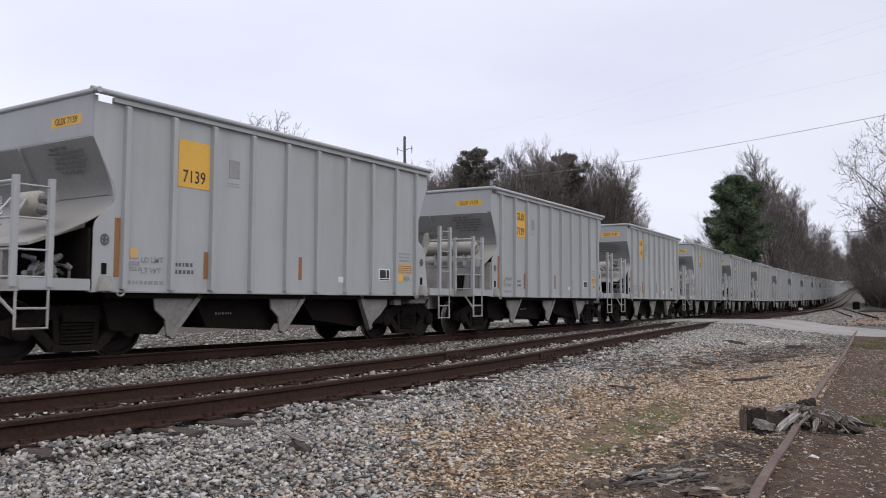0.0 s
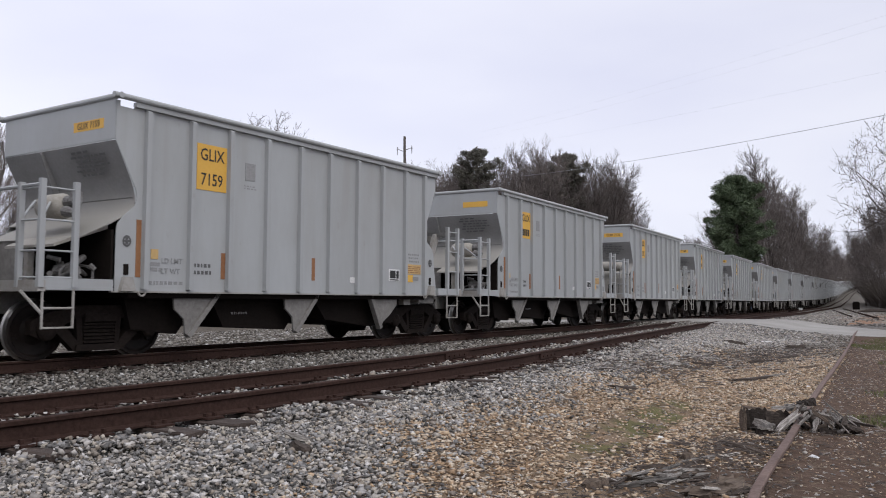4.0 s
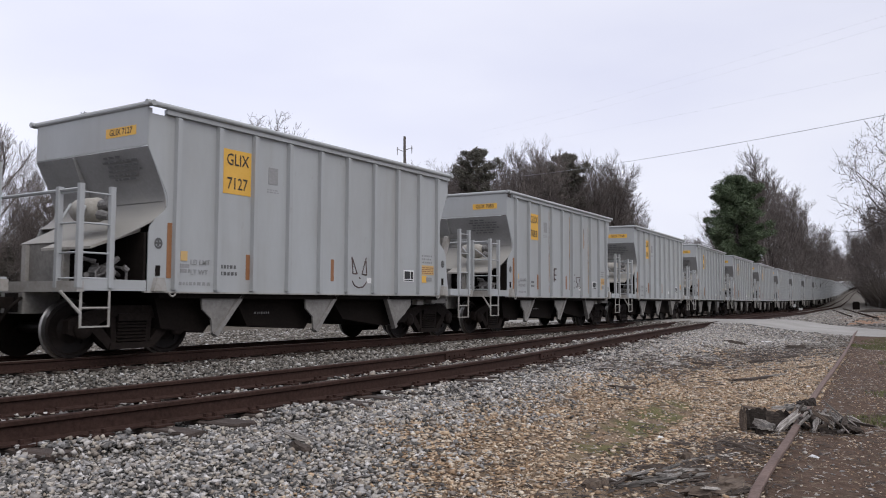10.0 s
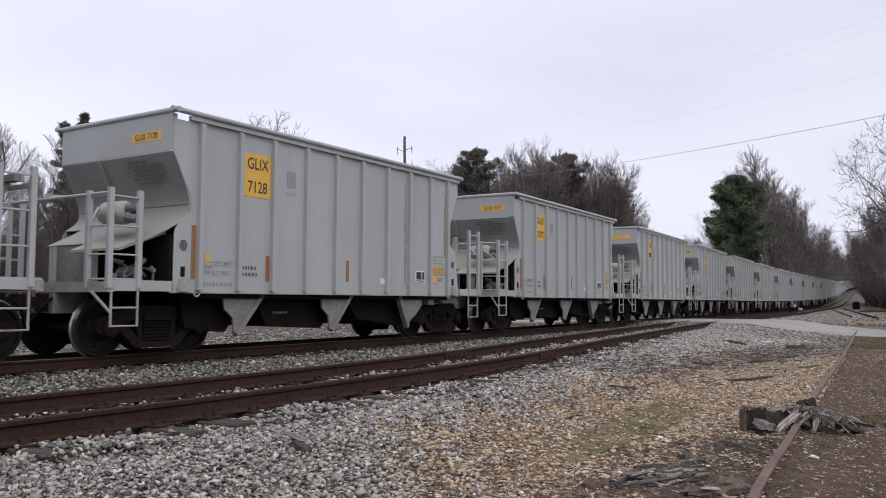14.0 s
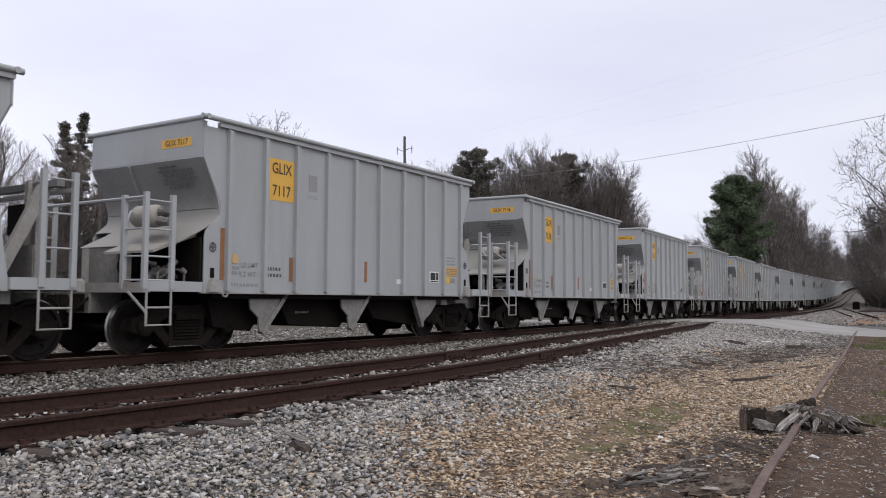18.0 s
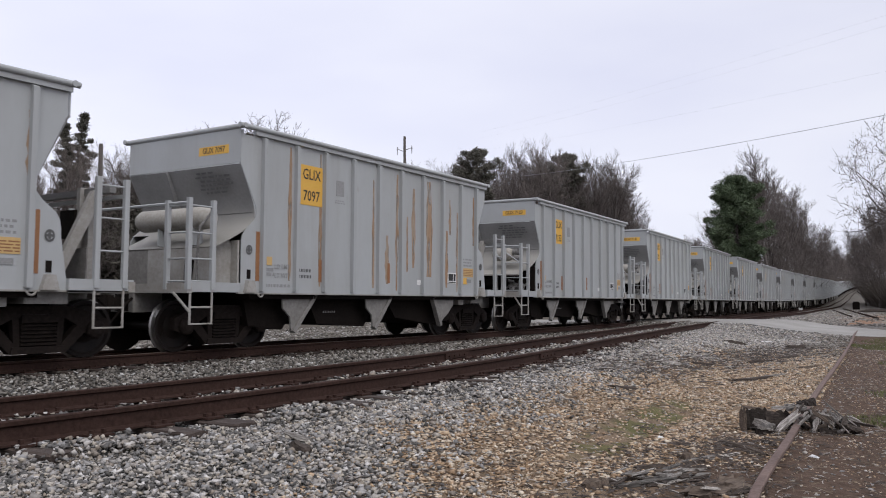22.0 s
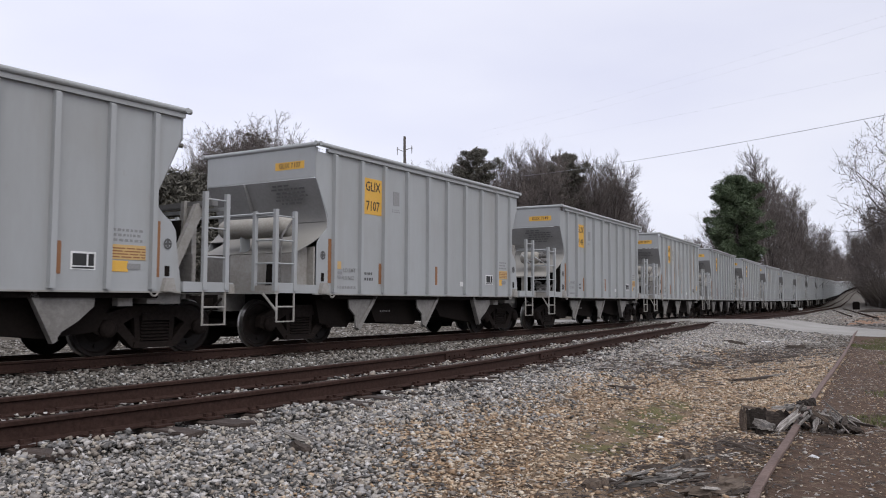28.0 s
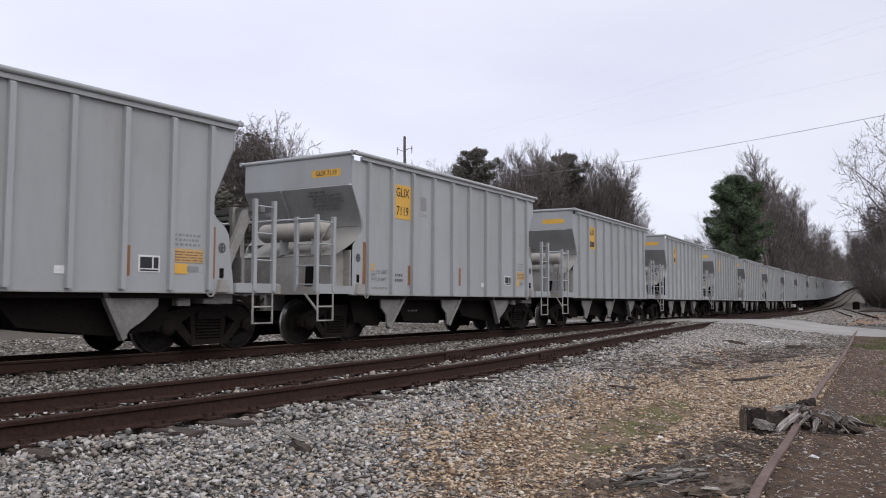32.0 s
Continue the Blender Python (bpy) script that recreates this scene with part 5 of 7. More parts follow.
# ---- dead twigs, leaves and grass ----
def slivers(name, label, category, mat, x, y, seed, length, width, rise=0.1):
    """Thin flat shreds lying about: bark, needles, stalks. One object of stuff."""
    g = np.random.default_rng(seed)
    n = len(x)
    a = g.uniform(0, 2 * math.pi, n)
    L, W = g.uniform(0.35, 1.0, n) * length, g.uniform(0.5, 1.0, n) * width
    z = ground_z(x, y) + 0.008 + g.uniform(0, 0.02, n)
    up = g.uniform(-0.02, 1.0, n) ** 2 * rise
    d = np.stack([np.cos(a), np.sin(a), 0 * a], 1)
    s = np.stack([-np.sin(a), np.cos(a), 0 * a], 1)
    p = np.stack([x, y, z], 1)
    e = p + d * L[:, None]
    e[:, 2] += up
    h = np.array([0, 0, 1.0])[None] * W[:, None]
    mid = (p + e) / 2 + s * (L * g.uniform(-0.12, 0.12, n))[:, None]
    v = np.stack([p - s * W[:, None], p + s * W[:, None], p + h, mid - s * W[:, None], mid + s * W[:, None], mid + h, e], 1).reshape(-1, 3)
    t = np.array([(0, 3, 5), (0, 5, 2), (1, 2, 5), (1, 5, 4), (3, 6, 5), (4, 5, 6)])
    f = (t[None] + (np.arange(n) * 7)[:, None, None]).reshape(-1, 3)
    return tagged(new(name, array_mesh(name, v, f, mat)), label, category, kind="stuff")


x, y, g = scatter(31, 5200, 4.2, 30.0, lambda y: -1.0 - 0.135 * y, lambda y: 3.0 - 0.05 * y, None, 1.8)
slivers("dead_litter", "brown dead stalks and bark shreds on bare soil", "plant litter", M_DRYGRASS, x, y, 32, 0.1, 0.003, 0.04)
x, y, g = scatter(33, 5200, 4.0, 30.0, lambda y: -3.2 - 0.17 * y, lambda y: 2.5 - 0.05 * y, None, 1.5)
slivers("dead_litter", "dark rotten wood shreds and twigs on soil", "plant litter", M_DARKWOOD, x, y, 34, 0.16, 0.008, 0.03)
x, y, g = scatter(35, 1500, 4.5, 30.0, lambda y: -2.6 - 0.16 * y, lambda y: 1.0 - 0.1 * y, None, 1.4)
slivers("wood_shreds", "grey splintered wood shreds on gravel", "wood debris", M_OLDWOOD, x, y, 36, 0.12, 0.006, 0.03)
g = np.random.default_rng(41)
for mat, n, long, wide, seed, label in ((M_DARKWOOD, 800, 0.4, 0.018, 42, "dark rotten wood shreds along the foot of the ballast"), (M_OLDWOOD, 260, 0.34, 0.016, 49, "grey splintered wood shreds along the foot of the ballast")):
    y = g.uniform(11.5, 27.0, n)
    x = -5.7 + g.normal(0, 0.62, n) - 0.5 * ragged(np.full(n, -5.7), y)
    slivers("dead_litter", label, "plant litter", mat, x, y, seed, long, wide, 0.07)
n = 150
y = g.uniform(4.6, 12.0, n)
slivers("dry_stalks", "long pale dry stalks lying on dark soil", "plant litter", M_DRYGRASS, g.uniform(-0.75, 1.6, n) - 0.125 * y, y, 50, 0.34, 0.0035, 0.05)
y = g.uniform(5.0, 8.6, 420)
slivers("dead_litter", "brown rotten wood crumbs round broken sleepers", "plant litter", M_DARKWOOD, -2.25 - 0.02 * y + g.normal(0, 0.33, 420), y, 51, 0.14, 0.012, 0.03)
g = np.random.default_rng(37)
gx_, gy_ = [], []
for cx, cy, r, n in ((-2.0, 21.5, 0.8, 900), (-3.3, 29.0, 1.3, 3400), (-1.55, 14.0, 0.45, 420), (-1.45, 10.9, 0.35, 420), (-1.2, 12.3, 0.3, 260), (-3.2, 33, 1.6, 2200)):
    a, q = g.uniform(0, 2 * math.pi, n), np.sqrt(g.random(n)) * r
    gx_.append(cx + q * np.cos(a)), gy_.append(cy + 1.5 * q * np.sin(a))
gx_, gy_ = np.concatenate(gx_), np.concatenate(gy_)


def blades(name, label, mat, x, y, seed, h0, h1, w=0.006):
    g = np.random.default_rng(seed)
    n = len(x)
    a = g.uniform(0, 2 * math.pi, n)
    z = ground_z(x, y) - 0.01
    h = g.uniform(h0, h1, n)
    s = np.stack([np.cos(a), np.sin(a), 0 * a], 1) * w
    p = np.stack([x, y, z], 1)
    lean = np.stack([g.normal(0, 0.35, n) * h, g.normal(0, 0.35, n) * h, h], 1)
    m = p + lean * 0.55
    m[:, 2] += h * 0.12
    v = np.stack([p - s, p + s, m - s * 0.8, m + s * 0.8, p + lean], 1).reshape(-1, 3)
    t = np.array([(0, 1, 3), (0, 3, 2), (2, 3, 4)])
    f = (t[None] + (np.arange(n) * 5)[:, None, None]).reshape(-1, 3)
    return tagged(new(name, array_mesh(name, v, f, mat)), label, "grass", kind="stuff")


blades("grass", "short green winter grass beside the road", M_GRASS, gx_, gy_, 38, 0.025, 0.085, 0.005)
g = np.random.default_rng(39)
n = 220
blades("dry_weeds", "dry standing weed stalks beside the wood heap", M_DRYGRASS, -0.6 + g.normal(0, 0.2, n), 9.7 + g.normal(0, 0.5, n), 40, 0.1, 0.42, 0.003)


# ---- rotten wood ----
def splinter(rng, length, w, h):
    """A split length of old timber: ragged ends, cracked faces."""
    v, f = [], []
    m = 6
    for i in range(m):
        t = i / (m - 1)
        k = (0.35 if i in (0, m - 1) else 1.0) * rng.uniform(0.8, 1.1)
        for y, z in ((-1, -1), (0.1, -1.15), (1, -0.8), (0.8, 0.6), (0.0, 1.0), (-0.9, 0.7)):
            v.append(((t - 0.5) * length + rng.uniform(-0.07, 0.07) * length * (1 if i in (0, m - 1) else 0.3), y * w / 2 * k + rng.uniform(-0.1, 0.1) * w, z * h / 2 * k + rng.uniform(-0.12, 0.12) * h))
        if i:
            for j in range(6):
                f.append(((i - 1) * 6 + j, (i - 1) * 6 + (j + 1) % 6, i * 6 + (j + 1) % 6, i * 6 + j))
    f += [tuple(range(6)), tuple(reversed(range(m * 6 - 6, m * 6)))]
    return Shape().add(v, f)


def shard(rng, length, w, h, rough=0.12, m=7, taper=0.5):
    """A split length of old timber with a cracked, ridged section and ends torn into points."""
    v, f = [], []
    ring = [(-1, -0.9), (-0.35, -1.0), (0.4, -0.95), (1, -0.7), (0.85, 0.15), (0.55, 0.75), (0.2, 0.45), (-0.15, 1.0), (-0.5, 0.55), (-0.9, 0.7)]
    n = len(ring)
    bend = rng.uniform(-0.025, 0.025) * length
    tear = [rng.uniform(0.0, 0.22) for _ in ring], [rng.uniform(0.0, 0.22) for _ in ring]
    for i in range(m):
        t = i / (m - 1)
        k = (taper if i in (0, m - 1) else 1.0) * rng.uniform(0.85, 1.1)
        for q, (y, z) in enumerate(ring):
            x = (t - 0.5) * length + (tear[0][q] * length * (1 - t) ** 3 - tear[1][q] * length * t ** 3)
            v.append((x, y * w / 2 * k + bend * math.sin(math.pi * t) + rng.uniform(-rough, rough) * w * 0.6, z * h / 2 * k + rng.uniform(-rough, rough) * h * 0.6))
        if i:
            f += [((i - 1) * n + q, (i - 1) * n + (q + 1) % n, i * n + (q + 1) % n, i * n + q) for q in range(n)]
    f += [tuple(range(n)), tuple(reversed(range(m * n - n, m * n)))]
    return Shape().add(v, f)


rng = random.Random(8)
heap = tagged(new("rotten_tie_heap"), "heap of splintered grey rotten sleepers lying across a rusty rail", "wood debris")
heap.matrix_world = pose(-1.9, 9.3, -0.62, 0, 0, 35.65)
SLIVERS = [shard(rng, 1.0, w, h, 0.16).mesh("splinter", m) for w, h, m in ((0.05, 0.03, M_OLDWOOD), (0.07, 0.04, M_OLDWOOD), (0.03, 0.03, M_OLDWOOD), (0.09, 0.04, M_OLDBROWN), (0.055, 0.05, M_OLDWOOD), (0.06, 0.03, M_DARKWOOD), (0.1, 0.05, M_DARKWOOD))]


def from_to(parent, mesh, name, a, b, roll=0.0, thick=1.0):
    """Lays a shard of unit length from a to b in its thing's space."""
    a, b = Vector(a), Vector(b)
    o = part(name, mesh, None, parent)
    d = b - a
    o.matrix_local = Matrix.Translation((a + b) / 2) @ d.to_track_quat("X", "Z").to_matrix().to_4x4() @ Matrix.Rotation(radians(roll), 4, "X") @ Matrix.Diagonal((d.length, d.length ** 0.3 * thick, d.length ** 0.3 * thick, 1))
    return o


def block(name, a, b, w, h, mat, roll=0.0, parent=heap):
    """A heavy piece of timber from a to b."""
    d = (Vector(b) - Vector(a)).length
    o = part(name, shard(rng, d, w, h, 0.17, 9, 0.85), mat, parent)
    o.matrix_local = Matrix.Translation((Vector(a) + Vector(b)) / 2) @ (Vector(b) - Vector(a)).to_track_quat("X", "Z").to_matrix().to_4x4() @ Matrix.Rotation(radians(roll), 4, "X")
    return o


# hollowed-out sleeper on one side of the rail: back, end and floor stand round a dark hollow
block("sleeper_side", (-0.530, 0.42, 0.11), (-0.234, 0.4, 0.1), 0.05, 0.24, M_ROT)
block("sleeper_side", (-0.312, 0.39, 0.1), (0.02, 0.37, 0.12), 0.05, 0.2, M_DARKWOOD)
block("sleeper_side", (-0.234, 0.4, 0.235), (0.04, 0.36, 0.25), 0.06, 0.035, M_OLDWOOD)
block("sleeper_side", (-0.515, 0.45, 0.235), (-0.281, 0.43, 0.22), 0.06, 0.03, M_OLDBROWN)
block("sleeper_end", (-0.538, 0.47, 0.12), (-0.546, 0.3, 0.11), 0.045, 0.26, M_OLDBROWN)
block("sleeper_floor", (-0.515, 0.24, 0.02), (0.0, 0.22, 0.03), 0.3, 0.05, M_ROT)
block("sleeper_front", (-0.569, 0.02, 0.04), (-0.359, -0.03, 0.03), 0.07, 0.08, M_ROT)
block("sleeper_front", (-0.546, 0.1, 0.14), (-0.343, 0.0, 0.07), 0.07, 0.08, M_OLDWOOD, 20)
block("sleeper_front", (-0.562, -0.02, 0.09), (-0.390, -0.06, 0.06), 0.03, 0.03, M_OLDWOOD, 10)
block("plank", (-0.390, -0.08, 0.03), (-0.031, 0.08, 0.25), 0.075, 0.035, M_OLDWOOD, 25)
block("plank", (-0.328, -0.02, 0.02), (0.0, 0.16, 0.21), 0.04, 0.03, M_OLDWOOD, -10)
block("plank", (-0.265, 0.0, 0.03), (-0.016, 0.24, 0.28), 0.03, 0.03, M_OLDBROWN, -10)
block("plank", (-0.484, -0.2, 0.01), (-0.094, -0.12, 0.04), 0.045, 0.03, M_DARKWOOD)
# lumps on and beyond the rail
block("rotten_block", (0.04, 0.36, 0.27), (0.3, 0.46, 0.3), 0.12, 0.08, M_ROT)
block("rotten_block", (-0.12, 0.3, 0.26), (0.12, 0.26, 0.25), 0.09, 0.06, M_OLDWOOD, 30)
block("rotten_block", (0.16, 0.2, 0.1), (0.44, 0.16, 0.07), 0.2, 0.18, M_ROT)
block("rotten_block", (0.36, 0.04, 0.07), (0.58, 0.02, 0.05), 0.12, 0.12, M_ROT)
block("rotten_block", (0.05, -0.02, 0.04), (0.3, -0.06, 0.03), 0.1, 0.08, M_ROT)
# splinters fanning down from the top of the heap
for k in range(36):
    u = rng.uniform(0.0, 1.0)
    x0, z0 = 0.08 + 0.36 * u + rng.uniform(-0.06, 0.06), 0.32 - 0.17 * u + rng.uniform(-0.06, 0.03)
    a = Vector((x0, rng.uniform(0.02, 0.3), z0))
    b = Vector((x0 + rng.gauss((u - 0.55) * 0.3, 0.14), -0.1 + rng.uniform(-0.08, 0.16), rng.uniform(0.02, 0.12)))
    f0 = rng.uniform(0.0, 0.5)
    from_to(heap, rng.choice(SLIVERS), "splinter", a.lerp(b, f0), a.lerp(b, f0 + rng.uniform(0.3, 0.8)), rng.uniform(-70, 70), rng.uniform(0.4, 1.2))
for k in range(46):
    u = rng.uniform(0.0, 1.0)
    c = Vector((0.04 + 0.46 * u, rng.uniform(-0.12, 0.26), rng.uniform(0.03, 0.3 - 0.17 * u)))
    d = Vector((rng.gauss(0, 0.7), rng.gauss(0, 0.5), rng.gauss(0, 0.45))).normalized() * rng.uniform(0.05, 0.14)
    d.z = min(d.z, c.z - 0.015)
    from_to(heap, rng.choice(SLIVERS), "splinter", c - d, c + d, rng.uniform(-70, 70), rng.uniform(0.5, 1.3))
for k in range(16):
    a = Vector((rng.uniform(-0.55, 0.55), rng.uniform(-0.26, -0.05), 0.03))
    from_to(heap, rng.choice(SLIVERS), "splinter", a, a + Vector((rng.uniform(-0.16, 0.16), rng.uniform(-0.1, 0.1), rng.uniform(0, 0.06))), rng.uniform(-60, 60), rng.uniform(0.3, 0.6))
from_to(heap, SLIVERS[2], "splinter", (0.4, 0.1, 0.18), (0.86, -0.02, 0.02), 0, 0.5)
from_to(heap, SLIVERS[0], "splinter", (0.26, 0.2, 0.34), (0.42, -0.02, 0.14), 0, 0.7)

heap2 = tagged(new("rotten_tie"), "crumbled grey sleeper half sunk in gravelly soil", "wood debris")
heap2.matrix_world = pose(-2.42, 6.2, -0.64, 0, 0, 58)
block("rotten_block", (-0.62, 0.06, 0.03), (-0.38, 0.04, 0.04), 0.1, 0.09, M_OLDBROWN, 0, heap2)
block("plank", (-0.42, -0.04, 0.02), (0.3, -0.06, 0.05), 0.06, 0.04, M_OLDWOOD, 12, heap2)
block("plank", (-0.5, 0.1, 0.02), (0.05, 0.1, 0.03), 0.05, 0.035, M_DARKWOOD, 0, heap2)
block("plank", (-0.1, 0.04, 0.03), (0.52, -0.08, 0.05), 0.05, 0.03, M_OLDWOOD, -15, heap2)
for k in range(42):
    a = Vector((rng.uniform(-0.5, 0.42), rng.uniform(-0.16, 0.16), rng.uniform(0.02, 0.08)))
    from_to(heap2, rng.choice(SLIVERS), "splinter", a, a + Vector((rng.uniform(0.1, 0.28), rng.uniform(-0.07, 0.07), rng.uniform(-0.03, 0.04))), rng.uniform(-50, 50), rng.uniform(0.5, 1.1))
stump = tagged(new("sunken_tie_end"), "dark brown end of a sleeper sunk in soil", "wood debris")
stump.matrix_world = pose(-1.85, 6.0, -0.62, 0, 0, 62)
block("rotten_block", (-0.3, 0.02, 0.0), (0.26, 0.0, 0.05), 0.22, 0.16, M_OLDBROWN, 10, stump)
block("rotten_block", (-0.1, -0.14, 0.0), (0.22, -0.12, 0.03), 0.12, 0.1, M_DARKWOOD, 0, stump)
for k in range(9):
    a = Vector((rng.uniform(-0.25, 0.15), rng.uniform(-0.1, 0.14), rng.uniform(0.06, 0.1)))
    from_to(stump, rng.choice(SLIVERS), "splinter", a, a + Vector((rng.uniform(0.1, 0.24), rng.uniform(-0.04, 0.04), -0.02)), rng.uniform(-50, 50), 0.8)
# single strips and lumps lying about
for ax, ay, bx, by, w, h, mat in ((-3.06, 6.3, -2.72, 6.78, 0.022, 0.018, M_OLDBROWN), (-2.72, 6.46, -2.5, 6.76, 0.06, 0.05, M_DARKWOOD), (-2.52, 7.14, -2.44, 7.22, 0.09, 0.08, M_OLDBROWN), (-2.5, 6.94, -2.24, 7.62, 0.05, 0.03, M_OLDWOOD),
                                  (-2.5, 6.82, -2.3, 7.2, 0.045, 0.03, M_DARKWOOD), (-2.36, 7.2, -2.16, 7.72, 0.04, 0.025, M_OLDWOOD), (-2.58, 8.36, -1.86, 7.52, 0.07, 0.05, M_OLDBROWN), (-2.2, 8.5, -1.92, 8.1, 0.05, 0.04, M_DARKWOOD),
                                  (-2.9, 7.7, -2.66, 7.95, 0.05, 0.035, M_DARKWOOD), (-4.75, 10.5, -4.5, 11.1, 0.08, 0.05, M_DARKWOOD), (-4.4, 9.9, -4.2, 10.1, 0.05, 0.035, M_OLDWOOD), (-4.3, 14.6, -3.9, 16.4, 0.09, 0.06, M_DARKWOOD),
                                  (-4.1, 16.0, -3.8, 17.2, 0.06, 0.05, M_OLDWOOD), (-5.9, 15.0, -5.5, 16.0, 0.08, 0.06, M_OLDWOOD), (-5.6, 16.6, -5.3, 17.3, 0.09, 0.06, M_DARKWOOD), (-6.1, 17.8, -5.8, 19.0, 0.1, 0.06, M_OLDWOOD),
                                  (-5.3, 19.5, -4.9, 20.4, 0.1, 0.08, M_DARKWOOD), (-6.3, 13.2, -6.0, 13.9, 0.07, 0.05, M_DARKWOOD), (-7.6, 25.5, -7.0, 26.1, 0.14, 0.12, M_DARKWOOD), (-6.1, 26.8, -5.6, 27.6, 0.14, 0.12, M_DARKWOOD),
                                  (-5.1, 21.5, -4.8, 23.0, 0.09, 0.07, M_DARKWOOD), (-4.0, 18.6, -3.5, 18.9, 0.08, 0.05, M_OLDBROWN)):
    a, b = Vector((ax, ay, float(ground_z(ax, ay)) + h * 0.45)), Vector((bx, by, float(ground_z(bx, by)) + h * 0.45))
    d = b - a
    o = tagged(new("wood_scrap", shard(rng, d.length, w, h).mesh("wood_scrap", mat)), "weathered broken strip of wood lying on gravel", "wood debris", "wood scraps on the gravel")
    o.matrix_world = Matrix.Translation((a + b) / 2) @ d.to_track_quat("X", "Z").to_matrix().to_4x4()
for a, b, yaw, m, L, w in ((-4.62, 4.5, 55, M_OLDWOOD, 0.24, 0.05), (-4.45, 4.35, 20, M_DARKWOOD, 0.16, 0.1), (-5.35, 7.75, 100, M_OLDWOOD, 0.34, 0.05)):
    s = tagged(new("wood_scrap", splinter(rng, L, w, w * 0.8).mesh("wood_scrap", m)), "short broken piece of wood among ballast stones", "wood debris", "wood scraps on the gravel")
    s.matrix_world = pose(a, b, float(ground_z(a, b)) + 0.05, 0, 20, yaw)
for a, b, yaw, w, d in ((-1.55, 7.8, -30, 0.05, 0.022), (-3.05, 8.05, 10, 0.035, 0.025), (-1.35, 11.3, 60, 0.04, 0.03), (-7.55, 29.6, 8, 0.5, 0.22), (-0.95, 11.6, 0, 0.035, 0.03), (-2.85, 14.1, 0, 0.03, 0.03)):
    s = Shape().add([(-w, -d, 0), (w, -d * 0.6, 0.0), (w * 0.8, d, 0.0), (-w * 0.9, d * 0.7, 0), (-w * 0.7, -d * 0.7, 0.012), (w * 0.7, -d * 0.3, 0.018), (w * 0.5, d * 0.6, 0.012), (-w * 0.6, d * 0.5, 0.022)],
                    [(3, 2, 1, 0), (4, 5, 6, 7), (0, 1, 5, 4), (1, 2, 6, 5), (2, 3, 7, 6), (3, 0, 4, 7)])
    o = tagged(new("litter", s.mesh("litter", M_LITTER)), "crumpled white scrap lying on the ground", "litter", "litter on the ground")
    o.matrix_world = pose(a, b, float(ground_z(a, b)) + 0.012, 0, 0, yaw)

# rail joint bars and a crossing plate on the siding
for yy, off in ((11.7, -0.7535), (12.2, 0.7535)):
    px_, q = side_x(yy), side_x(yy + 0.4)
    a = math.degrees(math.atan2(0.4, q - px_)) - 90
    jb = tagged(new("joint_bar"), "rusty bolted joint bar on a siding rail", "rail joint")
    jb.matrix_world = pose(px_, yy, 0, 0, 0, a)
    for sx in (-0.03, 0.03):
        part("bar", Shape().box(off + sx - 0.012, off + sx + 0.012, -0.45, 0.45, -0.13, -0.04, 0.004), M_RAIL, jb)
    for k in range(4):
        part("bolt", Shape().rod((off - 0.06, -0.33 + 0.22 * k, -0.085), (off + 0.06, -0.33 + 0.22 * k, -0.085), 0.018, n=6), M_RAIL, jb)

# ---- beyond the crossing: loose rails, a switch stand, a dark bin ----
OLD_RAILS = ((-11.8, 76.5, -19.2, 109.5), (-8.9, 69.8, -19.4, 118.6))
for ax, ay, bx, by in OLD_RAILS:
    d = Vector((bx - ax, by - ay, 0))
    r = tagged(new("old_rail", rail_mesh(np.array([(0, k, 0) for k in range(int(d.length) + 1)], float), 0.0, 0, int(d.length), 1.0, M_RAIL)), "dark rusty rail lying on pale ground", "rail", "old rails lying beyond the road")
    za, zb = float(ground_z(ax, ay)), float(ground_z(bx, by))
    r.matrix_world = Matrix.Translation((ax, ay, za + 0.12)) @ Matrix.Rotation(math.atan2(-d.x, d.y), 4, "Z") @ Matrix.Rotation(math.atan2(zb - za, d.length), 4, "X")
stand = tagged(new("switch_stand"), "low switch stand with two white targets beside the track", "switch stand")
stand.location = (-20.8, 96.5, float(ground_z(-20.8, 96.5)))
part("base", Shape().box(-0.5, 0.9, -0.2, 0.2, 0.0, 0.16, 0.03), M_BLACK, stand)
part("mast", Shape().rod((0, 0, 0.1), (0, 0, 0.75), 0.05), M_BLACK, stand)
part("target", Shape().box(-0.3, 0.3, -0.02, 0.02, 0.5, 0.85), M_LITTER, stand)
part("target", Shape().box(0.6, 1.0, -0.02, 0.02, 0.15, 0.45), M_LITTER, stand)
bin_ = tagged(new("steel_bin"), "dark steel box standing on the bank beside the track", "bin")
bin_.location = (-17.4, 116.7, float(ground_z(-17.4, 116.7)))
part("body", Shape().box(-0.4, 0.4, -0.35, 0.35, 0, 0.85, 0.08), M_BLACK, bin_)
part("lid", Shape().box(-0.36, 0.36, -0.3, 0.3, 0.85, 1.02, 0.12), M_BLACK, bin_)
log = tagged(new("timber_stack"), "low dark stack of old timbers beside the track", "timber stack")
log.location = (-12.6, 96, float(ground_z(-12.6, 96)))
for k in range(4):
    part("timber", splinter(rng, 3.0, 0.3, 0.25), M_DARKWOOD, log, at=(0.2 * k, 0.3 * k, 0.12 + 0.04 * k))


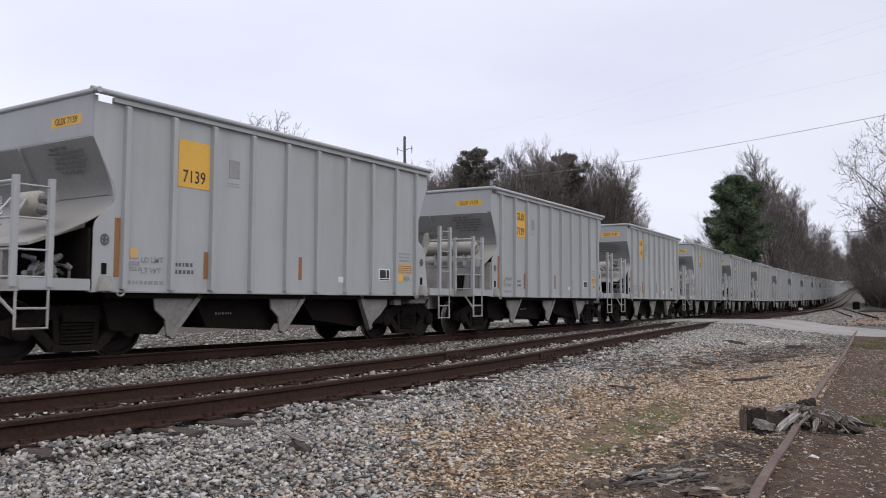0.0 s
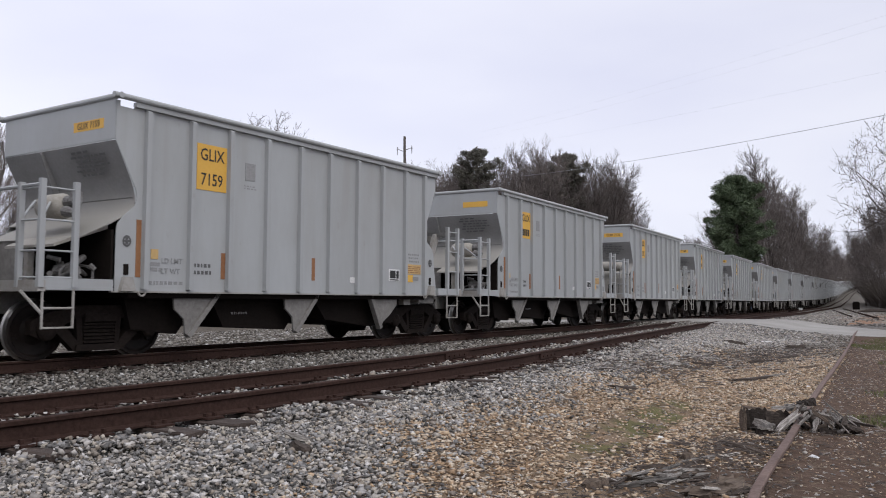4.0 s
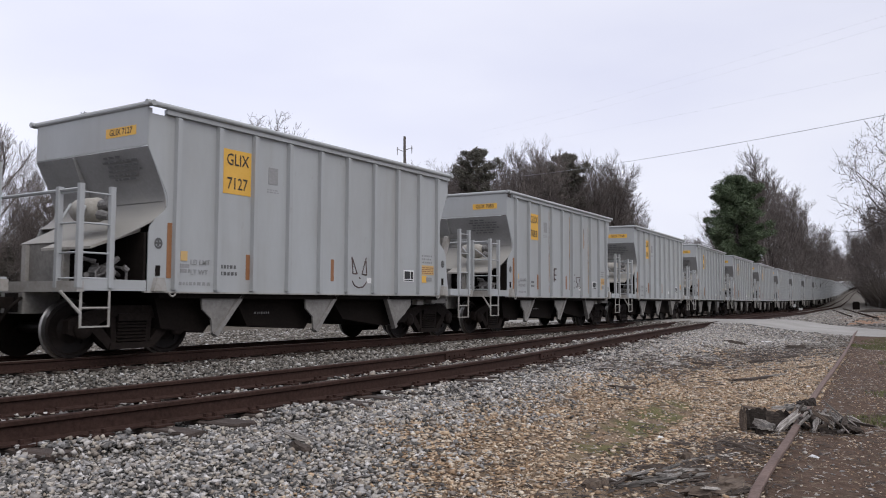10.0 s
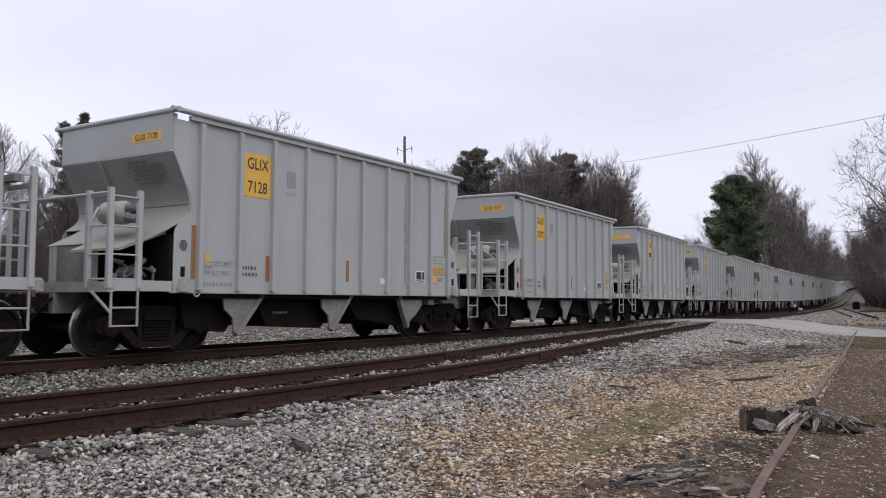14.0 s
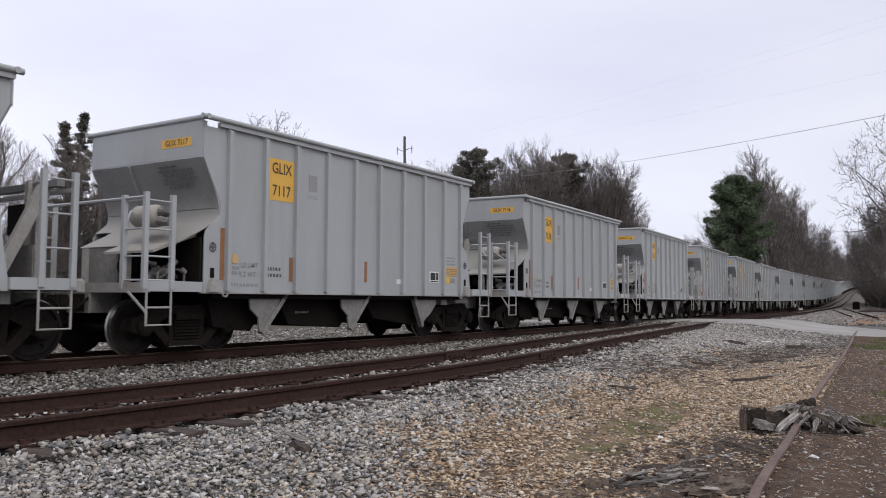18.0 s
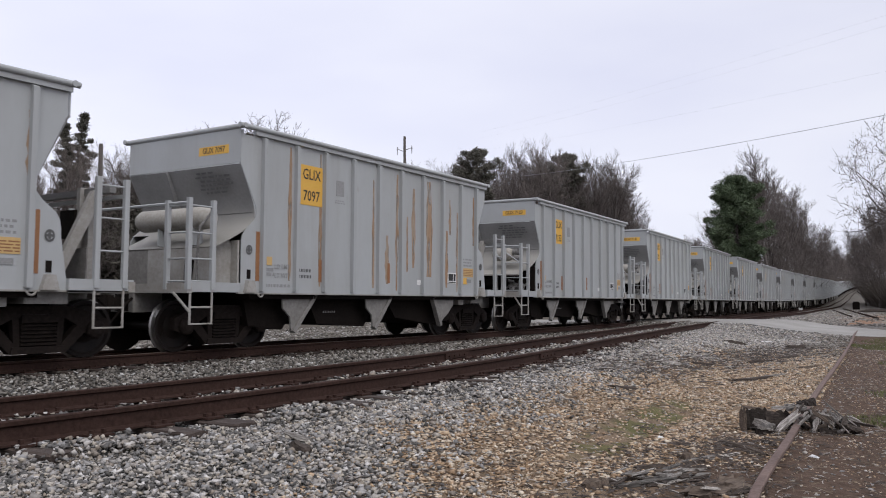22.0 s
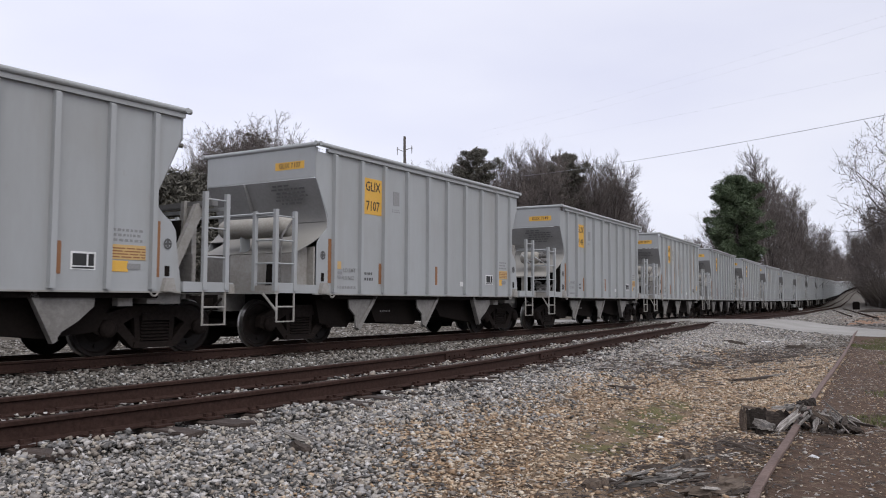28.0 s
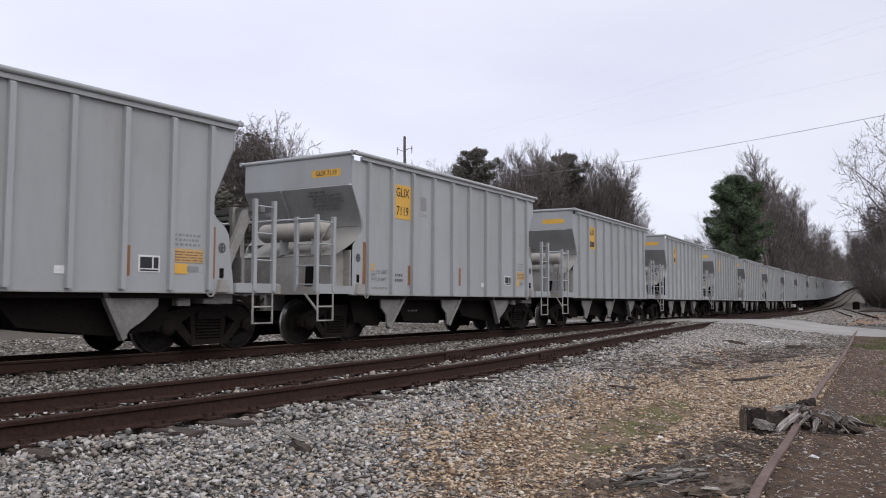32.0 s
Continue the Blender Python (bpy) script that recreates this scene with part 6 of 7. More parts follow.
# ---- trees ----
def bare_tree(seed, height=12.0, spread=0.42, limbs=7, depth=4, trunk=0.16, fan=0.55, fine=0.014, lean=0.0, low=0.25, mat=None, curl=1.0):
    """A leafless tree: tapered, bent trunk; limbs that fork again and again into twigs. Returns trunk and twig meshes."""
    r = random.Random(seed)
    thick, thin = Shape(), Shape()

    def grow(p, d, length, rad, level):
        steps = (4, 4, 3, 2, 2, 2)[level] if curl == 1 else (4, 5, 5, 4, 3, 2)[level]
        q = p
        pts = [(q, rad)]
        for i in range(steps):
            d = (d + Vector((r.gauss(0, 0.11 * curl), r.gauss(0, 0.11 * curl), r.gauss(0.09 if level < 1 else 0.13, 0.07 * curl)))).normalized()
            q = q + d * (length / steps)
            pts.append((q, max(rad * (1 - 0.55 * (i + 1) / steps), fine * 0.6)))
        s = thick if level < 2 else thin
        n = 7 if level == 0 else (4 if level == 1 else 3)
        for (a, ra), (b, rb) in zip(pts, pts[1:]):
            if level >= 3:      # the finest twigs are single slips of bark
                w = d.orthogonal().normalized()
                w.rotate(Matrix.Rotation(r.uniform(0, 3.14), 3, d))
                thin.add([a - w * ra, a + w * ra, b + w * rb, b - w * rb], [(0, 1, 2, 3)])
            else:
                s.rod(a, b, ra, rb, n, False)
        if level >= depth:
            return
        kids = (limbs, 7, 7, 8, 3)[level] if depth < 5 else (limbs, 6, 5, 5, 4)[level]
        for k in range(kids):
            t = (low + (1 - low) * (k + r.random()) / kids) if level == 0 else (0.3 + 0.7 * (k + r.random()) / kids)
            i = min(int(t * steps), steps - 1)
            a, b = pts[i][0], pts[i + 1][0]
            o = a.lerp(b, t * steps - i)
            ax = d.orthogonal().normalized()
            ax.rotate(Matrix.Rotation(k * 2.4 + r.uniform(0, 0.9), 3, d))
            ang = r.uniform(0.55, 1.25) * fan * (1.2 if level == 0 else 1.3)
            nd = (d * math.cos(ang) + ax * math.sin(ang)).normalized()
            nl = length * (spread * (1.2 - 0.75 * t) if level == 0 else r.uniform(0.4, 0.62))
            grow(o, nd, nl, max(pts[i][1] * r.uniform(0.4, 0.6), fine), level + 1)

    grow(Vector((0, 0, -0.2)), Vector((lean, 0, 1)).normalized(), height * 0.78, trunk, 0)
    return thick.mesh("trunk", M_BARK, True), thin.mesh("crown", mat or M_TWIG)


def evergreen(seed, height, limbs, profile, mat, start=0.3, clump=0.5, needles=120, per=4, rise=0.25, blade=1.0, flat=0.6, leaders=((0.0, 1.0),), inner=0.55, spare=0.6):
    """An evergreen: limbs all round the trunk, each with several tufts of needle blades on its outer part, with gaps between.
    profile(u) gives the crown's radius at u, from its foot 0 to its tip 1; leaders: (offset, share of the height) of each tip."""
    r = random.Random(seed)
    g = np.random.default_rng(seed)
    trunk = Shape()
    vs, fs, k0 = [], [], 0
    for off, share in leaders:
        tall = height * share
        p = Vector((off * 0.3, 0, -0.2))
        pts = [p]
        for i in range(6):
            q = Vector((off * (0.3 + 0.7 * (i + 1) / 6) + r.gauss(0, 0.08), r.gauss(0, 0.08), tall * 0.97 * (i + 1) / 6))
            trunk.rod(p, q, 0.019 * tall * (1 - i / 6.6), 0.019 * tall * (1 - (i + 1) / 6.6), 8, False)
            p = q
            pts.append(q)
        for c in range(limbs):
            u = (c + r.random()) / limbs
            t = start + (1 - start) * u
            k = min(5, int(t * 6 / 0.97)) if t < 0.97 else 5
            root = pts[k].lerp(pts[k + 1], min(1.0, t * 6 / 0.97 - k))
            rad = profile(u) * r.uniform(spare, 1.1)
            a = c * 2.4 + r.uniform(-0.5, 0.5)
            tip = root + Vector((rad * math.cos(a), rad * math.sin(a), rise * rad * r.uniform(0.2, 1.5)))
            root = root - Vector((0, 0, 0.12 * rad))
            if rad > 0.3:
                trunk.rod(root, tip, 0.012 + 0.012 * rad, 0.01, 4, False)
            for m in range(per if rad > 0.5 else max(1, per // 2)):
                f = inner + (1.05 - inner) * (m + r.random()) / per
                o = root.lerp(tip, f) + Vector((r.gauss(0, 0.16), r.gauss(0, 0.16), r.uniform(0, 0.22))) * min(1.0, rad)
                n = int(needles * r.uniform(0.6, 1.3))
                sz = clump * r.uniform(0.6, 1.25)
                q = g.normal(0, 1, (n, 3))
                q /= np.linalg.norm(q, axis=1)[:, None] / g.random((n, 1)) ** 0.4
                pos = q * np.array([sz, sz, sz * flat]) + np.array(o)
                d = g.normal(0, 1, (n, 3))
                d[:, 2] = np.abs(d[:, 2]) * 0.7
                d /= np.linalg.norm(d, axis=1)[:, None]
                w = np.cross(d, g.normal(0, 1, (n, 3)))
                w /= np.linalg.norm(w, axis=1)[:, None] + 1e-9
                L = g.uniform(0.1, 0.24, n)[:, None] * blade
                vs.append(np.stack([pos - w * 0.03 * blade, pos + w * 0.03 * blade, pos + d * L + w * 0.018 * blade, pos + d * L - w * 0.018 * blade], 1).reshape(-1, 3))
                fs.append((np.arange(n * 4).reshape(n, 4)) + k0)
                k0 += n * 4
    return trunk.mesh("trunk", M_BARK, True), array_mesh("crown", np.concatenate(vs), np.concatenate(fs), mat)


def dome(wide, low, peak):
    """Profile of a rounded crown: low share of its width at the foot, widest at peak."""
    def profile(u):
        k = low + (1 - low) * u / peak if u < peak else max(0.16, 1 - ((u - peak) / (1.02 - peak)) ** 1.9) ** 0.75
        return wide / 2 * k
    return profile


def plant(meshes, name, label, category, group, x, y, turn=0.0, scale=1.0, z=None):
    t = new(name)
    t.matrix_world = Matrix.Translation((x, y, float(ground_z(x, y)) if z is None else z)) @ Matrix.Rotation(turn, 4, "Z") @ Matrix.Scale(scale, 4)
    for nm, me in zip(("trunk", "crown"), meshes):
        part(nm, me, None, t)
    return tagged(t, label, category, group)


BARE = [bare_tree(50 + k, 12, 0.40 + 0.03 * (k % 3), 10, 4, 0.14, 0.42 + 0.05 * (k % 3), 0.0075, 0.05 * ((k % 3) - 1), 0.2 + 0.06 * (k % 4)) for k in range(8)]
SLIM = [bare_tree(70 + k, 12, 0.3, 11, 4, 0.09, 0.36, 0.006, 0.03 * (k - 1), 0.3) for k in range(3)]
BUSH = [bare_tree(100 + k, 12, 0.5, 18, 4, 0.07, 0.55, 0.009, 0.0, 0.03) for k in range(3)]
RIGHT = bare_tree(87, 12, 0.6, 18, 5, 0.26, 0.8, 0.011, 0.0, 0.3, M_BARK, 1.7)
BROAD = [bare_tree(80 + k, 12, 0.62, 8, 4, 0.24, 0.72, 0.02, 0.1, 0.28) for k in range(2)]
rng = random.Random(21)


def place(az, dist):
    return -dist * math.sin(radians(az)), dist * math.cos(radians(az))


def wood(group, label, azs, tops, d0, d1, rows, gap, seed, kinds, shrink=0.8):
    """Rows of bare trees over a range of bearings; tops gives the slope of sight to the crowns."""
    r = random.Random(seed)
    for k in range(rows):
        a = azs[0]
        while (a - azs[-1]) * (azs[0] - azs[-1]) > 0:
            d = np.interp(-a, [-q for q in azs], d0 if d1 is None else np.linspace(d0, d1, len(azs))) + 9.0 * k + r.uniform(-4, 4)
            slope = np.interp(-a, [-q for q in azs], tops)
            x, y = place(a, d)
            h = 0.77 + d * slope - float(ground_z(x, y))
            h *= r.uniform(shrink, 1.04) if k == 0 else r.uniform(0.75, 0.98)
            plant(r.choice(kinds), "bare_tree", label, "tree", group, x, y, r.uniform(0, 6.28), h / 11.6)
            a -= math.degrees(gap / d) * r.uniform(0.6, 1.4)


wood("woods beyond the crossing", "leafless grey-brown winter tree in a dense wood", [37.6, 34.95, 32.9, 30.87, 28.86, 26.85, 24.89, 23.4, 22.1], [0.17, 0.183, 0.194, 0.198, 0.196, 0.195, 0.184, 0.168, 0.142], 92, 112, 5, 2.2, 1, BARE + SLIM, 0.95)
wood("woods beside the far line", "leafless brown winter tree in a dense wood", [16.2, 15.0, 13.8, 12.65, 11.68, 10.74, 9.9, 9.3, 8.7, 8.0], [0.11, 0.148, 0.162, 0.148, 0.121, 0.092, 0.075, 0.065, 0.057, 0.055], [98, 102, 108, 118, 140, 180, 265, 345, 480, 640], None, 5, 3.3, 2, BARE + SLIM, 0.85)
wood("low woods behind the train", "small leafless winter tree far behind the train", [20.6, 19.25, 17.76, 16.5], [0.09, 0.086, 0.09, 0.08], 150, 160, 2, 4.5, 3, BARE)
wood("trees right of the line", "leafless winter tree on the bank beside the far line", [7.9, 7.5, 7.0, 6.5, 5.5, 3.5], [0.088, 0.108, 0.125, 0.134, 0.136, 0.136], 150, 92, 5, 3.0, 4, BARE + SLIM, 0.85)
wood("trees behind the train", "leafless grey winter tree behind the railway", [72, 68, 64.8, 63.2, 61.9, 59.6, 57.9, 56.4, 55.5], [0.22, 0.212, 0.212, 0.214, 0.192, 0.19, 0.2, 0.19, 0.185], 52, 64, 2, 3.2, 5, BARE, 0.85)
wood("trees behind the train", "leafless grey winter tree behind the railway", [55.0, 52.4, 50.9, 49.4, 47.8, 45.9, 44.8], [0.18, 0.19, 0.2, 0.2, 0.195, 0.18, 0.16], 74, 80, 2, 3.2, 6, BARE + BROAD, 0.88)
wood("young trees behind the train", "young leafless tree in a brown thicket behind the railway", [73, 66, 60, 54, 48, 44.5], [0.14, 0.14, 0.135, 0.15, 0.15, 0.12], 50, 70, 2, 2.6, 15, BUSH, 0.75)
wood("low trees behind the train", "low leafless winter tree far behind the railway", [44.6, 42, 39.6, 37.4], [0.155, 0.16, 0.165, 0.17], 105, 100, 2, 5.0, 7, BARE, 0.85)
wood("young trees beside the far line", "young leafless tree in a brown thicket", [19.5, 17.5, 16.0, 13.8, 12.65, 11.68, 10.74, 9.9, 9.3, 8.7, 8.0], [0.04, 0.045, 0.06, 0.082, 0.08, 0.07, 0.06, 0.055, 0.05, 0.047, 0.046], [112, 100, 92, 100, 112, 134, 172, 255, 335, 470, 620], None, 3, 2.6, 12, BUSH, 0.75)
wood("young trees right of the line", "young leafless tree in a brown thicket", [7.9, 7.0, 5.5, 4.0], [0.05, 0.07, 0.075, 0.075], 135, 84, 3, 2.6, 13, BUSH, 0.75)
wood("young trees beyond the crossing", "young leafless tree in a brown thicket", [37.0, 30.0, 22.4], [0.1, 0.1, 0.09], 92, 104, 2, 3.4, 14, BUSH, 0.75)
x, y = place(3.3, 50)
plant(RIGHT, "bare_tree", "large spreading leafless tree beside the road", "tree", "trees right of the line", x, y, 2.6, 1.02)
x, y = place(1.2, 52)
plant(BROAD[1], "bare_tree", "large spreading leafless tree beside the road", "tree", "trees right of the line", x, y, 0.4, 0.85)
for az, d, slope, kind in ((13.2, 104, 0.183, 3),):
    x, y = place(az, d)
    plant(BARE[kind], "bare_tree", "tall pale leafless tree behind a pine", "tree", "woods beside the far line", x, y, az, (0.77 + d * slope) / 11.6)

# evergreens
BIG_PINE = evergreen(94, 12.2, 84, dome(5.9, 0.7, 0.3), M_NEEDLE, 0.34, 0.46, 170, 5, 0.35, 1.1, 0.8, inner=0.3, spare=0.45)
x, y = place(15.5, 86)
plant(BIG_PINE, "pine_tree", "broad dark green pine tree beside the railway", "tree", "", x, y, 0.3, 1.13)
TALL_PINE = evergreen(91, 12, 40, dome(4.4, 0.5, 0.45), M_NEEDLE_DULL, 0.5, 0.36, 90, 4, 0.4, 1.0, 0.85, inner=0.45, spare=0.4)
for az, d, slope, s in ((33.2, 90, 0.2035, 1.0), (26.8, 104, 0.193, 1.0), (27.7, 106, 0.176, 0.9)):
    x, y = place(az, d)
    plant(TALL_PINE, "pine_tree", "tall pine tree with a dull green crown among bare trees", "tree", "pines among bare trees", x, y, az, (0.77 + d * slope) / 12.3)
CEDAR = evergreen(92, 12, 80, lambda u: 0.08 + 2.7 * (1 - u) ** 1.05, M_NEEDLE_DULL, 0.12, 0.21, 60, 5, 0.05, 0.85, 0.8, ((0.35, 1.0), (-0.45, 0.95)), 0.25, 0.3)
x, y = place(60.55, 60)
plant(CEDAR, "cedar_tree", "narrow dark cedar tree with two tips behind the railway", "tree", "", x, y, radians(60.55), (0.77 + 60 * 0.23 + 0.4) / 12.1)
HOLLY = evergreen(93, 4.5, 60, dome(4.6, 0.7, 0.4), M_NEEDLE_DULL, 0.05, 0.6, 100, 3, 0.2, 1.0)
for az, d, s in ((58.5, 62, 1.5), (56.3, 60, 1.6), (54.5, 60, 2.3), (53.6, 64, 2.2), (61.8, 58, 1.2), (53.0, 70, 1.5), (48.5, 76, 1.4), (51.0, 74, 1.5), (64.5, 56, 1.1)):
    x, y = place(az, d)
    plant(HOLLY, "evergreen_shrub", "dull olive evergreen shrub behind the railway", "shrub", "shrubs behind the railway", x, y, az, s)
# one broad domed tree full of mistletoe clumps
DOMED = bare_tree(97, 12, 0.68, 14, 5, 0.24, 0.74, 0.014, 0.0, 0.3)
x, y = place(50.3, 66)
host = plant(DOMED, "bare_tree", "broad leafless tree dotted with mistletoe clumps", "tree", "trees behind the train", x, y, 1.0, (0.77 + 66 * 0.214 + 0.4) / 12.4)
x, y = place(47.4, 67)
plant(DOMED, "bare_tree", "broad leafless tree beside another full of mistletoe", "tree", "trees behind the train", x, y, 3.6, (0.77 + 67 * 0.21 + 0.4) / 12.4)
for az, d, slope, k in ((48.0, 68, 0.196, 0), (49.1, 69, 0.21, 1), (51.2, 69, 0.214, 2), (52.4, 68, 0.2, 3), (50.2, 71, 0.218, 4), (46.9, 70, 0.183, 5)):
    x, y = place(az, d)
    plant(BARE[k], "bare_tree", "leafless grey winter tree behind the railway", "tree", "trees behind the train", x, y, az, (0.77 + d * slope + 0.4) / 11.8)
x, y = place(50.3, 66)


def tuft(seed):
    """A round, shaggy clump as one closed lump with many points."""
    r = random.Random(seed)
    n, m = 12, 8
    v, f = [], []
    for i in range(m + 1):
        for k in range(n):
            a, b = 2 * math.pi * k / n, math.pi * i / m
            q = r.choice((0.55, 0.75, 1.0, 1.15)) if 0 < i < m else 0.9
            v.append((q * math.sin(b) * math.cos(a), q * math.sin(b) * math.sin(a), q * math.cos(b) * 0.85))
            if i < m:
                f.append((i * n + k, (i + 1) * n + k, (i + 1) * n + (k + 1) % n, i * n + (k + 1) % n))
    return Shape().add(v, f).mesh("mistletoe", M_NEEDLE_DULL)


TUFTS = [tuft(k) for k in range(4)]
r = random.Random(12)
bpy.context.view_layer.update()
seats = [host.matrix_world @ v.co for v in DOMED[1].vertices]
seats = [q for q in seats if q.z > 6.5]
chosen = []
while len(chosen) < 30:
    q = r.choice(seats)
    if all((q - c).length > 0.9 for c in chosen):
        chosen.append(q)
        o = tagged(new("mistletoe", r.choice(TUFTS)), "dark round mistletoe clump in a bare tree", "mistletoe", "mistletoe in the bare trees")
        o.matrix_world = Matrix.Translation(q) @ Matrix.Rotation(r.uniform(0, 6), 4, "Z") @ Matrix.Scale(r.uniform(0.14, 0.27), 4)


# undergrowth: tangled stems at the foot of the woods
def brush(name, label, azs, d0, d1, n, h, seed, mat=M_BRUSH, reach=12):
    g = np.random.default_rng(seed)
    a = np.radians(g.uniform(azs[-1], azs[0], n))
    d = np.interp(-np.degrees(a), [-q for q in azs], d0 if d1 is None else np.linspace(d0, d1, len(azs))) + g.uniform(-3, reach, n)
    x, y = -d * np.sin(a), d * np.cos(a)
    z = ground_z(x, y)
    L = g.uniform(0.3, 1.0, n) ** 0.8 * h * np.clip(d / 90, 0.6, 1.4)
    p = np.stack([x, y, z], 1)
    k = np.stack([g.normal(0, 0.34, n), g.normal(0, 0.34, n), np.ones(n)], 1) * L[:, None]
    s = np.stack([np.cos(a), np.sin(a), 0 * a], 1) * (0.012 + 0.00016 * d)[:, None] * g.uniform(0.6, 1.6, n)[:, None]
    side = np.stack([g.normal(0, 0.16, n), g.normal(0, 0.16, n), g.uniform(0.2, 0.45, n)], 1) * L[:, None]
    m = p + k * 0.5
    v = np.stack([p - s, p + s, m + s * 0.8, m - s * 0.8, p + k, m + side, m + s * 0.7 + side * 0.1], 1).reshape(-1, 3)
    t = np.array([(0, 1, 2), (0, 2, 3), (3, 2, 4), (3, 6, 5)])
    f = (t[None] + (np.arange(n) * 7)[:, None, None]).reshape(-1, 3)
    return tagged(new(name, array_mesh(name, v, f, mat)), label, "brush", kind="stuff")


brush("undergrowth", "tangled brown winter undergrowth below bare woods", [38, 30, 21.6], 88, 106, 24000, 4.0, 1, reach=30)
brush("undergrowth", "tangled brown winter undergrowth beside the far line", [19.5, 16.2, 13.8, 12.65, 11.68, 10.74, 9.9, 9.3, 8.7, 7.9], [104, 96, 104, 116, 138, 178, 260, 340, 475, 630], None, 40000, 4.4, 2, reach=34)
brush("undergrowth", "tangled brown winter undergrowth on the bank", [7.7, 7.0, 5.5, 3.0], 150, 88, 26000, 3.4, 3, reach=30)
brush("undergrowth", "tangled brown winter undergrowth behind the railway", [74, 60, 44], 50, 74, 16000, 4.0, 4)
brush("undergrowth", "low brown winter scrub far behind the railway", [45, 40, 37], 98, 92, 6000, 4.0, 5)

# ---- poles and wires ----
def utility_pole(az, d, slope, arms):
    x, y = place(az, d)
    z = float(ground_z(x, y))
    h = 0.77 + d * slope - z
    t = tagged(new("utility_pole"), "weathered wooden utility pole with small insulators", "utility pole", "poles behind the railway")
    t.location = (x, y, z)
    t.rotation_euler = (0, 0, radians(az))
    part("pole", Shape().rod((0, 0, -0.5), (0, 0, h), 0.2, 0.13, 12), M_POLE, t)
    if arms:
        for k, zz in ((-1, h - 1.35), (1, h - 1.2)):
            part("bracket", Shape().pipe([(0, 0, zz - 0.2), (k * 0.45, 0, zz), (k * 0.7, 0, zz + 0.1)], 0.03, 6), M_POLE, t)
            ins = part("insulator", Shape().rod((k * 0.7, 0, zz + 0.0), (k * 0.7, 0, zz + 0.16), 0.08, 0.05, 10).rod((k * 0.7, 0, zz + 0.16), (k * 0.7, 0, zz + 0.3), 0.07, 0.03, 10), M_PORCELAIN, t)
            part("hanger", Shape().rod((k * 0.7, 0, zz - 0.5), (k * 0.7, 0, zz), 0.03, 0.05, 8), M_PORCELAIN, ins)
    return t


utility_pole(38.37, 78, 0.2135, True)
utility_pole(58.95, 56, 0.19, False)


def wire(label, a, b, sag, r, n=24):
    pts = []
    for i in range(n + 1):
        t = i / n
        q = Vector(a).lerp(Vector(b), t)
        q.z -= sag * 4 * t * (1 - t)
        pts.append(q)
    return tagged(new("overhead_wire", Shape().pipe(pts, r, 4).mesh("overhead_wire", M_WIRE)), label, "wire", "overhead wires")


def sight(az, slope, d):
    x, y = place(az, d)
    return (x, y, 0.77 + d * slope)


wire("thick pale overhead cable crossing the sky", sight(2.0, 0.214, 44), sight(30, 0.1615, 96), 0.35, 0.016)
wire("thin overhead wire high in the sky", sight(2.0, 0.33, 40), sight(33, 0.218, 95), 0.3, 0.0018)
wire("thin overhead wire high in the sky", sight(2.0, 0.318, 40), sight(33, 0.21, 95), 0.3, 0.0018)
wire("thin overhead wire high in the sky", sight(2.0, 0.262, 40), sight(33, 0.195, 95), 0.3, 0.0018)


PROTO = {}
for kind in ("short", "long"):
    for detail in (True, False):
        PROTO[kind, detail] = hopper_car(kind, detail)
    PROTO[kind, "remote"] = hopper_car(kind, False, True)
LONG = {-8, -6, -3, 0, 12, 13, 19, 21, 22, 23}
PANEL = Shape().box(HW - 0.095, HW - 0.085, yb(1.57), yb(2.23), 2.82, 3.62).mesh("number_panel", M_YELLOW)
END_PANEL = Shape().box(0.48, 1.28, YN - 0.014, YN - 0.008, 3.62, 3.78).mesh("end_number_panel", M_YELLOW)
cars = {}
for n in range(-9, 62):
    kind = "long" if (n in LONG or (n > 23 and n % 3 == 0)) else "short"
    cars[n] = tagged(copy_thing(PROTO[kind, n <= 23 if n <= 29 else "remote"], Matrix()), "light grey ribbed steel hopper car with yellow number panel", "hopper car", "cars of the passing train")
UNREAD = Shape()
for k in range(4):
    UNREAD.box(-0.004, 0.004, -0.24 + 0.125 * k, -0.15 + 0.125 * k, -0.1, 0.1)
UNREAD = UNREAD.mesh("car_number", M_INK)
for n, car in cars.items():
    num = NUMBERS.get(n, "")
    owner = "GLIX"
    if isinstance(num, tuple):
        owner, num = num
    pan = part("number_panel", PANEL, None, car, "yellow panel with black lettering")
    ep = part("end_number_panel", END_PANEL, None, car, "small yellow panel with black lettering")
    if n > 25:
        continue
    if owner:
        part("owner_mark", OWNER, None, pan, at=(HW - 0.082, yb(1.9), 3.43))
    me = SIDE_TEXT[num] if num else UNREAD
    part("car_number", me, None, pan, at=(HW - 0.082, yb(1.9), 3.0))
    if num:
        part("car_number", END_TEXT[num], None, ep, at=(0.88, YN - 0.016, 3.70))


# ---- what sets single cars apart: rust, paint sprayed by passers-by ----
def rust(n, rows):
    """Ragged rust runs: along, lower and upper height, width."""
    r = random.Random(n)
    for y, z0, z1, w in rows:
        m = 9
        left, right = [], []
        for i in range(m):
            t = i / (m - 1)
            k = w / 2 * (0.55 + 0.45 * math.sin(math.pi * min(1, t * 1.15))) * r.uniform(0.6, 1.15)
            c = yb(y + 0.08) + r.uniform(-0.1, 0.1) * w
            z = z0 + (z1 - z0) * t
            left.append((c - k, z))
            right.append((c + k, z))
        part("rust_run", Shape().prism(right + left[::-1], HW - 0.094, HW - 0.0895), M_RUSTSTREAK, cars[n], "streaky orange-brown rust run")


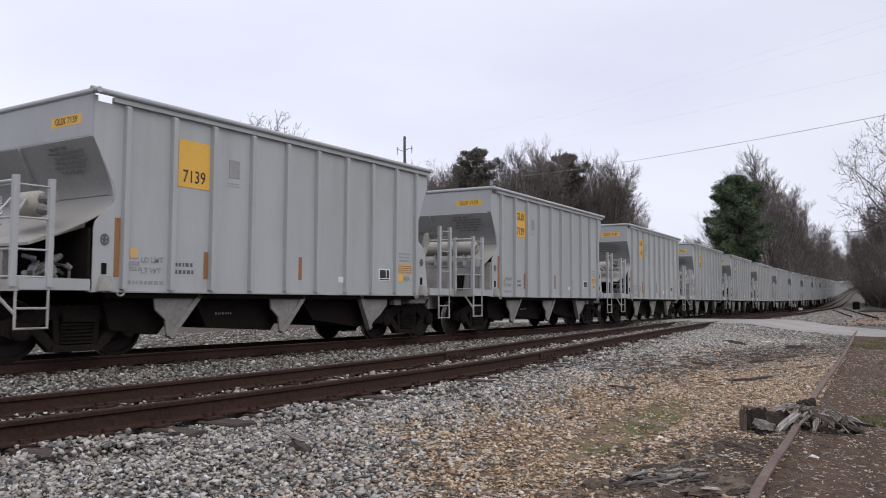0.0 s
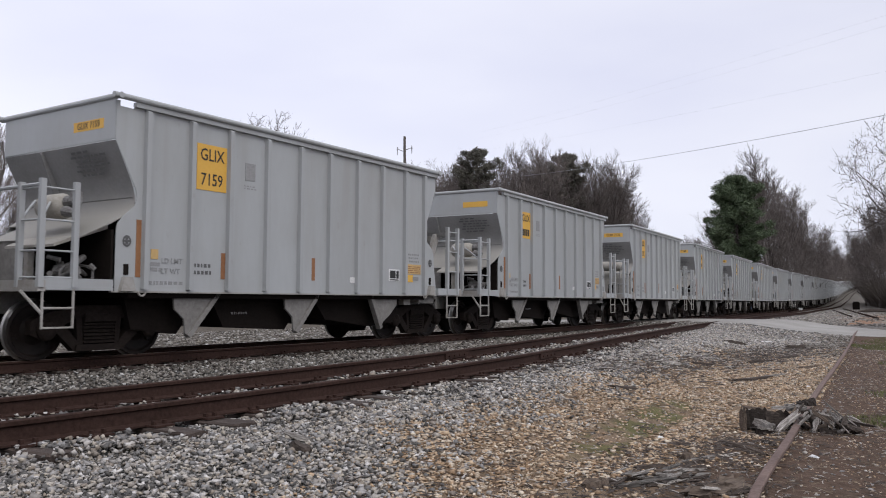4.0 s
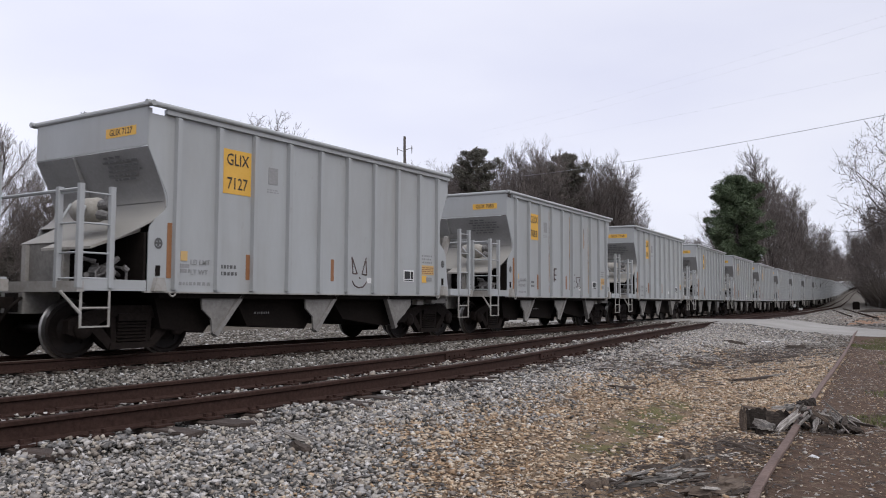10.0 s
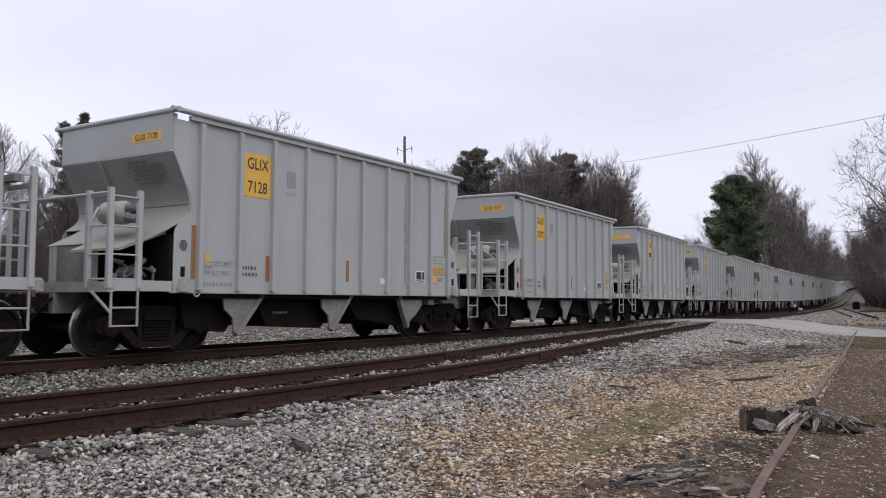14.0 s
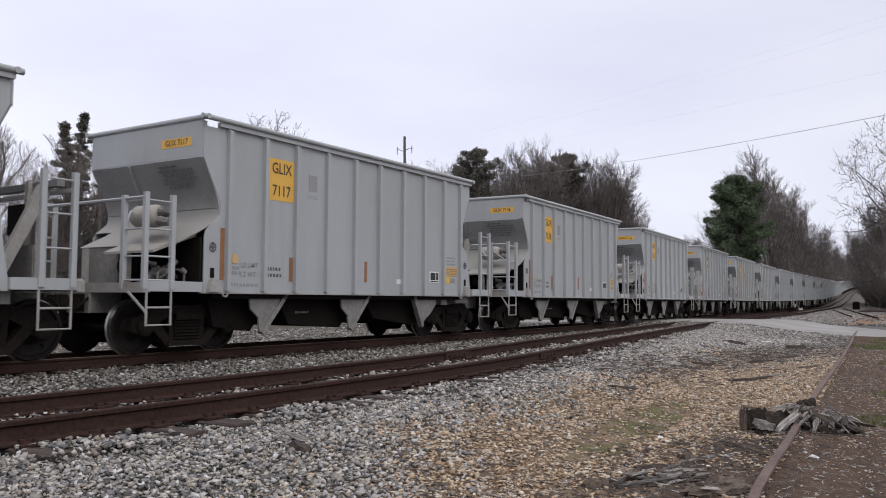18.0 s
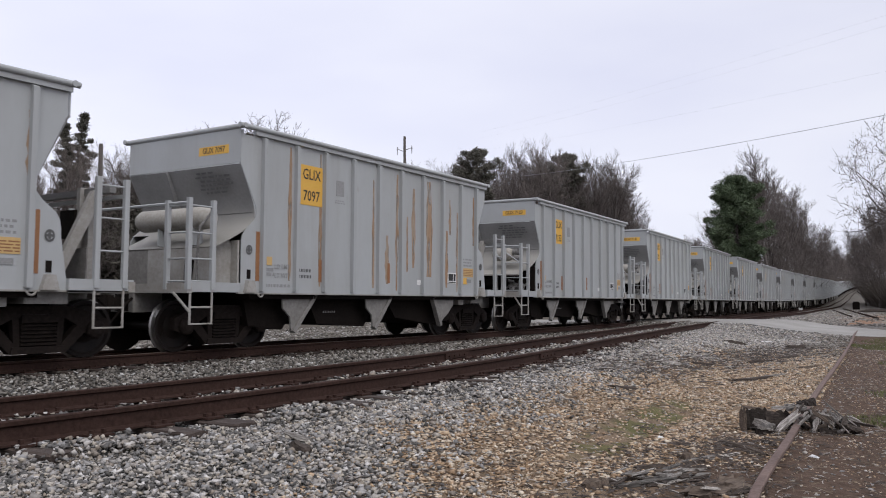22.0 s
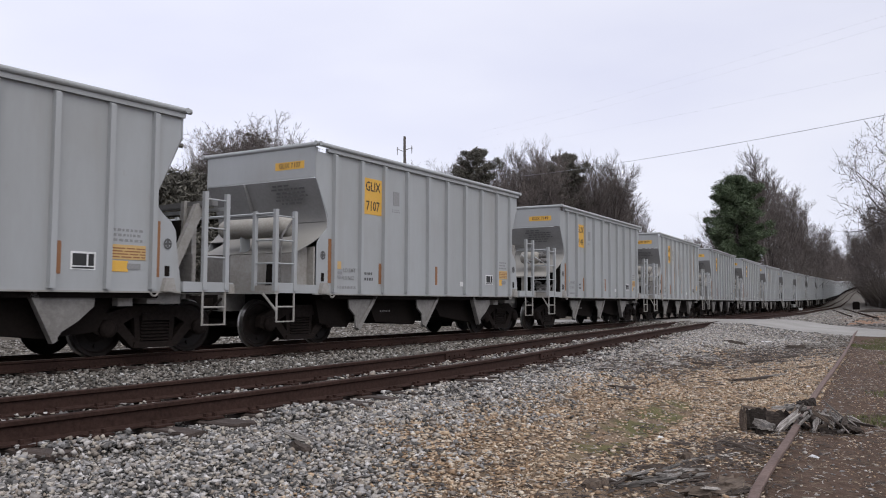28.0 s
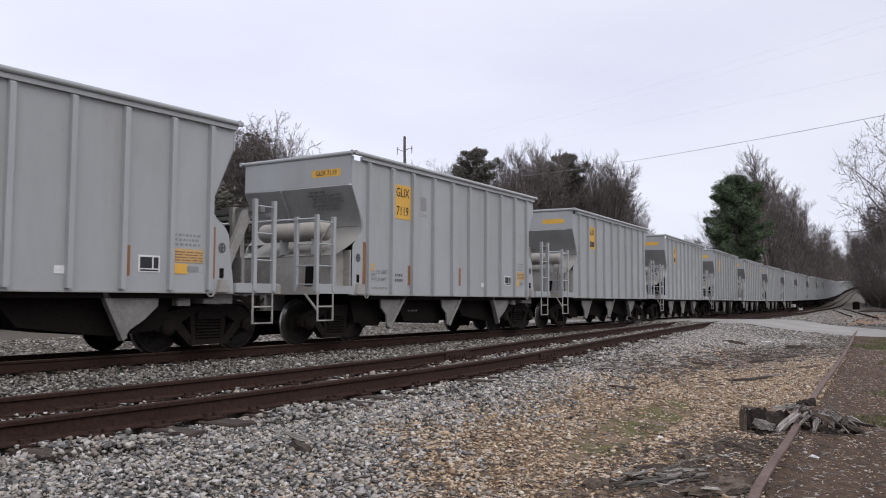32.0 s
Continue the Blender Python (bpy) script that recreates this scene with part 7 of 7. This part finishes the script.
def strokes(n, lines, r=0.016, mat=M_SPRAY):
    """Lines sprayed on the side, each given as (along, height) points."""
    for pts in lines:
        s = Shape()
        for (a, b), (c, d) in zip(pts, pts[1:]):
            s.rod((HW - 0.093, yb(a + 0.07), b), (HW - 0.093, yb(c + 0.07), d), r, r, 6)
        part("sprayed_mark", s, mat, cars[n], "dark sprayed scrawl")


rust(13, [(1.22, 1.3, 3.9, 0.12), (2.1, 1.2, 3.9, 0.1), (3.88, 1.2, 3.6, 0.1), (4.78, 1.15, 3.85, 0.12), (6.12, 1.5, 3.85, 0.34), (4.4, 1.3, 2.4, 0.2), (5.45, 1.7, 3.6, 0.18), (5.2, 1.6, 2.9, 0.1),
          (6.95, 1.25, 2.7, 0.16), (7.45, 1.15, 3.2, 0.1), (7.1, 2.6, 3.5, 0.12), (8.3, 2.4, 3.7, 0.14)])
rust(21, [(0.8, 1.9, 3.5, 0.14), (1.24, 1.4, 3.4, 0.08), (3.02, 1.2, 3.8, 0.09), (4.9, 1.2, 3.9, 0.14), (6.66, 1.25, 3.9, 0.16), (6.75, 1.2, 2.0, 0.2), (7.55, 2.6, 3.6, 0.2), (4.5, 1.5, 3.2, 0.1), (3.9, 2.2, 3.7, 0.07), (7.5, 1.3, 3.8, 0.1), (6.6, 1.6, 3.2, 0.09), (5.15, 2.5, 3.7, 0.1)])
rust(12, [(7.45, 1.2, 3.6, 0.08), (8.35, 2.6, 3.6, 0.12)])
rust(2, [(3.02, 1.2, 3.8, 0.06), (4.78, 1.3, 3.8, 0.07), (6.57, 1.2, 3.6, 0.07), (6.1, 2.8, 3.5, 0.2)])
rust(5, [(6.57, 1.3, 3.7, 0.06), (8.3, 2.0, 3.6, 0.1)])
tagged(cars[13], "light grey ribbed hopper car heavily streaked with orange rust")
tagged(cars[21], "light grey ribbed hopper car with brown rust streaks")
tagged(cars[1], "light grey ribbed hopper car with a sprayed face")
tagged(cars[2], "light grey ribbed hopper car with dark sprayed letters")
strokes(1, [[(5.11, 1.86), (5.15, 1.5), (5.29, 1.5), (5.13, 1.82)], [(5.6, 1.86), (5.46, 1.5), (5.62, 1.48), (5.59, 1.8)], [(5.13, 1.34), (5.2, 1.25), (5.34, 1.2), (5.5, 1.22), (5.63, 1.33)], [(5.36, 1.42), (5.4, 1.4)]])
strokes(2, [[(5.28, 1.84), (5.12, 1.8), (5.12, 1.4), (5.26, 1.38)], [(5.13, 1.62), (5.25, 1.62)], [(5.56, 1.75), (5.38, 1.74), (5.4, 1.6), (5.52, 1.52), (5.5, 1.42), (5.36, 1.42)], [(5.6, 1.76), (5.84, 1.74)], [(5.8, 1.74), (5.8, 1.42), (5.68, 1.36), (5.64, 1.5), (5.72, 1.7)]])
strokes(2, [[(3.62, 1.98), (3.44, 1.98), (3.43, 1.55)], [(3.44, 1.78), (3.6, 1.78)], [(3.45, 1.66), (3.58, 1.62)]], 0.022)

part("axle_cap", Shape().lathe_x([(0.0, 0.1), (0.03, 0.1), (0.05, 0.085), (0.05, 0.03), (0.07, 0.025)], 16, 1.14, yb(0.174) - 0.889, 0.457), M_BLUE, cars[0], "blue painted axle cap", True)

for key, car in PROTO.items():
    for o in (*car.children_recursive, car):
        bpy.data.objects.remove(o)

SPEED = 12.027
DRIFT_T = [0, 1, 2, 3, 6, 9, 11, 13, 14, 17, 19, 21, 22.4, 22.7, 23, 25, 28, 30, 32]
DRIFT = [0.890, 0.810, 0.720, 0.620, 0.300, 0.045, -0.125, -0.255, -0.305, -0.425, -0.455, -0.420, -0.330, 0.040, 0.085, 0.220, 0.510, 0.740, 0.890]


def train_s(n, t):
    """Where the leading end of car n's body is on the line at t seconds."""
    return 7.383 - SPEED * (t - 9) + n * CAR_LENGTH + float(np.interp(t, DRIFT_T, DRIFT))


def car_pose(n, t):
    s = train_s(n, t)
    a, b = on_main(s + 0.174), on_main(s + 8.93)
    f = Vector(b - a).normalized()
    r = Vector((f.y, -f.x, 0)).normalized()
    u = r.cross(f)
    k = -0.0142
    r2, u2 = r * math.cos(k) + u * math.sin(k), u * math.cos(k) - r * math.sin(k)
    o = Vector(a) + f * (4.55 - 0.174)
    return Matrix(((r2.x, f.x, u2.x, o.x), (r2.y, f.y, u2.y, o.y), (r2.z, f.z, u2.z, o.z), (0, 0, 0, 1)))


def motions():
    times = [0.25 * k for k in range(129)]
    for n, car in cars.items():
        walk(car, [(t, car_pose(n, t)) for t in times])
    # every axle turns as the train rolls; wheels on the same seat share one action
    for k in (-1, 1):
        live = [o for o in scene.objects if o.name.startswith("wheelset") and o.location.y * k > 0]
        first = live[0]
        base = pose(0, k * 0.889, 0.457)
        rows = []
        t = 0.0
        while t < 32.0001:
            roll = -(train_s(0, 0) - train_s(0, t)) / 0.457
            rows.append((t, base @ Matrix.Rotation(-roll, 4, "X")))
            t += 1 / 30
        walk(first, rows)
        for w in live[1:]:
            w.rotation_mode = "QUATERNION"
            w.animation_data_create()
            w.animation_data.action = first.animation_data.action
            w.animation_data.action_slot = first.animation_data.action_slot


motions()
